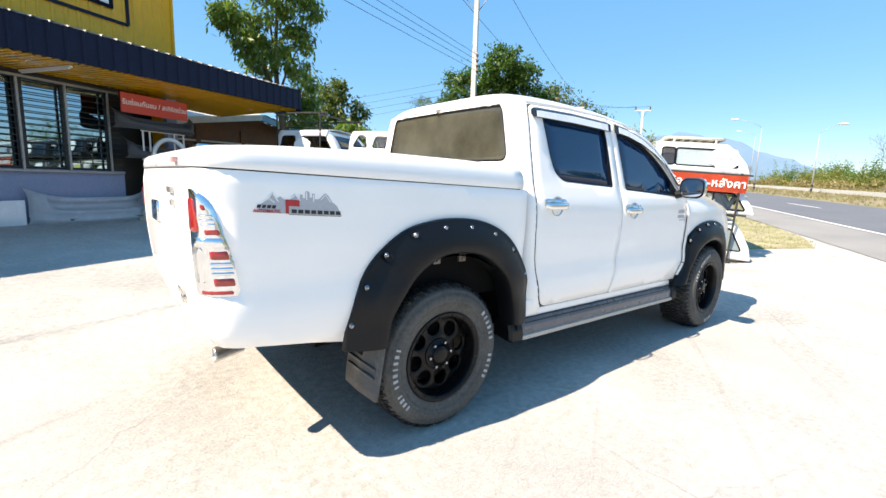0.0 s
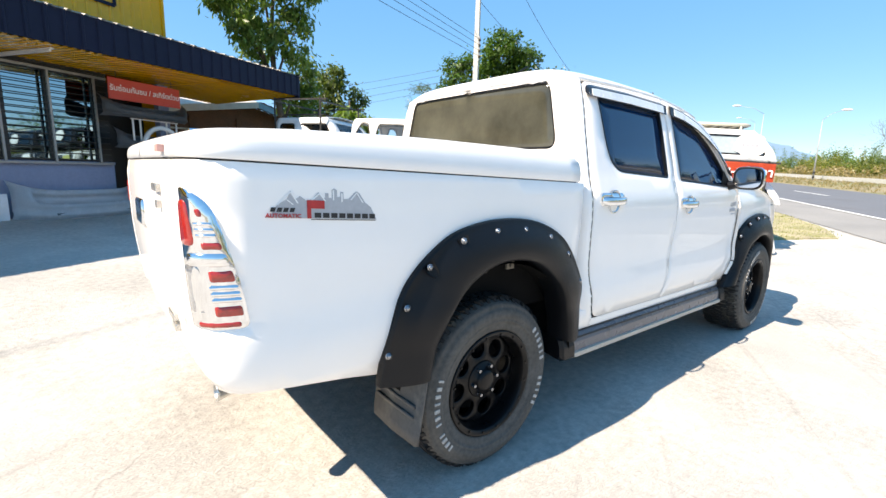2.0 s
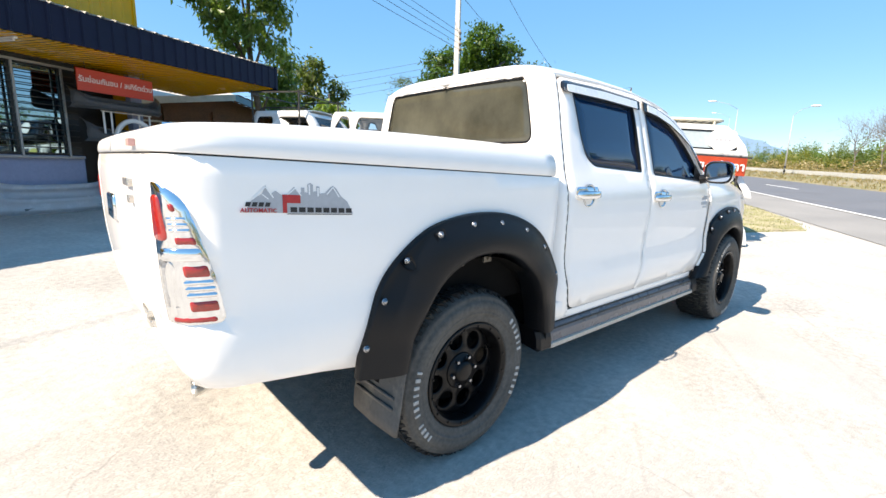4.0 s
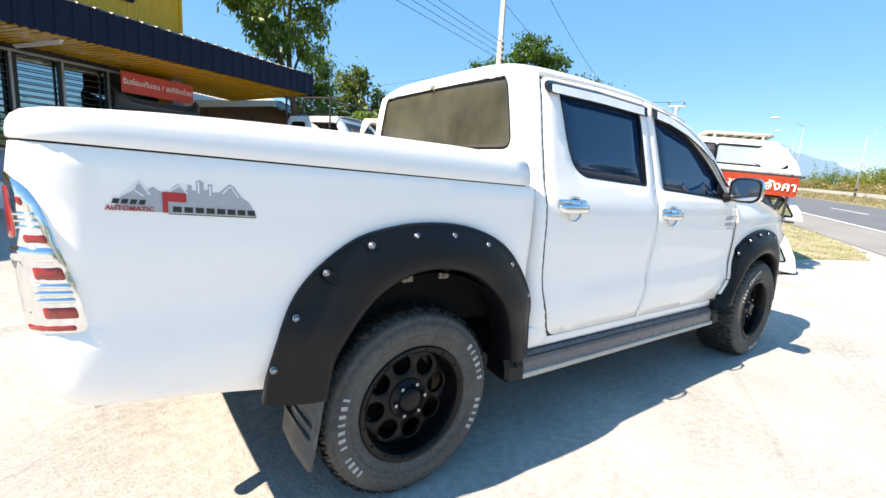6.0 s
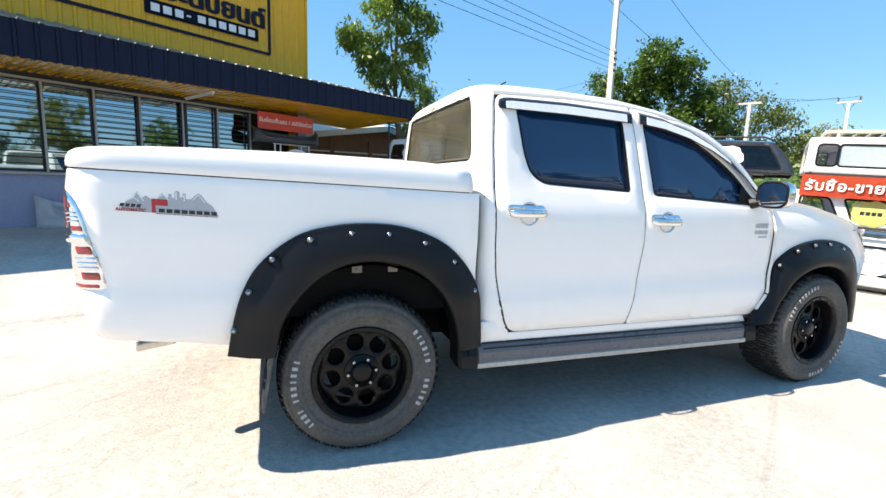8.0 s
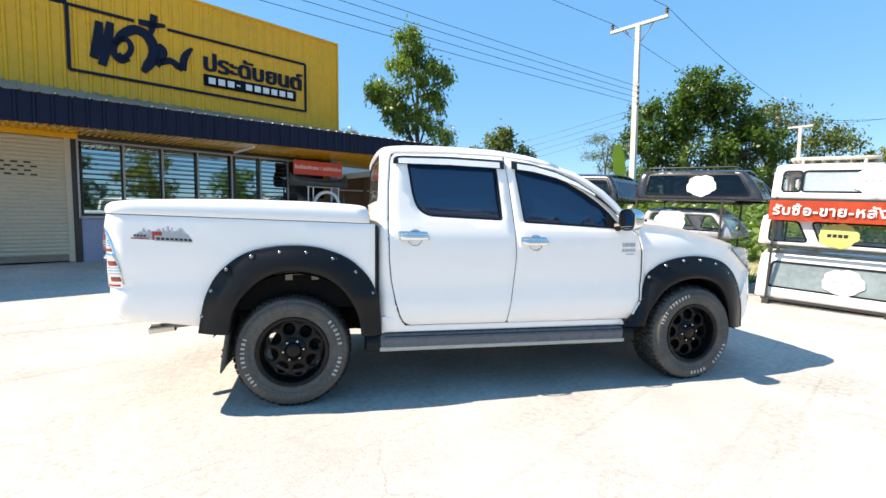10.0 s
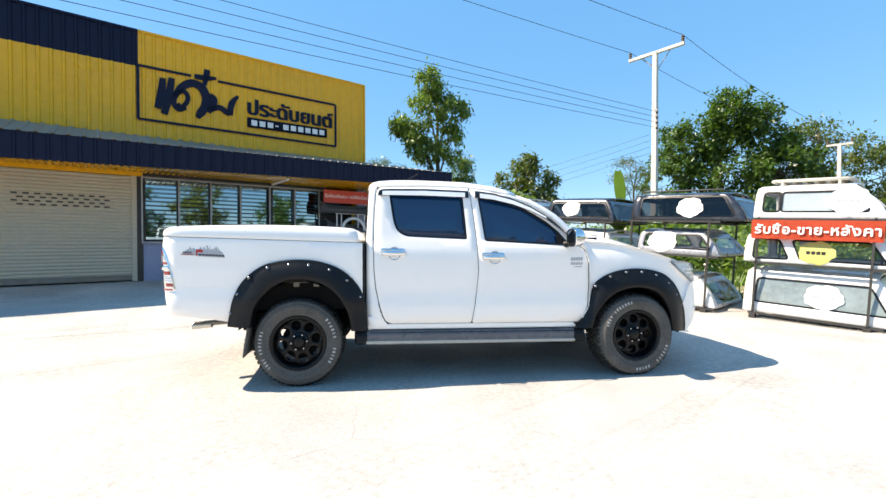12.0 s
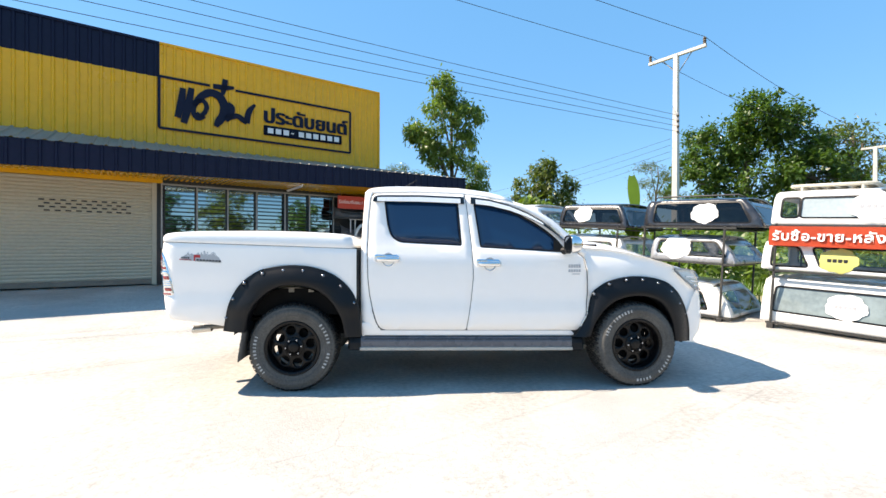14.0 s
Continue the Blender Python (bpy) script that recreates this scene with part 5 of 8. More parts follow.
    loft(bm, [[(r * math.cos(math.tau * k / 28), y, r * math.sin(math.tau * k / 28)) for k in range(28)] for r, y in ((0.086, 0.046), (0.084, 0.036), (0.080, 0.032), (0.054, 0.032), (0.051, 0.018), (0.043, 0.008), (0.032, 0.004))], closed=True)
    bmesh.ops.recalc_face_normals(bm, faces=bm.faces)
    bmesh.ops.transform(bm, matrix=m, verts=bm.verts)
    part("hub_cap", bm, M_RIM, rim, smooth=True)
    for k in range(6):
        a = math.tau * k / 6 + 0.3
        bm = bmesh.new()
        rod(bm, (0.067 * math.cos(a), 0.036, 0.067 * math.sin(a)), (0.067 * math.cos(a), 0.012, 0.067 * math.sin(a)), 0.0095, 0.0075, seg=6)
        bmesh.ops.transform(bm, matrix=m, verts=bm.verts)
        part("wheel_nut", bm, M_NUT, rim)
    for k in range(16):
        a = math.tau * k / 16
        bm = bmesh.new()
        r = RIM - 0.0145
        rod(bm, (r * math.cos(a), -0.016, r * math.sin(a)), (r * math.cos(a), -0.0255, r * math.sin(a)), 0.0055, seg=6)
        bmesh.ops.transform(bm, matrix=m, verts=bm.verts)
        part("bead_bolt", bm, M_RIM, rim)
    bm = bmesh.new()
    rod(bm, (0, 0.10, 0), (0, 0.13, 0), 0.16, seg=28)
    bmesh.ops.transform(bm, matrix=m, verts=bm.verts)
    part("brake_disc", bm, M_UNDER, rim)
    # raised pale marks on the side wall: two arcs of letter-sized bars
    rr = RIM + 0.080
    for a0, count, step_ in ((172, 7, 5.6), (216, 4, 5.2), (20, 6, 6.0), (-21, 5, 5.6)):
        for k in range(count):
            a = radians(a0 + step_ * k)
            q = Matrix.Translation((rr * math.cos(a), -0.0368, rr * math.sin(a))) @ Matrix.Rotation(-a - math.pi / 2, 4, "Y")
            w, h = (0.0115, 0.008, 0.0125)[(k * 7 + count) % 3], 0.026
            bm = bmesh.new()
            box(bm, -w * 0.62, w * 0.62, -0.002, 0.003, -h / 2, h / 2, q, bevel=0.0015)
            bmesh.ops.transform(bm, matrix=m, verts=bm.verts)
            part("raised_bar", bm, M_TYREPRINT, tyre)
    return tyre


wheel_at(0.004, 0.036, 0.384, -1, spin=11)
wheel_at(3.085, -0.035, 0.384, -1, steer=1.0, spin=70)
wheel_at(0.0, 2 * MID - 0.036, 0.384, 1)
wheel_at(3.085, 2 * MID + 0.035, 0.384, 1, steer=1.0, spin=30)


# mud flaps
def mud_flap():
    bm = bmesh.new()
    rows = []
    for t in np.linspace(0, 1, 9):
        z = 0.60 - 0.315 * t
        x = -0.385 - 0.05 * t
        w0, w1 = -0.045, 0.27
        rows.append([(x - 0.004, w0 + 0.02 * max(0, t - 0.85) * 4, z), (x - 0.012, (w0 + w1) / 2, z), (x - 0.004, w1 - 0.02 * max(0, t - 0.85) * 4, z), (x + 0.008, w1 - 0.004, z), (x + 0.002, (w0 + w1) / 2, z), (x + 0.008, w0 + 0.004, z)])
    loft(bm, rows, closed=True)
    for t in (0.55, 0.68):
        z, x = 0.60 - 0.315 * t, -0.385 - 0.05 * t
        box(bm, x - 0.018, x - 0.008, -0.01, 0.24, z - 0.006, z + 0.006)
    bmesh.ops.recalc_face_normals(bm, faces=bm.faces)
    return bm


M_FLAP = mat("grey_rubber", (0.085, 0.083, 0.08), 0.7, dark=0.75, light=1.2, scale=8, fine=60, stain=(0.2, 0.18, 0.15), stain_at=0.62, stain_scale=5)
both("mud_flap", mud_flap, M_FLAP, "dusty grey rubber mud flap")


# side step
def step_board(kind):
    def make():
        bm = bmesh.new()
        xs = np.linspace(0.58, 2.56, 22)
        zoff = lambda x: 0.487 - 0.014 * (x - 0.58)
        if kind == "pad":
            prof = [(0.14, -0.004), (0.07, 0.0), (0.045, -0.006), (0.022, -0.022), (0.012, -0.050), (0.010, -0.099), (0.03, -0.112), (0.14, -0.10)]
            loft(bm, [[(x, y, zoff(x) + z) for y, z in prof] for x in xs])
        elif kind == "trim":
            prof = [(0.010, -0.098), (-0.001, -0.102), (-0.003, -0.124), (0.006, -0.130), (0.03, -0.126), (0.03, -0.100)]
            loft(bm, [[(x, y, zoff(x) + z) for y, z in prof] for x in np.linspace(0.585, 2.50, 4)])
        elif kind == "ribs":
            for k in range(4):
                y, z = ((0.088, 0.001), (0.066, 0.001), (0.040, -0.006), (0.018, -0.030))[k]
                box(bm, 0.62, 2.50, y - 0.004, y + 0.004, 0.487 + z - 0.002, 0.487 + z + 0.003)
            for v in bm.verts:
                v.co.z += -0.014 * (v.co.x - 0.58)
        else:
            for x0, x1 in ((0.482, 0.592),) if kind == "end" else ((2.49, 2.60),):
                prof = [(0.14, 0.004), (0.065, 0.004), (0.04, -0.004), (0.016, -0.022), (0.002, -0.060), (-0.004, -0.118), (0.02, -0.132), (0.14, -0.115)]
                loft(bm, [[(x, 0.14 + (y - 0.14) * s, zoff(x) + z * s - 0.05 * (1 - s)) for y, z in prof] for x, s in ((x0, 0.86), (x0 + 0.014, 1.0), (x1 - 0.012, 1.0), (x1, 0.96))])
        bmesh.ops.recalc_face_normals(bm, faces=bm.faces)
        return bm
    return make


step_ = both("side_step", step_board("pad"), M_STEP, "grey ribbed running board with a metal edge strip", smooth=False)
both("edge_strip", step_board("trim"), M_TRIMDULL, smooth=False, parent=step_)
both("tread_rib", step_board("ribs"), M_FLARE, smooth=False, parent=step_)
both("end_cap", step_board("end"), M_FLARE, smooth=False, parent=step_)
both("end_cap", step_board("front_end"), M_FLARE, smooth=False, parent=step_)


# door handles: a chrome bowl plate, a cup and a bar
def handle_part(x, z, kind):
    def make():
        bm = bmesh.new()
        y = cab_y(z)
        if kind == "plate":
            o = rounded([(x - 0.002, z - 0.030), (x - 0.004, z + 0.034), (x + 0.205, z + 0.032), (x + 0.228, z - 0.030)], 0.022, 4)
            panel(bm, o, lambda u, v: (u, y - 0.009, v), step=0.02, thick=0.012, curl=0.004)
        elif kind == "cup":
            o = [(x + 0.118 + 0.056 * math.cos(t), z - 0.012 + 0.060 * math.sin(t)) for t in np.linspace(0, math.tau, 25)[:-1]]
            panel(bm, o, lambda u, v: (u, y - 0.012 + 0.034 * max(0, 1 - ((u - x - 0.118) / 0.053) ** 2 - ((v - z + 0.012) / 0.057) ** 2) ** 0.6, v), step=0.012, thick=0.012, curl=0.003)
        else:
            rows = []
            for t in np.linspace(0, 1, 11):
                lift = 0.032 * math.sin(math.pi * min(1, max(0, t))) ** 0.5 + 0.008
                c = Vector((x + 0.004 + 0.218 * t, y - lift, z - 0.008))
                h = 0.0215 if 0 < t < 1 else 0.014
                rows.append([c + Vector((0, -0.006 * math.cos(a), h * math.sin(a))) for a in np.linspace(0, math.tau, 9)[:-1]])
            loft(bm, rows)
            bmesh.ops.recalc_face_normals(bm, faces=bm.faces)
        return bm
    return make


for x, z, d in ((0.712, 1.167, rear_door), (1.616, 1.127, front_door)):
    h_ = both("door_handle", handle_part(x, z, "bar"), M_CHROME, "chrome pull handle", parent=d)
    both("handle_plate", handle_part(x, z, "plate"), M_CHROME, parent=d)
    both("handle_cup", handle_part(x, z, "cup"), M_SHADECHROME, parent=d)


# rain visors over the windows
def visor(pts, kind):
    def make():
        bm = bmesh.new()
        rows = []
        for x, z, w in pts:
            y = cab_y(z)
            if kind == "dark":
                rows.append([(x, y - 0.002, z + 0.004), (x, y - 0.026, z - 0.012), (x, y - 0.034, z - w), (x, y - 0.030, z - w), (x, y - 0.016, z - 0.010)])
            else:
                rows.append([(x, y - 0.0275, z - 0.017), (x, y - 0.037, z - w + 0.006), (x, y - 0.035, z - w + 0.004), (x, y - 0.025, z - 0.017)])
        loft(bm, rows, closed=True)
        bmesh.ops.recalc_face_normals(bm, faces=bm.faces)
        return bm
    return make


V_R = [(0.686, 1.690, 0.018), (0.690, 1.712, 0.037), (0.702, 1.724, 0.048), (0.725, 1.732, 0.056), (0.76, 1.736, 0.060), (1.1, 1.740, 0.064), (1.48, 1.728, 0.064), (1.515, 1.725, 0.063)]
V_F = [(1.575, 1.728, 0.063), (1.62, 1.724, 0.064), (1.75, 1.708, 0.063), (1.93, 1.662, 0.059), (2.10, 1.590, 0.050), (2.24, 1.508, 0.038), (2.36, 1.410, 0.028), (2.45, 1.318, 0.012)]
vr = both("rain_visor", visor(V_R, "dark"), M_SMOKE, "smoked rain visor with a pale band", smooth=False)
vf = both("rain_visor", visor(V_F, "dark"), M_SMOKE, "smoked rain visor with a pale band", smooth=False)
both("visor_band", visor(V_R[3:-1], "band"), M_WHITEVISOR, parent=vr, smooth=False)
both("visor_band", visor([p for p in V_F[1:-2]], "band"), M_WHITEVISOR, parent=vf, smooth=False)


# mirrors
def mirror_part(kind):
    def make():
        bm = bmesh.new()
        if kind == "shell":
            rows = []
            for t in np.linspace(0, 1, 9):
                x = 2.42 + 0.125 * t
                s = math.sqrt(max(0.0, 1 - (max(0, t - 0.05) / 0.97) ** 2.6))
                rows.append([(x, -0.098 + 0.098 * s * c_, 1.294 + 0.084 * s * s_) for c_, s_ in [(math.copysign(abs(math.cos(a)) ** 0.62, math.cos(a)), math.copysign(abs(math.sin(a)) ** 0.62, math.sin(a))) for a in np.linspace(0, math.tau, 25)[:-1]]])
            loft(bm, rows)
        elif kind == "glass":
            o = [(0.082 * math.copysign(abs(math.cos(a)) ** 0.62, math.cos(a)), 0.068 * math.copysign(abs(math.sin(a)) ** 0.62, math.sin(a))) for a in np.linspace(0, math.tau, 25)[:-1]]
            vs = [bm.verts.new((2.417, -0.098 + a, 1.294 + b)) for a, b in o]
            ws = [bm.verts.new((2.427, -0.098 + a, 1.294 + b)) for a, b in o]
            bm.faces.new(vs)
            for k in range(24):
                bm.faces.new((vs[k], ws[k], ws[(k + 1) % 24], vs[(k + 1) % 24]))
        elif kind == "frame":
            rows = []
            for a in np.linspace(0, math.tau, 25):
                c_, s_ = math.copysign(abs(math.cos(a)) ** 0.62, math.cos(a)), math.copysign(abs(math.sin(a)) ** 0.62, math.sin(a))
                rows.append([(x, -0.098 + (0.080 + d) * c_, 1.294 + (0.066 + d) * s_) for x, d in ((2.423, 0.0), (2.413, 0.004), (2.413, 0.013), (2.425, 0.018))])
            loft(bm, rows, closed=False)
        else:
            tube(bm, [(2.42, 0.03, 1.235), (2.44, -0.01, 1.245), (2.45, -0.05, 1.26)], [0.035, 0.03, 0.028])
            loft(bm, [[(2.33 + 0.13 * t, cab_y(1.235 + 0.10 * (1 - t)) - 0.012, z_) for z_ in (1.222, 1.235 + 0.115 * (1 - t))] for t in (0, 0.35, 0.7, 1.0)], closed=False)
        bmesh.ops.recalc_face_normals(bm, faces=bm.faces)
        return bm
    return make


wing = both("wing_mirror", mirror_part("shell"), M_CHROME, "chrome-backed wing mirror", parent=front_door)
M_MIRROR = mat("mirror_glass", (0.55, 0.60, 0.66), 0.03, metal=1.0, dark=0.98, light=1.0, rough_var=0.01)
both("mirror_frame", mirror_part("frame"), M_FLARE, parent=front_door)
both("mirror_glass", mirror_part("glass"), M_MIRROR, parent=front_door, smooth=False)
both("mirror_arm", mirror_part("arm"), M_FLARE, parent=front_door, smooth=False)


# tail lamps: a chrome bezel over red and clear lenses
def lamp_area(a0, a1, z0, z1, lift, r=0.008, step=0.03):
    def make():
        bm = bmesh.new()
        o = rounded([(lamp_u(a0, z0), z0), (lamp_u(a0, z1), z1), (lamp_u(a1, z1), z1), (lamp_u(a1, z0), z0)], r, 3)

        def place(u, z):
            p, q = Vector(bed_place(u, z)), Vector(bed_place(u + 0.004, z))
            d = (q - p).normalized()
            return p + Vector((-d.y, d.x, 0)) * lift
        panel(bm, o, place, step=step, thick=0.012, curl=0.003, flip=True)
        return bm
    return make


def lamp_body():
    bm = bmesh.new()
    panel(bm, lamp_outline(), lambda u, z: (lambda p: (p[0] - 0.002, p[1] - 0.004, p[2]))(bed_place(u, z)), step=0.02, thick=0.02, curl=0.006, flip=True)
    return bm


tail = both("tail_light", lamp_body, M_CHROME, "tail light with red lenses under a chrome bezel")
for a0, a1, z0, z1 in ((0.11, 0.62, 0.884, 0.914), (0.10, 0.60, 0.982, 1.014), (0.16, 0.62, 1.070, 1.090), (0.2, 0.90, 0.853, 0.868), (0.40, 0.58, 1.156, 1.176)):
    both("red_lens", lamp_area(a0, a1, z0, z1, 0.007), M_LAMPRED, parent=tail)
both("red_lens", lamp_area(0.74, 0.985, 1.078, 1.198, 0.006, 0.02), M_LAMPRED, parent=tail)
both("clear_lens", lamp_area(0.72, 0.985, 0.893, 1.03, 0.004, 0.02), M_CLEARTAIL, parent=tail)
for k in range(3):
    both("chrome_rib", lamp_area(0.08, 0.62, 0.926 + 0.018 * k, 0.936 + 0.018 * k, 0.014, 0.003, 0.05), M_CHROME, parent=tail)
    both("chrome_rib", lamp_area(0.22, 0.66, 1.104 + 0.015 * k, 1.112 + 0.015 * k, 0.014, 0.002, 0.05), M_CHROME, parent=tail)
both("chrome_rib", lamp_area(0.12, 0.90, 1.026, 1.060, 0.011, 0.010), M_CHROME, parent=tail)

# exhaust
bm = bmesh.new()
tube(bm, [(-0.45, 0.62, 0.50), (-0.7, 0.54, 0.50), (-0.92, 0.445, 0.50)], 0.024, 12)
pipe = part("exhaust_pipe", bm, M_STEEL, truck, smooth=True)
bm = bmesh.new()
rows = [[(x, 0.409 - (x + 1.0) * -0.48 + r * math.cos(a), 0.487 + r * math.sin(a)) for a in np.linspace(0, math.tau, 17)[:-1]] for x, r in ((-0.86, 0.032), (-0.99, 0.035), (-1.0, 0.035), (-1.0, 0.031), (-0.88, 0.026))]
loft(bm, rows, cap=False)
part("exhaust_tip", bm, M_ALU, pipe, smooth=True)

# roof aerial
bm = bmesh.new()
rod(bm, (0.90, MID, 1.855), (0.905, MID, 1.882), 0.018, 0.012)
rod(bm, (0.905, MID, 1.879), (1.10, MID, 1.992), 0.005)
part("aerial", bm, M_FLARE, truck)

# flank decal: grey hills and towers over a row of letter-sized marks
bm = bmesh.new()
DX0, DX1 = -0.925, -0.582
hills = [(0.0, 0.0), (0.04, 0.10), (0.09, 0.42), (0.13, 0.52), (0.17, 0.62), (0.2, 0.9), (0.24, 0.62), (0.28, 0.74), (0.33, 0.60), (0.38, 0.64), (0.44, 0.9), (0.48, 0.7), (0.50, 0.72), (0.50, 0.88), (0.53, 0.88), (0.53, 0.72), (0.56, 0.72), (0.56, 1.0), (0.585, 1.06), (0.61, 1.0), (0.61, 0.76), (0.64, 0.78), (0.64, 0.95), (0.67, 0.95), (0.67, 0.7), (0.72, 0.72), (0.78, 0.95), (0.80, 1.0), (0.83, 0.92), (0.88, 0.62), (0.94, 0.45), (1.0, 0.0)]
DH = 0.085


def decal(u, v, lift):
    x, z = DX0 + (DX1 - DX0) * u, 1.150 - 0.020 * u + DH * v
    return (x, bed_y(z) - lift, z)


panel(bm, [(a, b) for a, b in hills], lambda u, v: decal(u, v, 0.0012), step=0.12, thick=0.001, curl=0.0)
deco = part("decal", bm, M_GREYPRINT, truck, "grey hill-and-tower sticker with red and black lettering marks")
strip_ = lambda u0, u1, v0, v1, lift, lean=0.0: [(u0, v0), (u1, v0), (u1 + lean, v1), (u0 + lean, v1)]


def mark(name, mat_, u0, u1, v0, v1, lift=0.0022, lean=0.0):
    bm = bmesh.new()
    panel(bm, strip_(u0, u1, v0, v1, lift, lean), lambda u, v: decal(u, v, lift), step=0.3, thick=0.001, curl=0.0)
    part(name, bm, mat_, deco)


for a in (0.40, 0.475, 0.55, 0.625, 0.70, 0.775, 0.85, 0.925):
    mark("dark_bar", M_BLACKPRINT, a, a + 0.058, 0.03, 0.20)
mark("dark_bar", M_BLACKPRINT, 0.37, 0.99, -0.045, -0.02)
for k in range(4):
    mark("dark_bar", M_BLACKPRINT, 0.03 + k * 0.052, 0.068 + k * 0.052, 0.2, 0.34, lean=0.012)
for u0, u1, v0, v1 in ((0.335, 0.37, 0.0, 0.62), (0.37, 0.49, 0.34, 0.62)):
    mark("red_bar", M_REDPRINT, u0, u1, v0, v1, 0.003)
bm = bmesh.new()
text_mesh(bm, "AUTOMATIC", 0.0165, pose(DX0 + 0.047, bed_y(1.153) - 0.0035, 1.153, 90, 3.3, 0), depth=0.0006, bold=0.0004, spacing=1.05)
part("red_lettering", bm, M_REDPRINT, deco)
# line drawing over the hills
for u0, v0, u1, v1 in ((0.09, 0.42, 0.2, 0.86), (0.2, 0.86, 0.26, 0.5), (0.17, 0.6, 0.22, 0.45), (0.38, 0.62, 0.45, 0.86), (0.45, 0.86, 0.5, 0.6), (0.74, 0.68, 0.8, 0.95), (0.8, 0.95, 0.86, 0.6), (0.575, 0.65, 0.575, 1.0), (0.655, 0.6, 0.655, 0.9)):
    d = Vector((u1 - u0, v1 - v0)).normalized() * 0.006
    bm = bmesh.new()
    panel(bm, [(u0 - d.y, v0 + d.x * 2), (u0 + d.y, v0 - d.x * 2), (u1 + d.y, v1 - d.x * 2), (u1 - d.y, v1 + d.x * 2)], lambda u, v: decal(u, v, 0.0020), step=0.5, thick=0.001, curl=0.0)
    part("white_line", bm, M_STICKER, deco)
# chrome letter-sized bars on the front door
badge = None
for r, (z, h, n_) in enumerate(((1.098, 0.030, 5), (1.056, 0.024, 5), (1.026, 0.008, 1))):
    for k in range(n_):
        x = 2.46 + 0.118 * k / n_ + (0.035 if r == 2 else 0)
        w = 0.118 / n_ * (0.78 if r < 2 else 0.62)
        y = flank(x, z)[1]
        bm = bmesh.new()
        box(bm, x, x + w, y - 0.003, y + 0.004, z - h / 2, z + h / 2, bevel=0.001)
        if badge is None:
            badge = part("badge_bar", bm, M_GREYPRINT, front_door, "small metal letter-sized bar")
        else:
            part("badge_bar", bm, M_GREYPRINT, front_door)

# ---- canopy racks ----
RACK_TURN = -55.7


def stroke(bm, pts, width, m, depth=0.012):
    """A flat brush stroke along points, lying in the pose m's x-z plane, proud towards -y."""
    pts = [Vector((p[0], 0, p[1])) for p in pts]
    ws = width if isinstance(width, (list, tuple)) else [width] * len(pts)
    rows = []
    for i, p in enumerate(pts):
        d = (pts[min(i + 1, len(pts) - 1)] - pts[max(0, i - 1)]).normalized()
        s = Vector((-d.z, 0, d.x)) * ws[i] * (0.5 if ws[i] < 0.06 and len(pts) == 2 else 0.58)
        rows.append([m @ (p + s), m @ (p + s + Vector((0, -depth, 0))), m @ (p - s + Vector((0, -depth, 0))), m @ (p - s)])
    loft(bm, rows)


M_CREAM = mat("cream_painted_steel", (0.62, 0.58, 0.48), 0.5, dark=0.85, light=1.05, stain=(0.35, 0.28, 0.2), stain_at=0.66)


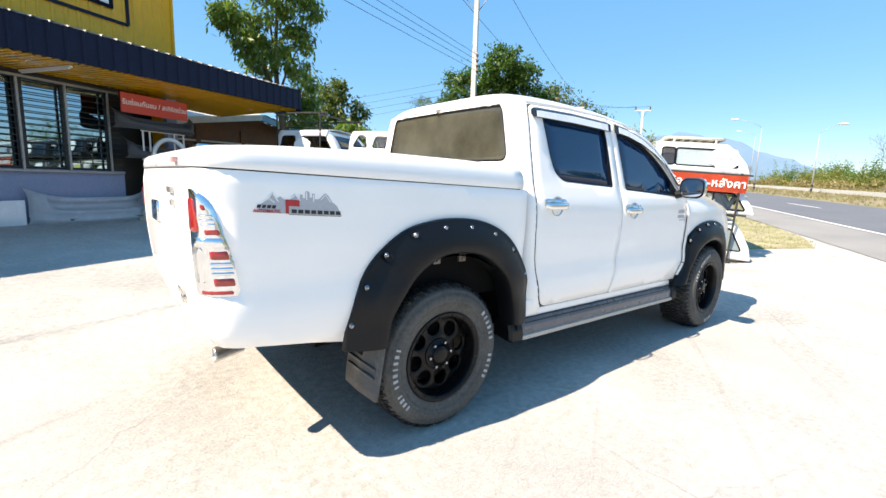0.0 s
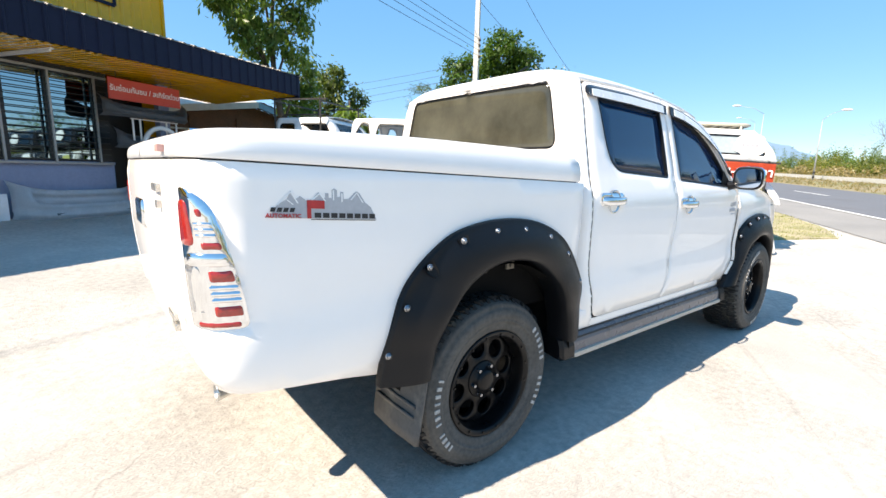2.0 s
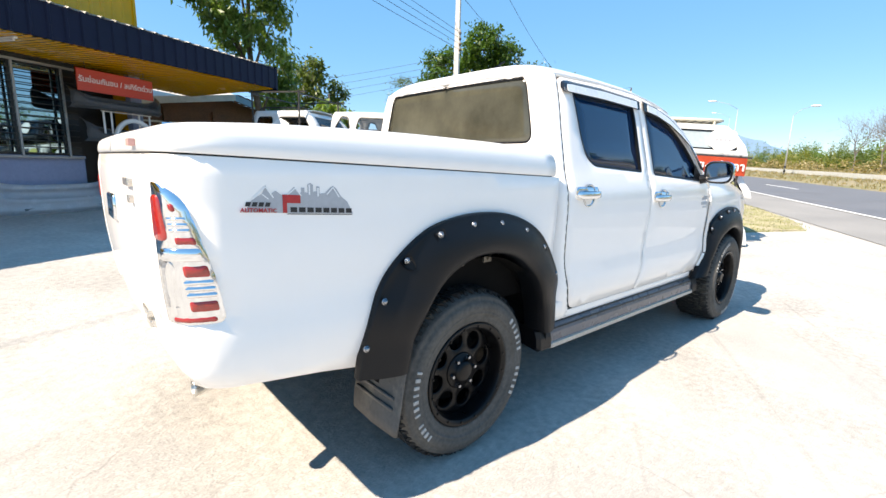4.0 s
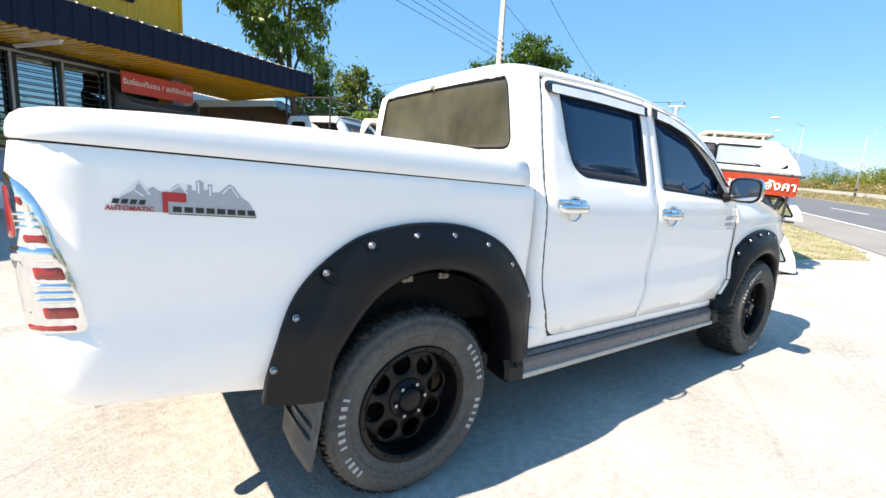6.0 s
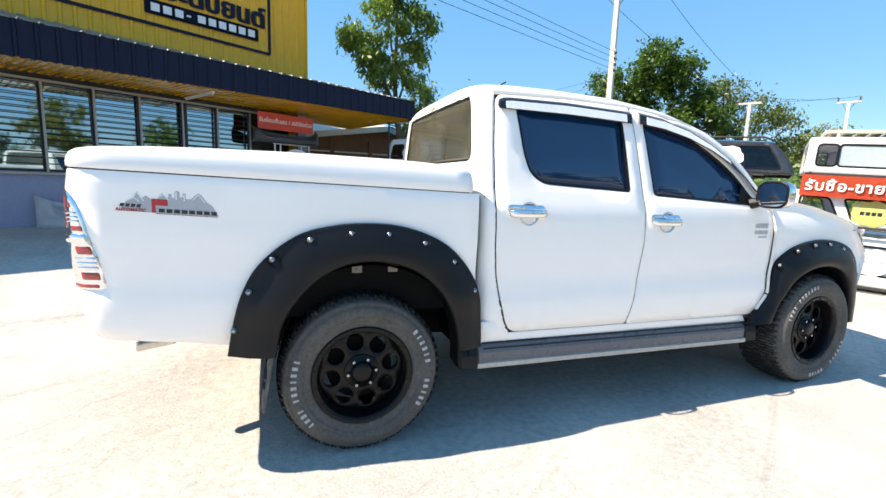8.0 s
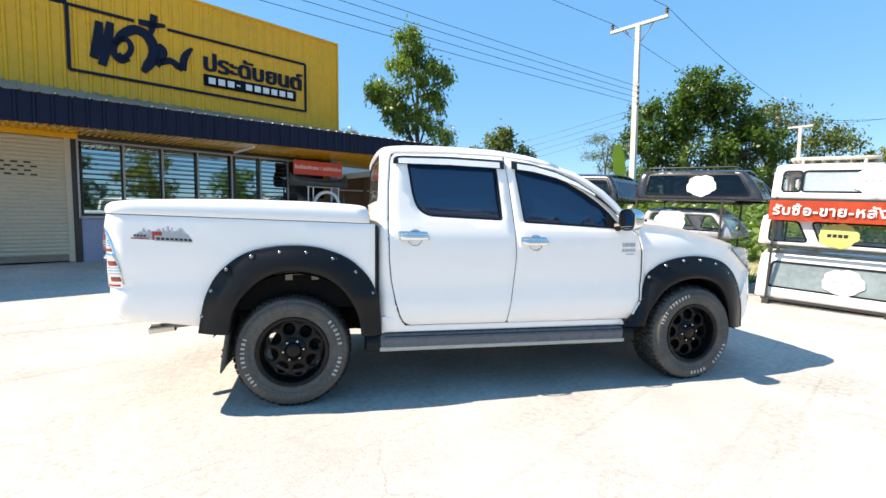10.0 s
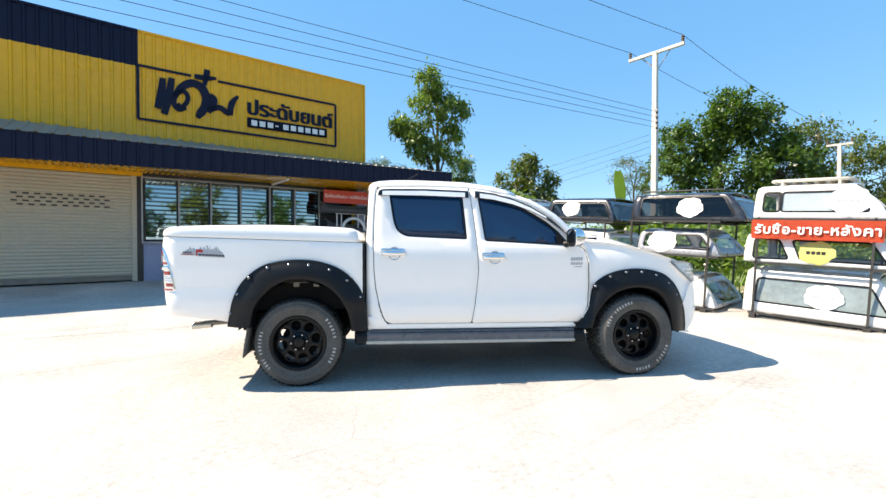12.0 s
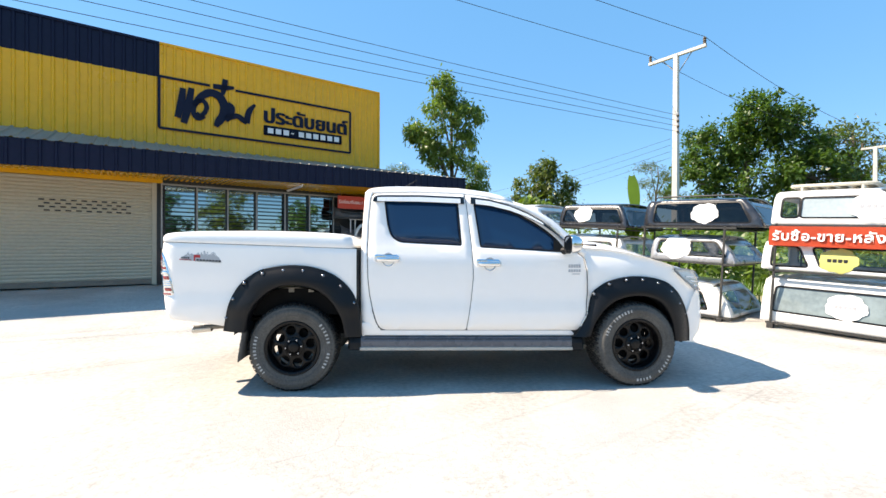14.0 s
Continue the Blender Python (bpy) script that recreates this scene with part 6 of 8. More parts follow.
def canopy(m, L=1.52, D=1.5, H=0.48, shell=M_WHITEFIBRE, pane_mat=M_CLEARGLASS, slant=0.28, windows=None, rails=False, rack=False, sticker=None, label="", open_ends=True):
    """A pickup-bed canopy at the pose m: flanks with window openings, crowned roof, framed ends."""
    ob = thing("truck_canopy", tuple(m.translation), label, "truck canopy", "canopies on the racks")
    ob.matrix_basis = m
    lean = lambda z: 0.10 * (max(0, z) / H) ** 2
    end = lambda z: slant * (z / H) ** 1.6
    out = [(0.0, 0.0), (L, 0.0), (L - end(H * 0.35), H * 0.35), (L - end(H * 0.7), H * 0.7), (L - end(H), H), (0.05, H), (0.01, H * 0.8)]
    windows = windows if windows is not None else [[(0.10, 0.10), (L - 0.16, 0.10), (L - 0.30, H - 0.10), (0.12, H - 0.10)]]
    holes = [rounded(w, 0.05, 4) for w in windows]
    flanks = []
    for s in (1, -1):
        bm = bmesh.new()
        place = (lambda x, z: (x, lean(z), z)) if s == 1 else (lambda x, z: (x, D - lean(z), z))
        panel(bm, rounded(out, 0.03, 3), place, holes, step=0.09, thick=0.025, curl=0.006, flip=s == -1)
        side = part("side_panel", bm, shell, ob, smooth=True, local=True)
        flanks.append(side)
        for h_i, h in enumerate(holes):
            bm = bmesh.new()
            place2 = (lambda x, z: (x, lean(z) + 0.010, z)) if s == 1 else (lambda x, z: (x, D - lean(z) - 0.010, z))
            panel(bm, shrink(h, -0.006), place2, step=0.2, thick=0.005, curl=0.001, flip=s == -1)
            part("pane", bm, pane_mat[h_i] if isinstance(pane_mat, list) else pane_mat, side, local=True)
            bm = bmesh.new()
            place3 = (lambda x, z: (x, lean(z) - 0.004, z)) if s == 1 else (lambda x, z: (x, D - lean(z) + 0.004, z))
            panel(bm, shrink(h, -0.012), place3, [shrink(h, 0.012)], step=0.1, thick=0.012, curl=0.003, flip=s == -1)
            part("window_rubber", bm, M_FLARE, side, local=True)
    bm = bmesh.new()
    rows = []
    for x in np.linspace(0.03, L - slant + 0.01, 9):
        rows.append([(x, D / 2 + (D / 2 - 0.095) * v, H - 0.012 + 0.07 * (1 - abs(v) ** 3) - 0.03 * (abs(2 * x / L - 0.9)) ** 3) for v in np.linspace(-1, 1, 13)])
    loft(bm, rows, closed=False)
    bmesh.ops.reverse_faces(bm, faces=bm.faces)
    bmesh.ops.solidify(bm, geom=bm.faces[:], thickness=0.02)
    part("roof", bm, shell, ob, smooth=True, local=True)
    for x0, f in ((0.0, False), (L, True)):
        bm = bmesh.new()
        o = rounded([(0.02, 0.0), (D - 0.02, 0.0), (D - 0.11, H - 0.02), (0.11, H - 0.02)], 0.06, 4)
        hole = rounded([(0.12, 0.06), (D - 0.12, 0.06), (D - 0.2, H - 0.10), (0.2, H - 0.10)], 0.06, 4)
        pl = (lambda y, z: (L - end(z), y, z)) if f else (lambda y, z: (0.012, y, z))
        panel(bm, o, pl, [hole], step=0.12, thick=0.02, curl=0.005, flip=not f)
        frame_ = part("end_frame", bm, shell, ob, smooth=True, local=True)
        if not open_ends or f:
            bm = bmesh.new()
            pl2 = (lambda y, z: (L - end(z) - 0.012, y, z)) if f else (lambda y, z: (0.022, y, z))
            panel(bm, shrink(hole, -0.005), pl2, step=0.3, thick=0.005, curl=0.001, flip=not f)
            part("pane", bm, pane_mat[0] if isinstance(pane_mat, list) else pane_mat, frame_, local=True)
    if rails:
        for y in (0.16, D - 0.16):
            bm = bmesh.new()
            tube(bm, [(0.10, y, H + 0.02), (0.16, y, H + 0.065), (L * 0.4, y, H + 0.066), (L - slant - 0.1, y, H + 0.07), (L - slant, y, H + 0.02)], 0.013)
            part("roof_rail", bm, M_BAR, ob, smooth=True, local=True)
    if rack:
        bm = bmesh.new()
        tube(bm, [(0.22, 0.20, H + 0.085), (1.02, 0.20, H + 0.09), (1.08, 0.26, H + 0.09), (1.08, D - 0.26, H + 0.09), (1.02, D - 0.20, H + 0.09), (0.22, D - 0.20, H + 0.085), (0.17, D - 0.26, H + 0.085), (0.17, 0.26, H + 0.085), (0.22, 0.20, H + 0.085)], 0.024)
        rk = part("roof_rack", bm, M_CREAM, ob, "low cream roof rack", smooth=True, local=True)
        for x in np.linspace(0.28, 0.98, 6):
            bm = bmesh.new()
            box(bm, x - 0.06, x + 0.06, 0.20, D - 0.20, H + 0.078, H + 0.092, bevel=0.003)
            part("rack_slat", bm, M_CREAM, rk, local=True)
        for x in (0.3, 0.95):
            for y in (0.20, D - 0.20):
                bm = bmesh.new()
                rod(bm, (x, y, H), (x, y, H + 0.085), 0.018)
                part("rack_foot", bm, M_CREAM, rk, local=True)
    if sticker:
        sx, sz, sr, smat, words, dark_ = sticker
        bm = bmesh.new()
        o = [(sx + sr * (1 + 0.05 * math.sin(5 * a + sx * 9) + 0.035 * math.sin(11 * a + sx * 5)) * math.cos(a), sz + sr * 0.80 * (1 + 0.05 * math.sin(5 * a + sx * 9) + 0.035 * math.sin(11 * a + sx * 5)) * math.sin(a)) for a in np.linspace(0, math.tau, 41)[:-1]]
        panel(bm, o, lambda x, z: (x, lean(z) - 0.006, z), step=0.08, thick=0.003, curl=0.0)
        st = part("sticker", bm, smat, ob, "cloud-shaped paper sticker with a word mark", local=True)
        if words:
            w = sr * 1.1 / words
            for k in range(words):
                x, h, y = sx - sr * 0.55 + w * k, sr * 0.22, lean(sz) - 0.011
                bm = bmesh.new()
                box(bm, x, x + w * 0.72, y, y + 0.006, sz - h / 2, sz + h / 2)
                part("plain_bar", bm, M_BLACKPRINT if dark_ else M_GREYPRINT, st, local=True)
    return ob


def rack_frame(m, W_=1.5, D=1.45, levels=(0.06, 0.83, 1.49), top=1.51, label="black welded steel display rack"):
    ob = thing("display_rack", tuple(m.translation), label, "display rack", "racks along the lot")
    ob.matrix_basis = m
    for x in (0.06, W_ - 0.16):
        for y in (-0.03, D):
            bm = bmesh.new()
            box(bm, x - 0.014, x + 0.014, y - 0.014, y + 0.014, -0.12, top, bevel=0.002)
            post = part("post", bm, M_BAR, ob, local=True)
            bm = bmesh.new()
            box(bm, x - 0.04, x + 0.04, y - 0.04, y + 0.04, -0.10, 0.05, bevel=0.004)
            part("foot", bm, M_BAR, post, local=True)
    for z in levels:
        for y in (-0.03, D):
            bm = bmesh.new()
            box(bm, 0.0, W_, y - 0.014, y + 0.014, z - 0.02, z + 0.008)
            part("rail", bm, M_BAR, ob, local=True)
        for x in (0.06, W_ - 0.16):
            bm = bmesh.new()
            box(bm, x - 0.014, x + 0.014, -0.03, D, z - 0.045, z - 0.02)
            part("bearer", bm, M_BAR, ob, local=True)
    return ob


def rack_pose(x, y, z, tilt):
    """A rack's place: it leans a little, as the ground falls towards the road."""
    return pose(x, y, z, 0, 0, RACK_TURN) @ pose(0, 0, 0, 0, tilt, 0)


R1, R2, R3, R4, R5 = rack_pose(6.33, 2.26, 0.126, 2.8), rack_pose(5.22, 3.86, 0.17, 2.8), rack_pose(4.20, 5.38, 0.24, 3.6), rack_pose(3.18, 6.88, 0.24, 2.0), rack_pose(1.945, 8.49, 0.24, 0.0)
up = lambda m, z, dx=0.0, dy=0.0: m @ Matrix.Translation((dx, dy, z))
for r in (R1, R2, R3, R4):
    rack_frame(r, levels=(0.06, 0.91 if r is R2 else 0.83, 1.59 if r is R4 else 1.49), top=1.61 if r is R4 else 1.51)
mid_win = [[(0.12, 0.05), (0.56, 0.06), (0.43, 0.34), (0.12, 0.36)], [(0.69, 0.06), (1.60, 0.06), (1.42, 0.34), (0.58, 0.34)]]
slots = [[(0.10, 0.12), (0.42, 0.12), (0.28, 0.36), (0.12, 0.36)], [(0.55, 0.10), (1.30, 0.10), (1.16, 0.37), (0.62, 0.37)]]
canopy(up(R1, 1.50, -0.02), L=1.48, H=0.477, slant=0.36, windows=[[(0.115, 0.095), (0.325, 0.095), (0.325, 0.385), (0.115, 0.385)], [(0.335, 0.095), (1.30, 0.095), (1.16, 0.385), (0.335, 0.385)]], pane_mat=[M_CLEARGLASS, M_PALEGLASS], rack=True, sticker=(1.08, 0.24, 0.23, M_STICKER, 4, False), label="white fibreglass truck canopy with a roof rack on the top tier")
canopy(up(R1, 0.84, -0.11), L=1.74, H=0.43, slant=0.30, windows=mid_win, sticker=(0.87, 0.17, 0.205, M_STICKERYEL, 4, True), label="white truck canopy with split side windows on the middle tier")
canopy(up(R1, 0.07, -0.08), L=1.78, H=0.64, slant=0.30, pane_mat=M_SHEENGLASS, windows=[[(0.14, 0.16), (1.62, 0.15), (1.42, 0.52), (0.16, 0.52)]], sticker=(0.95, 0.32, 0.215, M_STICKER, 5, False), label="white truck canopy with a long side window on the bottom tier")
canopy(up(R2, 1.50, 0.02), L=1.82, H=0.45, slant=0.30, shell=M_GREYFIBRE, pane_mat=M_DARKGLASS, windows=[[(0.16, 0.06), (1.66, 0.07), (1.48, 0.40), (0.17, 0.40)]], rails=True, sticker=(0.99, 0.22, 0.205, M_STICKER, 0, False), label="dark grey truck canopy with roof rails on the top tier")
canopy(up(R2, 0.92, 0.17), L=1.34, H=0.40, slant=0.30, shell=M_SILVERFIBRE, windows=slots[:1] + [[(0.55, 0.10), (1.2, 0.10), (1.02, 0.34), (0.62, 0.34)]], sticker=(0.42, 0.22, 0.24, M_STICKER, 0, False), label="silver truck canopy with an open hatch on the middle tier")
canopy(up(R2, 0.07, 0.10), L=1.40, H=0.48, slant=0.34, windows=[[(0.35, 0.08), (1.05, 0.08), (0.92, 0.36), (0.45, 0.36)]], label="white truck canopy standing on the bottom tier")
canopy(up(R3, 1.50, -0.02), H=0.44, slant=0.22, windows=[[(0.07, 0.08), (1.42, 0.08), (1.28, 0.36), (0.10, 0.36)]], shell=M_GREYFIBRE, pane_mat=M_DARKGLASS, sticker=(0.55, 0.25, 0.20, M_STICKER, 0, False), label="grey truck canopy with dark windows on the top tier")
canopy(up(R3, 0.84, 0.0), H=0.46, slant=0.2, windows=slots, sticker=(0.4, 0.22, 0.2, M_STICKERYEL, 0, False), label="white truck canopy with split side windows on the middle tier")
canopy(up(R3, 0.07, 0.0), H=0.48, slant=0.3, label="white truck canopy standing on the bottom tier")
canopy(up(R4, 1.60, -0.36), L=1.7, H=0.43, slant=0.3, windows=[[(0.10, 0.10), (0.42, 0.10), (0.36, 0.33), (0.22, 0.36)], [(0.55, 0.10), (1.30, 0.10), (1.12, 0.33), (0.6, 0.33)]], label="white truck canopy with arched windows on the top tier")
canopy(up(R4, 0.75, 0.0), H=0.46, slant=0.2, label="white truck canopy standing on the middle tier")
# the last rack is an open cage, taller than the others
rack_frame(R5, W_=1.29, D=1.60, levels=(0.1, 1.48, 2.40), top=2.43, label="tall black open-topped steel cage rack")
canopy(up(R5, 1.50, -0.02, 0.02), L=1.60, D=1.5, H=0.55, slant=0.38, shell=M_WHITEFIBRE, pane_mat=M_DARKGLASS, windows=[[(0.10, 0.10), (0.48, 0.10), (0.46, 0.42), (0.14, 0.42)], [(0.62, 0.10), (1.40, 0.10), (1.20, 0.42), (0.62, 0.42)]], rails=True, sticker=(0.66, 0.22, 0.2, M_STICKER, 0, False), label="white truck canopy inside the steel cage rack")

# red banner on the first rack
banner = thing("red_banner", tuple(R1 @ Vector((0.72, -0.06, 1.19))), "orange-red banner with white Thai lettering on the rack", "banner", turn=RACK_TURN)
bm = bmesh.new()
rows = [[(x, -0.055 - 0.006 * math.sin(x * 7), z) for z in (1.19, 1.285, 1.38, 1.472)] for x in np.linspace(-0.02, 1.435, 16)]
loft(bm, rows, closed=False)
bmesh.ops.solidify(bm, geom=bm.faces[:], thickness=0.004)
bmesh.ops.transform(bm, matrix=R1, verts=bm.verts)
M_BANNER = mat("orange_red_banner", (0.72, 0.10, 0.04), 0.6, dark=0.94, light=1.04, scale=2)
part("banner_sheet", bm, M_BANNER, banner)
bm = bmesh.new()
text_mesh(bm, "รับซื้อ-ขาย-หลังคา", 0.180, R1 @ pose(0.72, -0.072, 1.325, 90, 0, 0), depth=0.003, bold=0.004, spacing=1.07)
part("lettering", bm, M_SIGNWHITE, banner)

# ---- shop sign ----
sign = thing("shop_sign", tuple(B @ Vector((-3.1, -0.03, 3.9))), "navy outlined shop sign with brush lettering on the yellow fascia", "sign", turn=WALL_TURN)
SG = B @ Matrix.Translation((0, -0.024, 0))


def sg(px, py):
    """A place on the sign from its own drawing grid."""
    p = (px - 118) / 867
    top_, bot_ = 180 + 170 * p, 415 + 115 * p
    return (-5.43 + 4.53 * p / (1.395 - 0.395 * p), 5.05 - 1.14 * (py - top_) / (bot_ - top_))


for name_, pts, w in (("frame_line", [sg(118, 182), sg(365, 230)], 0.055), ("frame_line", [sg(485, 254), sg(985, 350)], 0.055), ("frame_line", [sg(985, 350), sg(985, 530)], 0.055), ("frame_line", [sg(985, 530), sg(118, 417)], 0.055), ("frame_line", [sg(118, 417), sg(118, 182)], 0.055),
                      ("brush_stroke", [sg(236, 240), sg(228, 300), sg(210, 372)], [0.10, 0.13, 0.11]), ("brush_stroke", [sg(277, 240), sg(262, 320), sg(240, 398)], [0.10, 0.14, 0.11]),
                      ("brush_stroke", [sg(300, 352), sg(318, 366), sg(340, 352), sg(350, 325), sg(335, 300), sg(308, 302), sg(288, 328), sg(290, 362), sg(312, 378), sg(340, 368)], 0.085),
                      ("brush_stroke", [sg(288, 320), sg(320, 282), sg(365, 262), sg(410, 280), sg(432, 322), sg(428, 362), sg(408, 392), sg(392, 414)], [0.09, 0.13, 0.15, 0.16, 0.17, 0.16, 0.15, 0.07]),
                      ("brush_stroke", [sg(380, 232), sg(430, 240), sg(478, 242)], [0.09, 0.11, 0.05]), ("brush_stroke", [sg(438, 204), sg(432, 240), sg(424, 272)], [0.10, 0.11, 0.07]),
                      ("brush_stroke", [sg(448, 312), sg(466, 330), sg(462, 360), sg(440, 388)], [0.08, 0.13, 0.13, 0.10]), ("brush_stroke", [sg(450, 378), sg(490, 368), sg(520, 386), sg(538, 400)], [0.10, 0.11, 0.12, 0.08]), ("brush_stroke", [sg(536, 400), sg(546, 350), sg(574, 318)], [0.12, 0.12, 0.05])):
    bm = bmesh.new()
    stroke(bm, fine_curve(pts, 4) if len(pts) > 2 else pts, w if not isinstance(w, list) else [float(v) for v in np.interp(np.linspace(0, 1, 4 * (len(pts) - 1) + 1), np.linspace(0, 1, len(w)), w)], SG)
    part(name_, bm, M_NAVY, sign)
bm = bmesh.new()
for ox, oy in ((-0.016, 0.0), (0.0, -0.002), (0.016, -0.004)):
    text_mesh(bm, "ประดับยนต์", 0.50, SG @ pose(-2.11 + ox, -0.006 + oy, 4.55, 90, 0, 0), depth=0.006, bold=0.008)
part("lettering", bm, M_NAVY, sign)
bm = bmesh.new()
for (a, b), h in zip(((sg(612, 430), sg(950, 480)),), (0.25,)):
    o = rounded([(a[0], a[1] + h / 2), (b[0], b[1] + h / 2 + 0.03), (b[0], b[1] - h / 2 + 0.03), (a[0], a[1] - h / 2)], 0.03, 3)
    vs = [bm.verts.new(SG @ Vector((x, -0.012, z))) for x, z in o]
    bm.faces.new(vs)
    bmesh.ops.solidify(bm, geom=bm.faces[:], thickness=0.01)
plate = part("number_plate_panel", bm, M_NAVY, sign)
for k in range(10):
    t = k / 9
    x = sg(612, 430)[0] + 0.10 + 1.75 * t
    z = (sg(612, 430)[1]) * (1 - t) + (sg(950, 480)[1] + 0.03) * t
    h, w = (0.13, 0.135) if k != 3 else (0.03, 0.07)
    bm = bmesh.new()
    box(bm, x, x + w, -0.030, -0.010, z - h / 2, z + h / 2)
    bmesh.ops.transform(bm, matrix=SG, verts=bm.verts)
    part("plain_bar", bm, M_SIGNWHITE, plate)

# small red sign under the awning
red = thing("hanging_sign", tuple(B @ Vector((-0.75, -0.45, 2.32))), "red sign with white Thai lettering hung under the awning", "sign", turn=WALL_TURN)
bm = bmesh.new()
box(bm, -1.44, -0.14, -0.47, -0.45, 2.30, 2.64, bevel=0.004)
part("board", at_shop(bm), M_SIGNRED, red)
bm = bmesh.new()
text_mesh(bm, "รับซ่อมกันชน / สเกิร์ตด่วน", 0.122, B @ pose(-0.79, -0.474, 2.475, 90, 0, 0), depth=0.002, bold=0.001)
part("lettering", bm, M_SIGNWHITE, red)
for x in (-1.3, -0.3):
    bm = bmesh.new()
    rod(bm, (x, -0.46, 2.64), (x, -0.46, 2.80), 0.004)
    part("hanger", at_shop(bm), M_BAR, red)

# ---- trees ----


def leaves(name, parent, clumps, per, spread, size, material, slim=0.45, droop=0.5, seed=1):
    """A crown of small folded leaves gathered in clumps. clumps: places and reach."""
    r = np.random.default_rng(seed)
    verts, faces = [], []
    for c, reach in clumps:
        k = per
        p = np.array(c) + r.normal(0, 1, (k, 3)) * np.array(reach) * spread
        yaw = r.uniform(0, math.tau, k)
        dip = r.normal(-droop, 0.5, k)
        roll = r.normal(0, 0.7, k)
        s = size * r.uniform(0.6, 1.3, k)
        for i in range(k):
            d = np.array([math.cos(yaw[i]) * math.cos(dip[i]), math.sin(yaw[i]) * math.cos(dip[i]), math.sin(dip[i])])
            w = np.array([-math.sin(yaw[i]) * math.cos(roll[i]), math.cos(yaw[i]) * math.cos(roll[i]), math.sin(roll[i])]) * s[i] * slim * 0.5
            fold = np.array([0, 0, -0.12 * s[i]])
            a, b, m_ = p[i], p[i] + d * s[i], p[i] + d * s[i] * 0.45
            n0 = len(verts)
            verts += [tuple(a), tuple(m_ + w + fold), tuple(b + fold), tuple(m_ - w + fold)]
            faces += [(n0, n0 + 1, n0 + 2), (n0, n0 + 2, n0 + 3)]
    me = bpy.data.meshes.new(name)
    me.from_pydata(verts, [], faces)
    me.materials.append(material)
    ob = new(name, me)
    ob.parent = parent
    ob.matrix_parent_inverse = parent.matrix_basis.inverted()
    return ob


def tree(base, top, lobes, per=26, clumps_per=40, spread=0.28, size=0.16, material=M_LEAF, trunk=0.10, slim=0.45, label="", droop=0.5, seed=1, clump_reach=0.35):
    """A trunk with limbs reaching into each lobe, and leaves in clumps through the lobes."""
    ob = thing("tree", base, label, "tree")
    r = np.random.default_rng(seed)
    bm = bmesh.new()
    b, t = Vector(base), Vector(top)
    spine = [b.lerp(t, k / 6) + Vector((r.normal(0, 0.04), r.normal(0, 0.04), 0)) * (t - b).length * 0.25 for k in range(7)]
    spine[0] = b
    tube(bm, spine, [trunk * (1.15 - 0.95 * k / 6) for k in range(7)], 8)
    clumps = []
    for (c, reach) in lobes:
        c = Vector(c)
        root = spine[min(5, max(1, int(6 * max(0.15, min(0.85, (c.z - b.z) / max(0.1, (t.z - b.z)) - 0.15)))))]
        mid_ = root.lerp(c, 0.55) + Vector((0, 0, 0.08 * (c - root).length))
        tube(bm, [root, mid_, c], [trunk * 0.35, trunk * 0.22, trunk * 0.08], 6)
        for k in range(clumps_per):
            v = r.normal(0, 1, 3)
            v = v / np.linalg.norm(v) * r.uniform(0.25, 1.0) ** 0.5
            p = np.array(c) + v * np.array(reach)
            clumps.append((p, (clump_reach * r.uniform(0.6, 1.3),) * 3))
            if k % 4 == 0:
                tube(bm, [c, c.lerp(Vector(p), 0.6) + Vector((0, 0, 0.03)), Vector(p)], [trunk * 0.10, trunk * 0.06, trunk * 0.03], 4)
    part("trunk", bm, M_BARK, ob, smooth=True)
    leaves("crown", ob, clumps, per, spread * 2.2, size, material, slim, droop, seed)
    return ob


gz = lambda x, y: height(x, y) - 0.03
tree((2.75, 9.9, gz(2.75, 9.9)), (2.25, 9.35, 6.0), [((2.12, 9.2, 5.95), (0.38, 0.45, 0.5)), ((2.0, 9.2, 5.25), (0.6, 0.5, 0.5)), ((1.6, 9.25, 4.45), (0.42, 0.45, 0.4)), ((2.75, 9.1, 5.05), (0.42, 0.5, 0.55)), ((2.7, 9.2, 4.2), (0.5, 0.5, 0.6)), ((2.0, 9.5, 4.0), (0.55, 0.5, 0.4)), ((3.15, 9.9, 3.5), (0.42, 0.5, 0.6)), ((3.1, 10.0, 2.8), (0.45, 0.5, 0.5)), ((1.25, 9.4, 4.75), (0.28, 0.35, 0.22))],
     per=44, clumps_per=27, size=0.135, clump_reach=0.15, trunk=0.10, slim=0.45, droop=0.7, label="tall slender green tree beside the shop", seed=3)
tree((23.6, 24.2, gz(23.6, 24.2)), (23.8, 24.0, 10.3), [((24.4, 23.7, 9.9), (2.2, 2.2, 1.6)), ((22.2, 24.8, 8.2), (2.3, 2.2, 1.8)), ((25.9, 22.6, 8.6), (2.2, 2.2, 1.9)), ((21.3, 25.4, 5.8), (2.2, 2.2, 1.9)), ((24.2, 23.7, 6.3), (3.0, 2.8, 2.2)), ((26.7, 22.0, 5.6), (2.4, 2.4, 2.2)), ((22.6, 24.4, 3.6), (3.0, 2.6, 1.6)), ((26.0, 22.4, 3.4), (3.0, 2.6, 1.6))],
     per=80, clumps_per=48, size=0.27, clump_reach=0.42, trunk=0.32, slim=0.6, droop=0.35, label="large dense dark-green broadleaf tree behind the racks", material=M_LEAFDARK, seed=5)
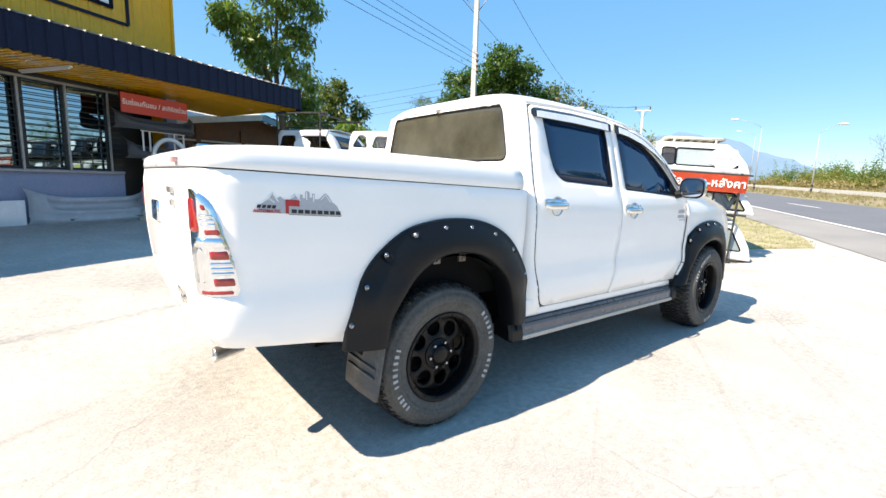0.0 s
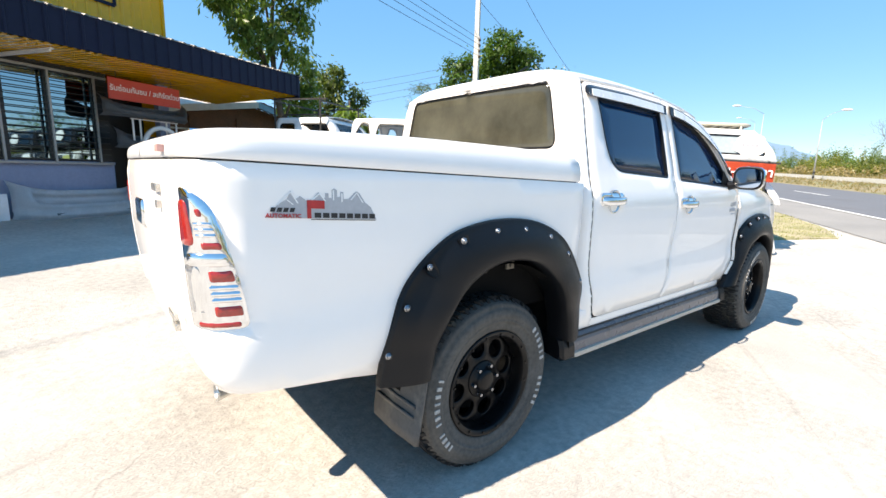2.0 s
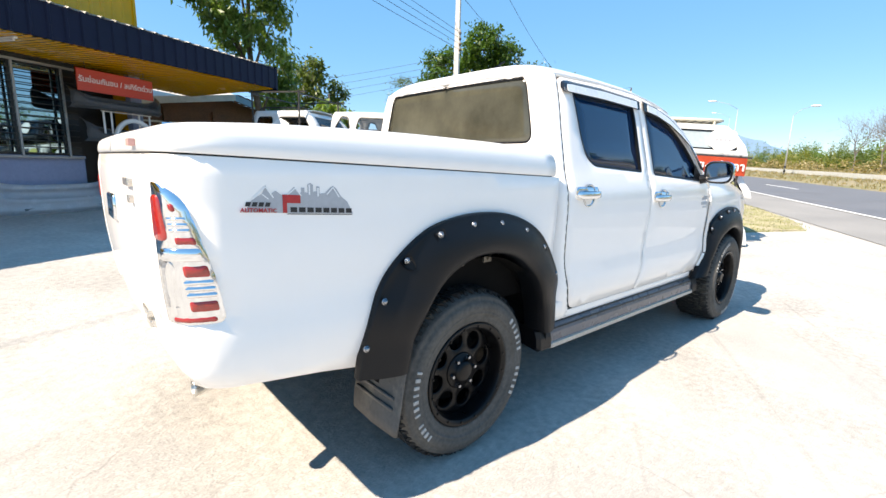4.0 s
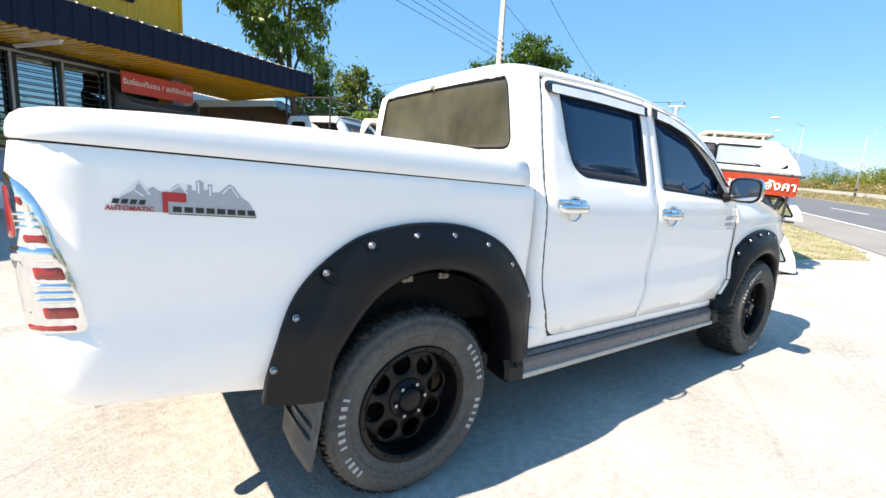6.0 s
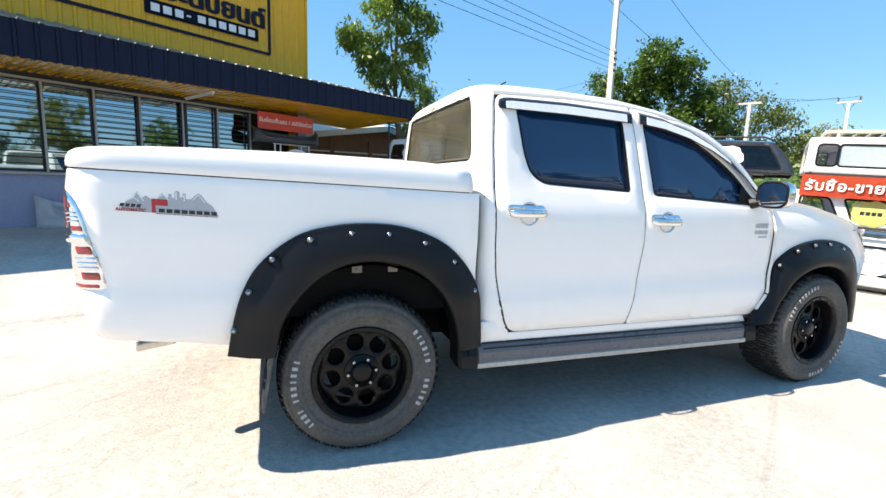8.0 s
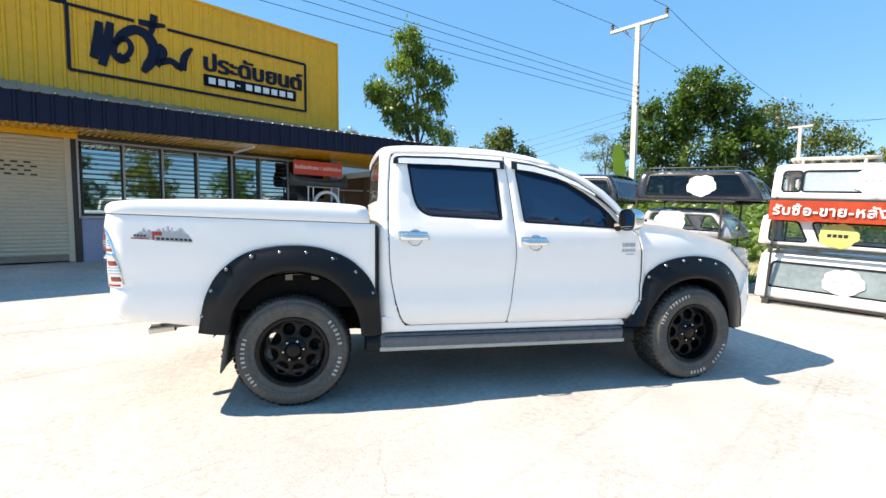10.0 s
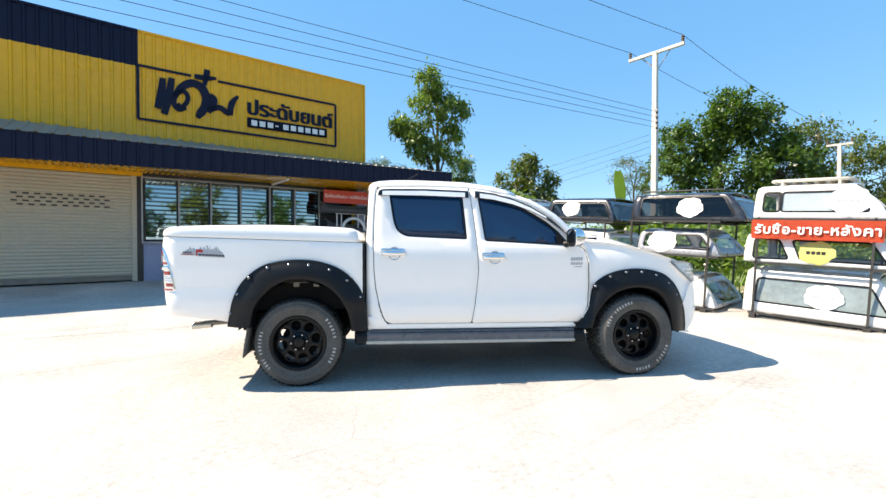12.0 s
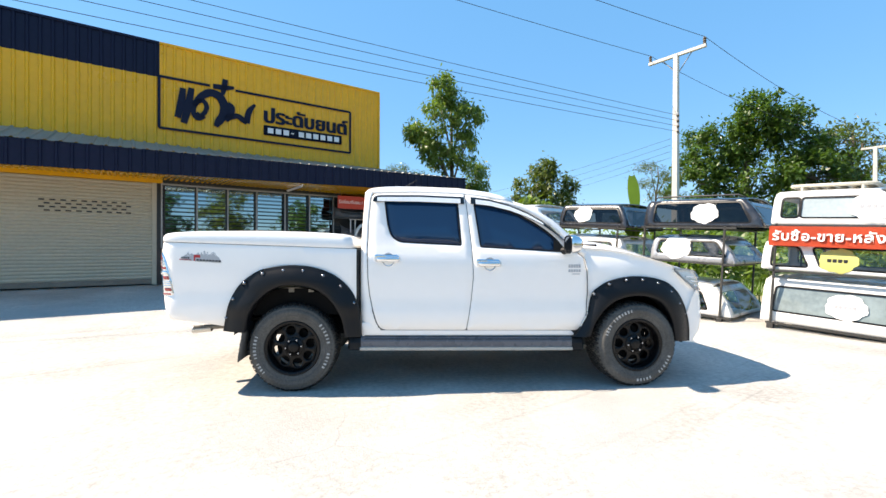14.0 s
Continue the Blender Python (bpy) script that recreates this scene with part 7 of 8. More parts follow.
tree((29.5, 22.8, gz(29.5, 22.8)), (29.9, 22.6, 9.0), [((29.9, 23.0, 8.4), (1.8, 2, 1.2)), ((31.2, 21.6, 7.0), (2.2, 2.2, 1.5)), ((28.6, 23.6, 6.4), (2.0, 2, 1.6)), ((32.4, 20.6, 5.4), (2.6, 2.4, 2.0)), ((29.8, 22.4, 4.2), (3.0, 2.6, 2.0)), ((33.8, 19.4, 4.0), (2.6, 2.4, 1.8))],
     per=50, clumps_per=36, size=0.27, clump_reach=0.5, trunk=0.28, slim=0.5, label="loose olive-green tree with thin outer twigs", material=M_LEAFOLIVE, seed=8)
tree((36.5, 19.5, gz(36.5, 19.5)), (36.5, 19.5, 5.5), [((36.5, 19.8, 5.0), (1.8, 2.0, 1.2)), ((38.4, 18.2, 4.2), (2.2, 2.2, 1.2)), ((35.0, 20.5, 4.4), (2.2, 2.2, 1.5)), ((40.0, 16.8, 3.4), (2.6, 2.4, 1.2)), ((37.0, 19.0, 3.0), (2.6, 2.4, 1.4))],
     per=44, clumps_per=32, size=0.3, clump_reach=0.5, trunk=0.25, label="rounded yellow-green tree along the roadside", material=M_LEAFYEL, seed=9)
tree((8.6, 19.8, gz(8.6, 19.8)), (8.6, 19.8, 5.6), [((8.5, 19.8, 5.5), (0.8, 0.9, 0.6)), ((7.9, 20.0, 4.6), (1.0, 0.9, 0.8)), ((9.3, 19.5, 4.5), (1.0, 0.9, 0.9)), ((8.6, 19.8, 3.7), (1.5, 1.2, 0.8)), ((7.4, 20.2, 3.5), (0.8, 0.8, 0.6)), ((9.9, 19.3, 3.4), (0.7, 0.8, 0.7))],
     per=44, clumps_per=24, size=0.21, clump_reach=0.26, trunk=0.10, slim=0.55, label="small bushy light-green tree", material=M_LEAFOLIVE, seed=11)
tree((5.65, 12.2, gz(5.65, 12.2)), (5.65, 12.2, 3.4), [((5.5, 12.2, 2.85), (0.4, 0.5, 0.3)), ((6.0, 12.1, 2.6), (0.4, 0.5, 0.3)), ((5.0, 12.3, 2.45), (0.45, 0.5, 0.3)), ((5.5, 12.2, 2.2), (0.7, 0.5, 0.3))],
     per=20, clumps_per=18, size=0.24, clump_reach=0.16, trunk=0.06, slim=0.5, label="low leafy shrub tree behind the yard", material=M_LEAF, seed=12)
for bx, by, bz, sd in ((0.9, 26.0, 6.7, 14), (16.2, 21.9, 6.3, 15)):
    tree((bx, by, gz(bx, by)), (bx, by, bz), [((bx - 0.5, by, bz - 0.2), (0.9, 0.8, 0.30)), ((bx + 0.7, by, bz - 0.7), (1.0, 0.8, 0.30)), ((bx - 0.9, by, bz - 1.2), (1.1, 0.8, 0.30)), ((bx + 0.4, by, bz - 1.8), (1.3, 0.8, 0.4))],
         per=30, clumps_per=18, size=0.22, clump_reach=0.22, trunk=0.10, slim=0.16, droop=-0.1, label="feathery thin-leaved tree in flat tiers", material=M_LEAFOLIVE, seed=sd)

# trees across the road, which the shop windows mirror
for k, (ts, td, th) in enumerate(((-34, 40, 7.0), (-26, 46, 8.5), (-18, 42, 6.5), (-11, 48, 8.0), (-3, 44, 6.8), (4, 47, 7.6), (12, 43, 6.2))):
    pt = WALL_AT + ALONG * ts + FRONT * td
    z0 = gz(pt.x, pt.y)
    tree((pt.x, pt.y, z0), (pt.x, pt.y, z0 + th * 0.9), [((pt.x, pt.y, z0 + th * 0.8), (2.2, 2.2, th * 0.2)), ((pt.x - 1.8, pt.y + 0.6, z0 + th * 0.55), (2.2, 2.2, th * 0.2)), ((pt.x + 1.8, pt.y - 0.6, z0 + th * 0.5), (2.2, 2.2, th * 0.2)), ((pt.x, pt.y, z0 + th * 0.28), (3.0, 2.6, th * 0.2))],
         per=20, clumps_per=22, size=0.5, clump_reach=0.5, trunk=0.2, slim=0.6, material=(M_LEAF, M_LEAFDARK, M_LEAFYEL)[k % 3], label="roadside tree across the road from the shop", seed=70 + k)

# banana plant behind the racks
bx, by = 5.70, 4.88
banana = thing("banana_plant", (bx, by, gz(bx, by)), "young banana plant with one tall upright leaf", "plant")
bm = bmesh.new()
tube(bm, [(bx, by, gz(bx, by)), (bx, by, 1.2), (bx - 0.02, by, 2.1)], [0.07, 0.06, 0.03], 8)
part("stem", bm, M_BANANA, banana, smooth=True)
for lx, ly, h0, h1, wid, bend in ((-0.06, 0.0, 2.0, 2.76, 0.115, -0.04), (0.2, 0.15, 1.5, 2.1, 0.13, 0.5), (-0.2, 0.1, 1.4, 2.0, 0.12, -0.5)):
    bm = bmesh.new()
    rows = []
    for k in range(11):
        t = k / 10
        w = wid * math.sin(math.pi * min(1, 0.08 + 0.86 * t)) ** 0.5
        c = Vector((bx + lx * t + bend * t * t * 0.6, by + ly * t, h0 + (h1 - h0) * (t - 0.25 * abs(bend) * t * t)))
        rows.append([c + Vector((-w * 0.86, w * 0.5, 0.03)), c + Vector((-w * 0.4, w * 0.23, 0.0)), c, c + Vector((w * 0.4, -w * 0.23, 0.0)), c + Vector((w * 0.86, -w * 0.5, 0.03))])
    loft(bm, rows, closed=False)
    part("leaf", bm, M_BANANA, banana, smooth=True)


# ---- roadside scrub beyond the road, and the far side ----
def far_place(s, d):
    p = WALL_AT + ALONG * s + FRONT * d
    return p.x, p.y


def scrub(name, spots, per, size, material, label, category, seed, reach=0.5):
    ob = thing(name, (*spots[0][0], gz(*spots[0][0])), label, category, kind="stuff")
    cl = []
    r = np.random.default_rng(seed)
    for (x, y), (w, h) in spots:
        for k in range(14):
            cl.append(((x + r.normal(0, w * 0.5), y + r.normal(0, w * 0.5), gz(x, y) + abs(r.normal(0.45, 0.3)) * h), (reach * w * 0.35, reach * w * 0.35, reach * h * 0.35)))
    leaves("foliage", ob, cl, per, 0.8, size, material, 0.6, 0.1, seed)
    return ob


r0, gr0 = np.random.default_rng(21), np.random.default_rng(22)
line = lambda n_, s0, s1, d0, d1, w, h: [(far_place(r0.uniform(s0, s1), r0.uniform(d0, d1)), (w * r0.uniform(0.7, 1.4), h * r0.uniform(0.5, 1.3))) for _ in range(n_)]
scrub("roadside_bushes", line(110, 24, 130, 44, 56, 1.8, 2.6), 34, 0.30, M_LEAFYEL, "yellow-green roadside bushes beyond the road", "bushes", 31)
scrub("roadside_bushes", line(110, 20, 150, 48, 66, 2.2, 4.4), 34, 0.34, M_LEAF, "green roadside bushes beyond the road", "bushes", 36)
scrub("roadside_bushes", line(40, 24, 120, 44, 58, 1.8, 3.2), 34, 0.30, M_LEAFOLIVE, "olive-brown roadside bushes beyond the road", "bushes", 37)
scrub("dry_scrub", line(60, 10, 120, 33, 46, 1.8, 1.1), 16, 0.34, M_DRYGRASS, "straw-coloured dry scrub beyond the road", "scrub", 32)
scrub("far_woods", line(60, 80, 260, 70, 130, 6.0, 5.6), 16, 1.1, M_LEAFDARK, "dark green woods far beyond the road", "woods", 33)
scrub("far_bushes", line(40, -20, 60, 46, 70, 3.0, 2.2), 12, 0.6, M_LEAFOLIVE, "olive bushes along the far field edge", "bushes", 34)
scrub("back_hedge", [(p, (1.5, 1.5)) for p in ((gr0.uniform(9, 26), gr0.uniform(4.5, 20)) for _ in range(160)) if behind(*p) > 5.5 and p[1] > 0.46 * p[0] and p[1] < 0.46 * p[0] + 8], 22, 0.22, M_LEAF, "green bushes in the field behind the canopy racks", "bushes", 39)
scrub("back_hedge", [(p, (1.0, 0.75)) for p in ((gr0.uniform(4.5, 14), gr0.uniform(3.5, 15)) for _ in range(90)) if 2.6 < behind(*p) < 7 and p[1] > 0.62 * p[0] + 0.4], 16, 0.16, M_WEED, "leafy green undergrowth behind the canopy racks", "bushes", 38)
scrub("back_hedge", line(46, -6, 60, -22, -10, 3.2, 2.4), 14, 0.5, M_LEAF, "green undergrowth behind the racks and yard", "bushes", 35)


def grass(name, spots, size, material, label, seed):
    ob = thing(name, (*spots[0], gz(*spots[0])), label, "grass", kind="stuff")
    r = np.random.default_rng(seed)
    verts, faces = [], []
    for x, y in spots:
        for k in range(6):
            a, h = r.uniform(0, math.tau), size * r.uniform(0.5, 1.3)
            px, py = x + r.normal(0, 0.05), y + r.normal(0, 0.05)
            z = height(px, py) - 0.01
            n0 = len(verts)
            w = 0.008 + size * 0.04
            verts += [(px - w * math.sin(a), py + w * math.cos(a), z), (px + w * math.sin(a), py - w * math.cos(a), z), (px + math.cos(a) * h * 0.6, py + math.sin(a) * h * 0.6, z + h)]
            faces.append((n0, n0 + 1, n0 + 2))
    me = bpy.data.meshes.new("blades")
    me.from_pydata(verts, [], faces)
    me.materials.append(material)
    bl = new("blades", me)
    bl.parent = ob
    bl.matrix_parent_inverse = ob.matrix_basis.inverted()
    return ob


gr = np.random.default_rng(5)
GRASS = [p for p in ((gr.uniform(7.4, 20), gr.uniform(0.5, 8)) for _ in range(12000)) if inside(p[0], p[1], PATCH)]
grass("grass_patch", GRASS, 0.055, M_GRASS, "patch of short dry green grass between lot and road", 41)
VERGE = [far_place(gr.uniform(0, 90), gr.uniform(LOT_EDGE + 7.9, LOT_EDGE + 30)) for _ in range(9000)]
grass("dry_verge", VERGE, 0.16, M_DRYGRASS, "dry straw-coloured grass verge beyond the road", 42)
BACK = [(x, y) for x, y in ((gr.uniform(3.0, 16), gr.uniform(2.6, 18)) for _ in range(9000)) if 1.6 < behind(x, y) < 8 and (x < 7.6 or y > 0.62 * x - 0.2)]
grass("yard_weeds", BACK, 0.30, M_WEED, "green weeds and low growth behind the canopy racks", 44)
YARD = [far_place(gr.uniform(1.0, 14), gr.uniform(-9, 3.0)) for _ in range(4000)]
grass("yard_weeds", [p for p in YARD if from_wall(*p) < 2.0], 0.22, M_LEAF, "green weeds growing behind the racks", 43)

# bare trees
for x, y, h, sd in ((68.2, 6.8, 7.2, 1), (68.2, 4.6, 8.6, 2), (68.6, 2.2, 8.4, 3), (70.5, 3.4, 7.8, 4), (70.5, -0.6, 8.0, 6), (69.0, 0.8, 7.4, 7), (66.0, 20.5, 4.2, 8)):
    bare = thing("bare_tree", (x, y, gz(x, y)), "leafless grey tree with fine twigs beyond the road", "tree", "bare trees by the road")
    bm = bmesh.new()
    r = np.random.default_rng(60 + sd)

    def grow(p, v, length, rad, depth_):
        q = p + v * length
        tube(bm, [p, p.lerp(q, 0.5) + Vector(r.normal(0, 0.04 * length, 3)), q], [rad, rad * 0.8, rad * 0.6], 4)
        if depth_:
            for _ in range(4 if depth_ > 2 else 3):
                w = (v + Vector(r.normal(0, 0.46, 3)) + Vector((0, 0, 0.14))).normalized()
                grow(q, w, length * r.uniform(0.6, 0.85), rad * 0.55, depth_ - 1)

    grow(Vector((x, y, gz(x, y))), Vector((0, 0, 1)), h * 0.26, 0.10, 5)
    part("crown", bm, M_TWIG, bare)

# low barrier on the far verge
M_RAIL = mat("pale_barrier", (0.55, 0.54, 0.50), 0.7)
barrier = thing("road_barrier", (*far_place(20, LOT_EDGE + 14.4), gz(*far_place(20, LOT_EDGE + 14.4))), "low pale kerb wall along the far carriageway", "barrier", kind="structure")
bm = bmesh.new()
rows = []
for s in np.linspace(-40, 160, 60):
    row = []
    for dd, zz in ((0, 0), (0, 0.35), (0.25, 0.35), (0.25, 0)):
        x, y = far_place(s, LOT_EDGE + 14.4 + dd)
        row.append((x, y, height(x, y) + zz))
    rows.append(row)
loft(bm, rows)
part("kerb_wall", bm, M_RAIL, barrier)

# street lamps
M_LAMPPOST = mat("galvanised_lamp_post", (0.42, 0.43, 0.44), 0.5, metal=0.2)
M_BAND = mat("black_post_band", (0.03, 0.03, 0.03), 0.7)


def street_lamp(x, y, h, reach):
    z = gz(x, y)
    ob = thing("street_lamp", (x, y, z), "tall grey street lamp with a curved arm and striped foot", "street lamp", "street lamps by the road")
    bm = bmesh.new()
    rod(bm, (x, y, z), (x, y, z + h), 0.075, 0.028, seg=10)
    post = part("post", bm, M_LAMPPOST, ob, smooth=True)
    for k in range(2):
        bm = bmesh.new()
        rod(bm, (x, y, z + 0.2 + 0.4 * k), (x, y, z + 0.4 + 0.4 * k), 0.092, seg=10)
        part("band", bm, M_BAND, post)
    a = -FRONT * reach
    bm = bmesh.new()
    tube(bm, [(x, y, z + h), (x + a.x * 0.4, y + a.y * 0.4, z + h + 0.55), (x + a.x, y + a.y, z + h + 0.85)], 0.018, 6)
    part("arm", bm, M_LAMPPOST, ob, smooth=True)
    bm = bmesh.new()
    c = Vector((x + a.x * 1.12, y + a.y * 1.12, z + h + 0.86))
    loft(bm, [[c + Vector((-ALONG.x * w * math.cos(t) + FRONT.x * l_, -ALONG.y * w * math.cos(t) + FRONT.y * l_, 0.09 * math.sin(t) * (w / 0.16))) for t in np.linspace(0, math.tau, 11)[:-1]] for l_, w in ((0.42, 0.05), (0.25, 0.14), (-0.2, 0.16), (-0.42, 0.06))])
    part("lamp_head", bm, M_SIGNWHITE, ob, smooth=True)


for x, y, h, rc in ((53.8, 15.0, 6.5, 2.2), (51.4, 9.67, 5.4, -1.5), (29.4, -0.6, 6.6, 2.2), (96.0, 28.6, 9.0, 2.4)):
    street_lamp(x, y, h, rc)
# far hills, the haze of distance put into their blue base colour
M_HILL = mat("haze_tinted_hills", (0.19, 0.31, 0.46), 1.0, dark=0.9, light=1.05, scale=0.004, fine=0.02, spec=0.0)
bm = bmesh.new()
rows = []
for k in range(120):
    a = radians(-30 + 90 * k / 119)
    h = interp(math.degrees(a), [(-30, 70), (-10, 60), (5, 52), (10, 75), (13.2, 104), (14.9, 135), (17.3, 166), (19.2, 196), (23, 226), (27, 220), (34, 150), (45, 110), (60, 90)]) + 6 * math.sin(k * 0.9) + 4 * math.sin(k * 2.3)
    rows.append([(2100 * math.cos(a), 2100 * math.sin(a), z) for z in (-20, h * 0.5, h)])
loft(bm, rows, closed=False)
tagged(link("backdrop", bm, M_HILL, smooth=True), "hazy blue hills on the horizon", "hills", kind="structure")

# ---- power poles and lines ----
POLE = Vector((11.63, 12.87))


def power_pole(x, y, top, arm=1.12, racks=True):
    z = gz(x, y)
    ob = thing("power_pole", (x, y, z), "square concrete power pole with a white crossarm", "power pole", "power poles")
    bm = bmesh.new()
    q = pose(x, y, 0, 0, 0, WALL_TURN)
    loft(bm, [[q @ Vector((sx * w, sy * w, zz)) for sx, sy in ((-1, -1), (1, -1), (1, 1), (-1, 1))] for w, zz in ((0.115, z), (0.08, top))])
    shaft_ = part("shaft", bm, M_CONCPOLE, ob)
    bm = bmesh.new()
    box(bm, -0.06, 0.06, -arm, arm, top - 0.10, top + 0.02, q, bevel=0.008)
    arm_ = part("crossarm", bm, M_CONCPOLE, ob)
    for s in (-1, 1):
        bm = bmesh.new()
        for k in range(3):
            rod(bm, q @ Vector((0, s * (arm - 0.06), top + 0.03 + 0.09 * k)), q @ Vector((0, s * (arm - 0.06), top + 0.10 + 0.09 * k)), 0.065, 0.045, seg=10)
        part("insulator", bm, M_BARK, arm_, smooth=True)
        bm = bmesh.new()
        rod(bm, q @ Vector((0.11, 0.0, top - 0.75)), q @ Vector((0.07, s * 0.5 * arm, top - 0.08)), 0.018)
        part("brace", bm, M_GREYSTEEL, arm_)
    if racks:
        for k in range(4):
            bm = bmesh.new()
            zz = 6.45 - 0.21 * k
            rod(bm, q @ Vector((-0.16, -0.16, zz - 0.03)), q @ Vector((-0.16, -0.16, zz + 0.05)), 0.05, seg=8)
            part("spool_insulator", bm, M_BARK, shaft_, smooth=True)
        bm = bmesh.new()
        box(bm, -0.16, -0.10, -0.17, -0.11, 5.7, 6.6, q)
        part("bracket", bm, M_GREYSTEEL, shaft_)
    return q


def cable(a, b, sag, rad=0.012):
    a, b = Vector(a), Vector(b)
    ob = thing("power_cable", tuple(a), "thin dark overhead power cable", "cable", "overhead cables")
    bm = bmesh.new()
    tube(bm, [a.lerp(b, k / 16) - Vector((0, 0, sag * 4 * (k / 16) * (1 - k / 16))) for k in range(17)], rad, 5)
    part("wire", bm, M_CABLE, ob, smooth=True)


TOP = 8.95
q1 = power_pole(POLE.x, POLE.y, TOP)
q2 = power_pole(27.2, 18.9, 7.0, arm=0.6, racks=False)
q3 = power_pole(34.2, 17.5, 7.5, arm=0.6, racks=False)
P0 = POLE - Vector((math.cos(radians(20.6)), math.sin(radians(20.6)))) * 36
q0 = power_pole(P0.x, P0.y, TOP + 1.5)
for s in (-1, 1):
    e = lambda q, t_, w=1.06: q @ Vector((0, s * w, t_ + 0.30))
    cable(e(q1, TOP), e(q0, TOP + 1.5), 0.3, 0.010)
    cable(e(q1, TOP), e(q2, 7.0, 0.54), 0.45, 0.010)
    cable(e(q2, 7.0, 0.54), e(q3, 7.5, 0.54), 0.2, 0.010)
for k in range(4):
    zz = 6.45 - 0.21 * k
    cable(q1 @ Vector((-0.2, -0.2, zz)), q0 @ Vector((-0.2, -0.2, zz + 1.5 - 0.15 * k)), 0.2, 0.008)
    cable(q1 @ Vector((-0.2, 0.1, 5.6 - 0.25 * k)), q1 @ Vector((4 + k, 26, 5.2 - 0.3 * k)), 0.5, 0.006)

# ---- yard behind the racks: open shed ----
M_SHEDROOF = mat("painted_sheet_roof", (0.62, 0.60, 0.55), 0.6, dark=0.85, light=1.06, stain=(0.35, 0.25, 0.18), stain_at=0.64)
M_SHEDBLUE = mat("blue_white_roof_edge", (0.22, 0.42, 0.55), 0.6)
M_SHEDWOOD = mat("brown_boards", (0.20, 0.085, 0.045), 0.75, dark=0.7, light=1.2, scale=3, fine=30)
M_SHEDRED = mat("rust_red_sheet", (0.22, 0.05, 0.035), 0.7, dark=0.7, light=1.2)
shed = thing("shed", (2.0, 12.6, height(2.0, 12.6)), "low brown wooden shed with a pale sheet roof", "shed")
S = pose(2.45, 12.1, 0, 0, 0, 12)
bm = bmesh.new()
loft(bm, [[S @ Vector((x, y, z + 0.26 * y)) for x, z in ((-2.4, 0.3), (1.6, 0.3), (1.6, 2.50), (0.1, 2.89), (-2.4, 2.51))] for y in (0.0, 3.0)])
part("wall", bm, M_SHEDWOOD, shed)
for x0, z0, x1, z1, mm in ((-2.8, 2.48, 0.1, 2.92, M_SHEDROOF), (0.1, 2.92, 1.9, 2.45, M_SHEDBLUE)):
    bm = bmesh.new()
    loft(bm, [[S @ Vector((x, y, z + d)) for y, d in ((-0.35, 0), (3.2, 0.95), (3.2, 1.01), (-0.35, 0.06))] for x, z in ((x0, z0), (x1, z1))])
    part("roof_slope", bm, mm, shed)
for x0, z0, x1, z1, mm in ((-2.85, 2.44, 0.1, 2.90, M_SHEDROOF), (0.1, 2.90, 1.95, 2.41, M_SHEDBLUE)):
    bm = bmesh.new()
    loft(bm, [[S @ Vector((x, y, z + d)) for y, d in ((-0.42, -0.08), (-0.36, -0.08), (-0.36, 0.07), (-0.42, 0.07))] for x, z in ((x0, z0), (x1, z1))])
    part("gable_board", bm, mm, shed)
bm = bmesh.new()
loft(bm, [[S @ Vector((x, y, z)) for y in (-0.34, 0.5)] for x, z in [(0.2 + 0.1 * k, 2.99 - 0.26 * 0.1 * k + (0.02 if k % 2 else 0.0)) for k in range(16)]], closed=False)
part("roof_sheet", bm, M_SHEDRED, shed)
for x in (-1.5, -0.3, 0.9):
    bm = bmesh.new()
    box(bm, x - 0.06, x + 0.06, -0.06, 0.0, 0.3, 2.5, S)
    part("post", bm, M_SHEDWOOD, shed)
bm = bmesh.new()
box(bm, -2.4, 1.5, -0.05, -0.005, 2.12, 2.16, S)
part("rail", bm, M_SHEDROOF, shed)

# ---- things along the shop front ----
M_BUMPER = mat("primer_white_plastic", (0.80, 0.81, 0.82), 0.25, dark=0.92, light=1.02, coat=0.8)
M_BUMPERGREY = mat("dark_grey_plastic", (0.16, 0.16, 0.165), 0.42, dark=0.85)


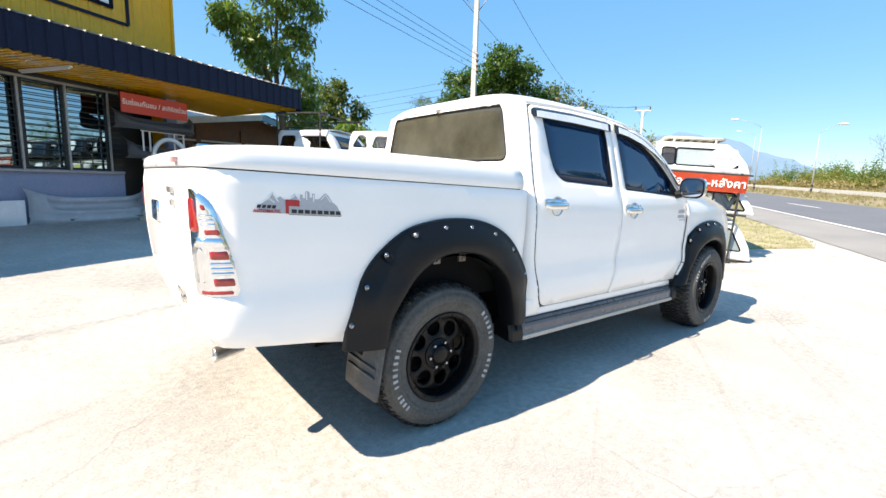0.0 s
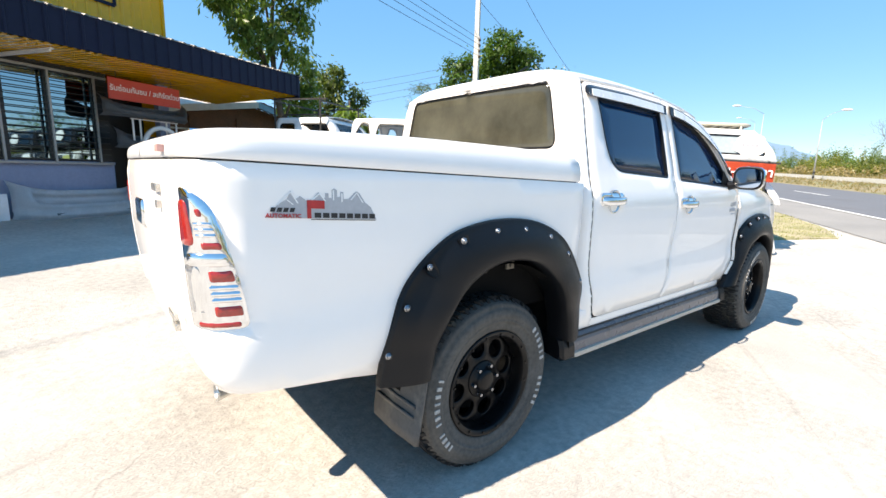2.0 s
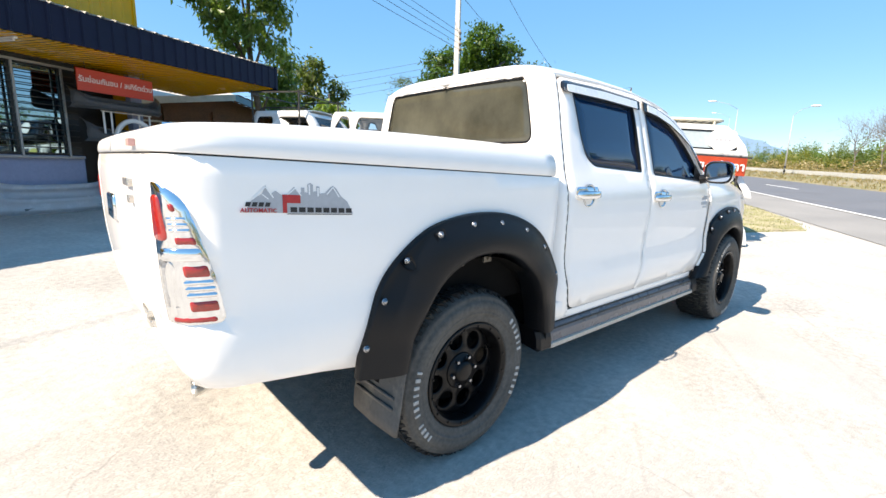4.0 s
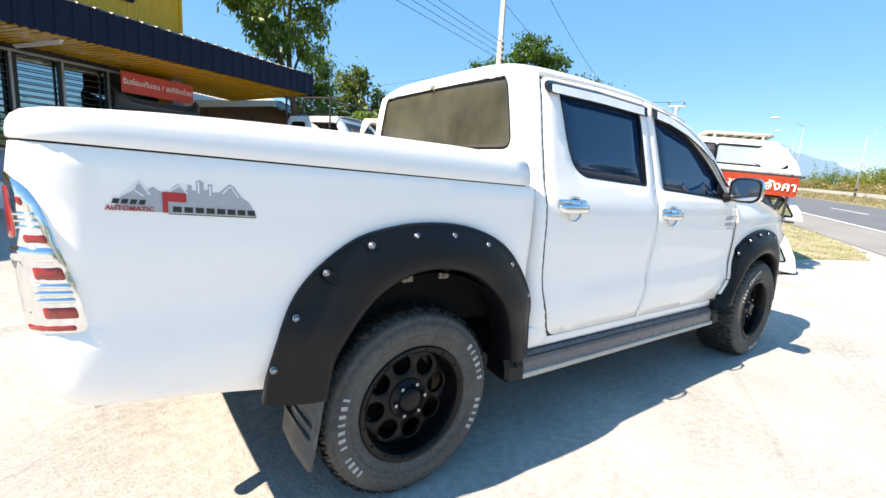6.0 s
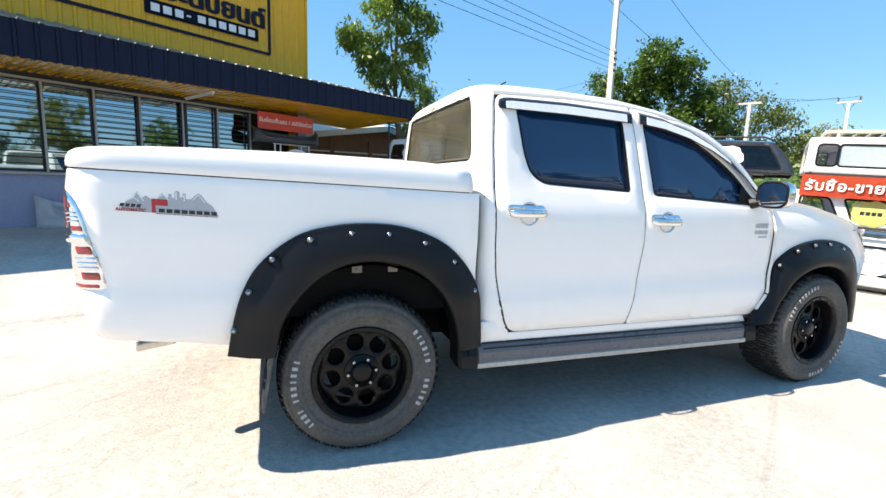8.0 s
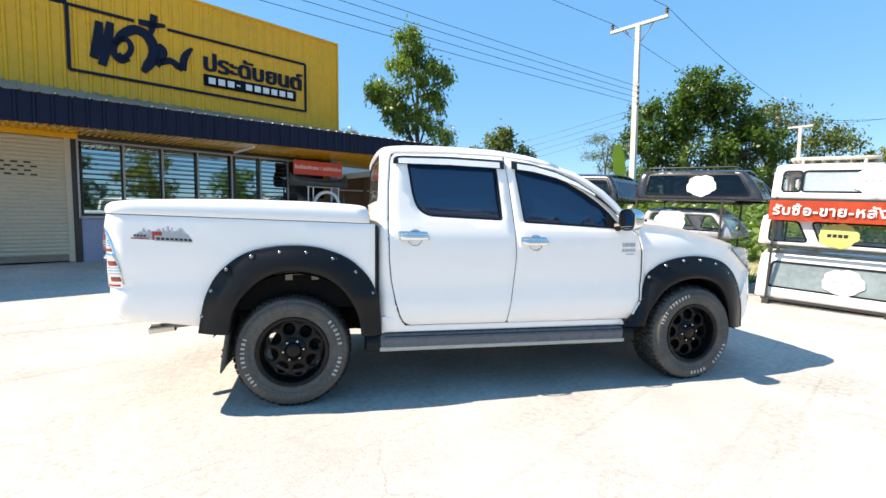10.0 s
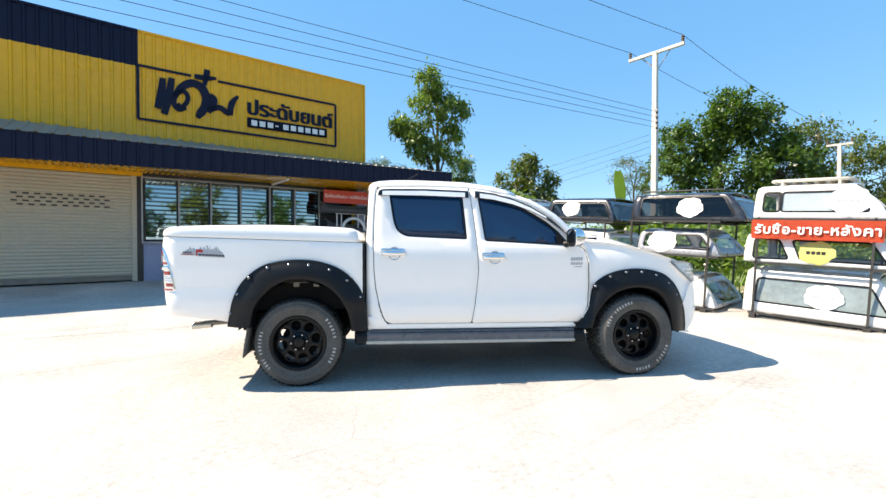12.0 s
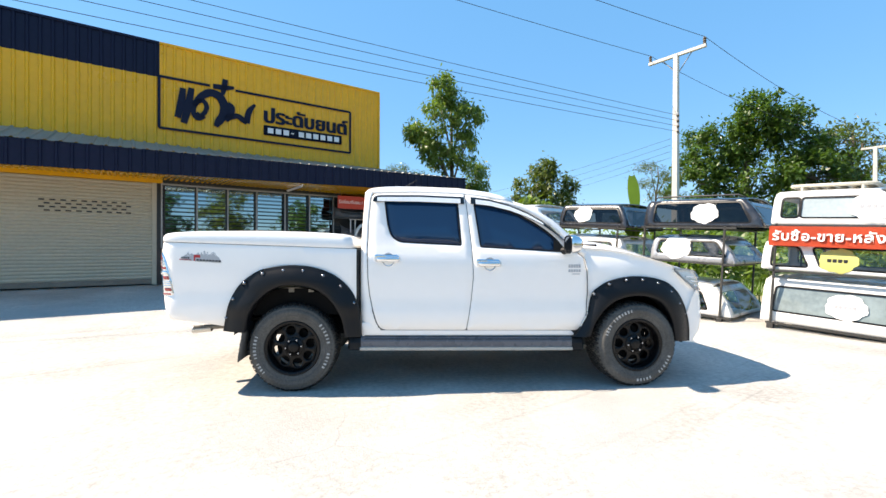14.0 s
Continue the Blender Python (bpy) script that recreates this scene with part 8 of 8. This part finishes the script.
def bumper(name, x0, x1, d, z0, h, material, label, bow=0.35, lip=True):
    """A car bumper skin: a long bowed shell with wrapped ends, a ledge and a lower valance."""
    ob = thing(name, tuple(B @ Vector(((x0 + x1) / 2, -d, z0))), label, "car bumper", turn=WALL_TURN)
    bm = bmesh.new()
    rows = []
    n_ = 29
    for k in range(n_):
        t = k / (n_ - 1)
        v = 2 * t - 1
        x = (x0 + x1) / 2 + (x1 - x0) / 2 * math.copysign(abs(v) ** 0.85, v)
        y = -d - bow * (1 - abs(v) ** 3.2)
        up_ = 0.16 * abs(v) ** 4
        prof = [(0.03, 0.0), (-0.02, 0.06), (-0.06, 0.14), (-0.065, 0.20), (-0.045, 0.24), (-0.05, 0.42), (-0.06, 0.50), (-0.02, 0.54), (0.10, 0.60), (0.14, 0.78), (0.10, 0.80), (0.12, 1.0)] if abs(v) < 0.72 else [(0.03, 0.0), (-0.02, 0.06), (-0.06, 0.14), (-0.065, 0.20), (-0.045, 0.24), (-0.05, 0.42), (-0.06, 0.56), (-0.045, 0.72), (-0.01, 0.84), (0.03, 0.92), (0.05, 0.97), (0.08, 1.0)]
        rows.append([(x, y + a, z0 + b * h + up_ * b) for a, b in prof])
    loft(bm, rows, closed=False)
    bmesh.ops.solidify(bm, geom=bm.faces[:], thickness=0.006)
    part("skin", at_shop(bm), material, ob, smooth=True)
    if lip:
        for xx in (x0 + (x1 - x0) * 0.25, x0 + (x1 - x0) * 0.78):
            bm = bmesh.new()
            box(bm, xx - 0.09, xx + 0.09, -d - bow * 0.93 - 0.05, -d - bow * 0.93 - 0.02, z0 + h * 0.17, z0 + h * 0.24)
            part("reflector", at_shop(bm), M_BUMPERGREY, ob)
    return ob


zf = height(*(B @ Vector((-1.8, -0.4, 0))).xy)
bumper("rear_bumper", -2.75, -0.85, 0.10, zf, 0.44, M_BUMPER, "unpainted white car bumper lying by the shop wall")
bumper("rear_bumper", -4.9, -3.15, 0.12, zf - 0.01, 0.40, M_BUMPER, "second white car bumper leaning by the shop wall")
board = thing("white_board", tuple(B @ Vector((-2.95, -0.1, zf))), "plain white board leaning against the shop wall", "board", turn=WALL_TURN)
bm = bmesh.new()
box(bm, -3.12, -2.78, -0.14, -0.12, zf, zf + 0.40, bevel=0.004)
part("sheet", at_shop(bm), M_BUMPER, board)
stand = thing("bumper_stand", tuple(B @ Vector((-0.8, -0.45, zf))), "white tube stand holding spare bumpers and trim", "stand", turn=WALL_TURN)
for x in (-1.05, -0.92, -0.42, -0.22):
    bm = bmesh.new()
    rod(bm, (x - 0.05, -0.5, zf), (x, -0.42, 2.02), 0.016)
    part("leg", at_shop(bm), M_SIGNWHITE, stand)
for z in (0.9, 1.5, 2.02):
    bm = bmesh.new()
    rod(bm, (-1.1, -0.44, z), (-0.2, -0.44, z), 0.010)
    part("shelf_bar", at_shop(bm), M_SIGNWHITE, stand)
bumper("spare_bumper", -1.52, 0.05, 0.35, 2.03, 0.20, M_BUMPERGREY, "dark grey spare bumper on top of the stand", 0.22, False)
bumper("spare_bumper", -1.3, 0.0, 0.30, 1.52, 0.22, M_BUMPERGREY, "dark grey spare bumper on the stand", 0.20, False)
arch_ob = thing("wheel_arch_trim", tuple(B @ Vector((-0.6, -0.5, 1.5))), "pale curved wheel-arch trim hung on the stand", "car trim", turn=WALL_TURN)
bm = bmesh.new()
rows = []
for k in range(17):
    a = math.pi * k / 16
    rows.append([(-0.62 + r_ * math.cos(a), -0.56 + y_, 1.56 + r_ * math.sin(a)) for r_, y_ in ((0.30, 0.0), (0.37, -0.02), (0.38, 0.03), (0.31, 0.05))])
loft(bm, rows)
part("trim", at_shop(bm), M_WHITEFIBRE, arch_ob, smooth=True)
heap = thing("fibre_panel", tuple(B @ Vector((-0.9, -0.35, zf))), "cream fibreglass panel leaning under the stand", "car panel", turn=WALL_TURN)
bm = bmesh.new()
loft(bm, [[(-1.25 + 0.3 * t, -0.45 - 0.1 * t, zf + 0.75 * t), (-0.5, -0.42 - 0.05 * t, zf + 0.75 * t + 0.1 * t), (-0.5, -0.40, zf + 0.8 * t), (-1.25 + 0.3 * t, -0.43 - 0.08 * t, zf + 0.75 * t)] for t in np.linspace(0, 1, 6)])
part("sheet", at_shop(bm), mat("cream_fibreglass", (0.5, 0.48, 0.36), 0.6), heap)
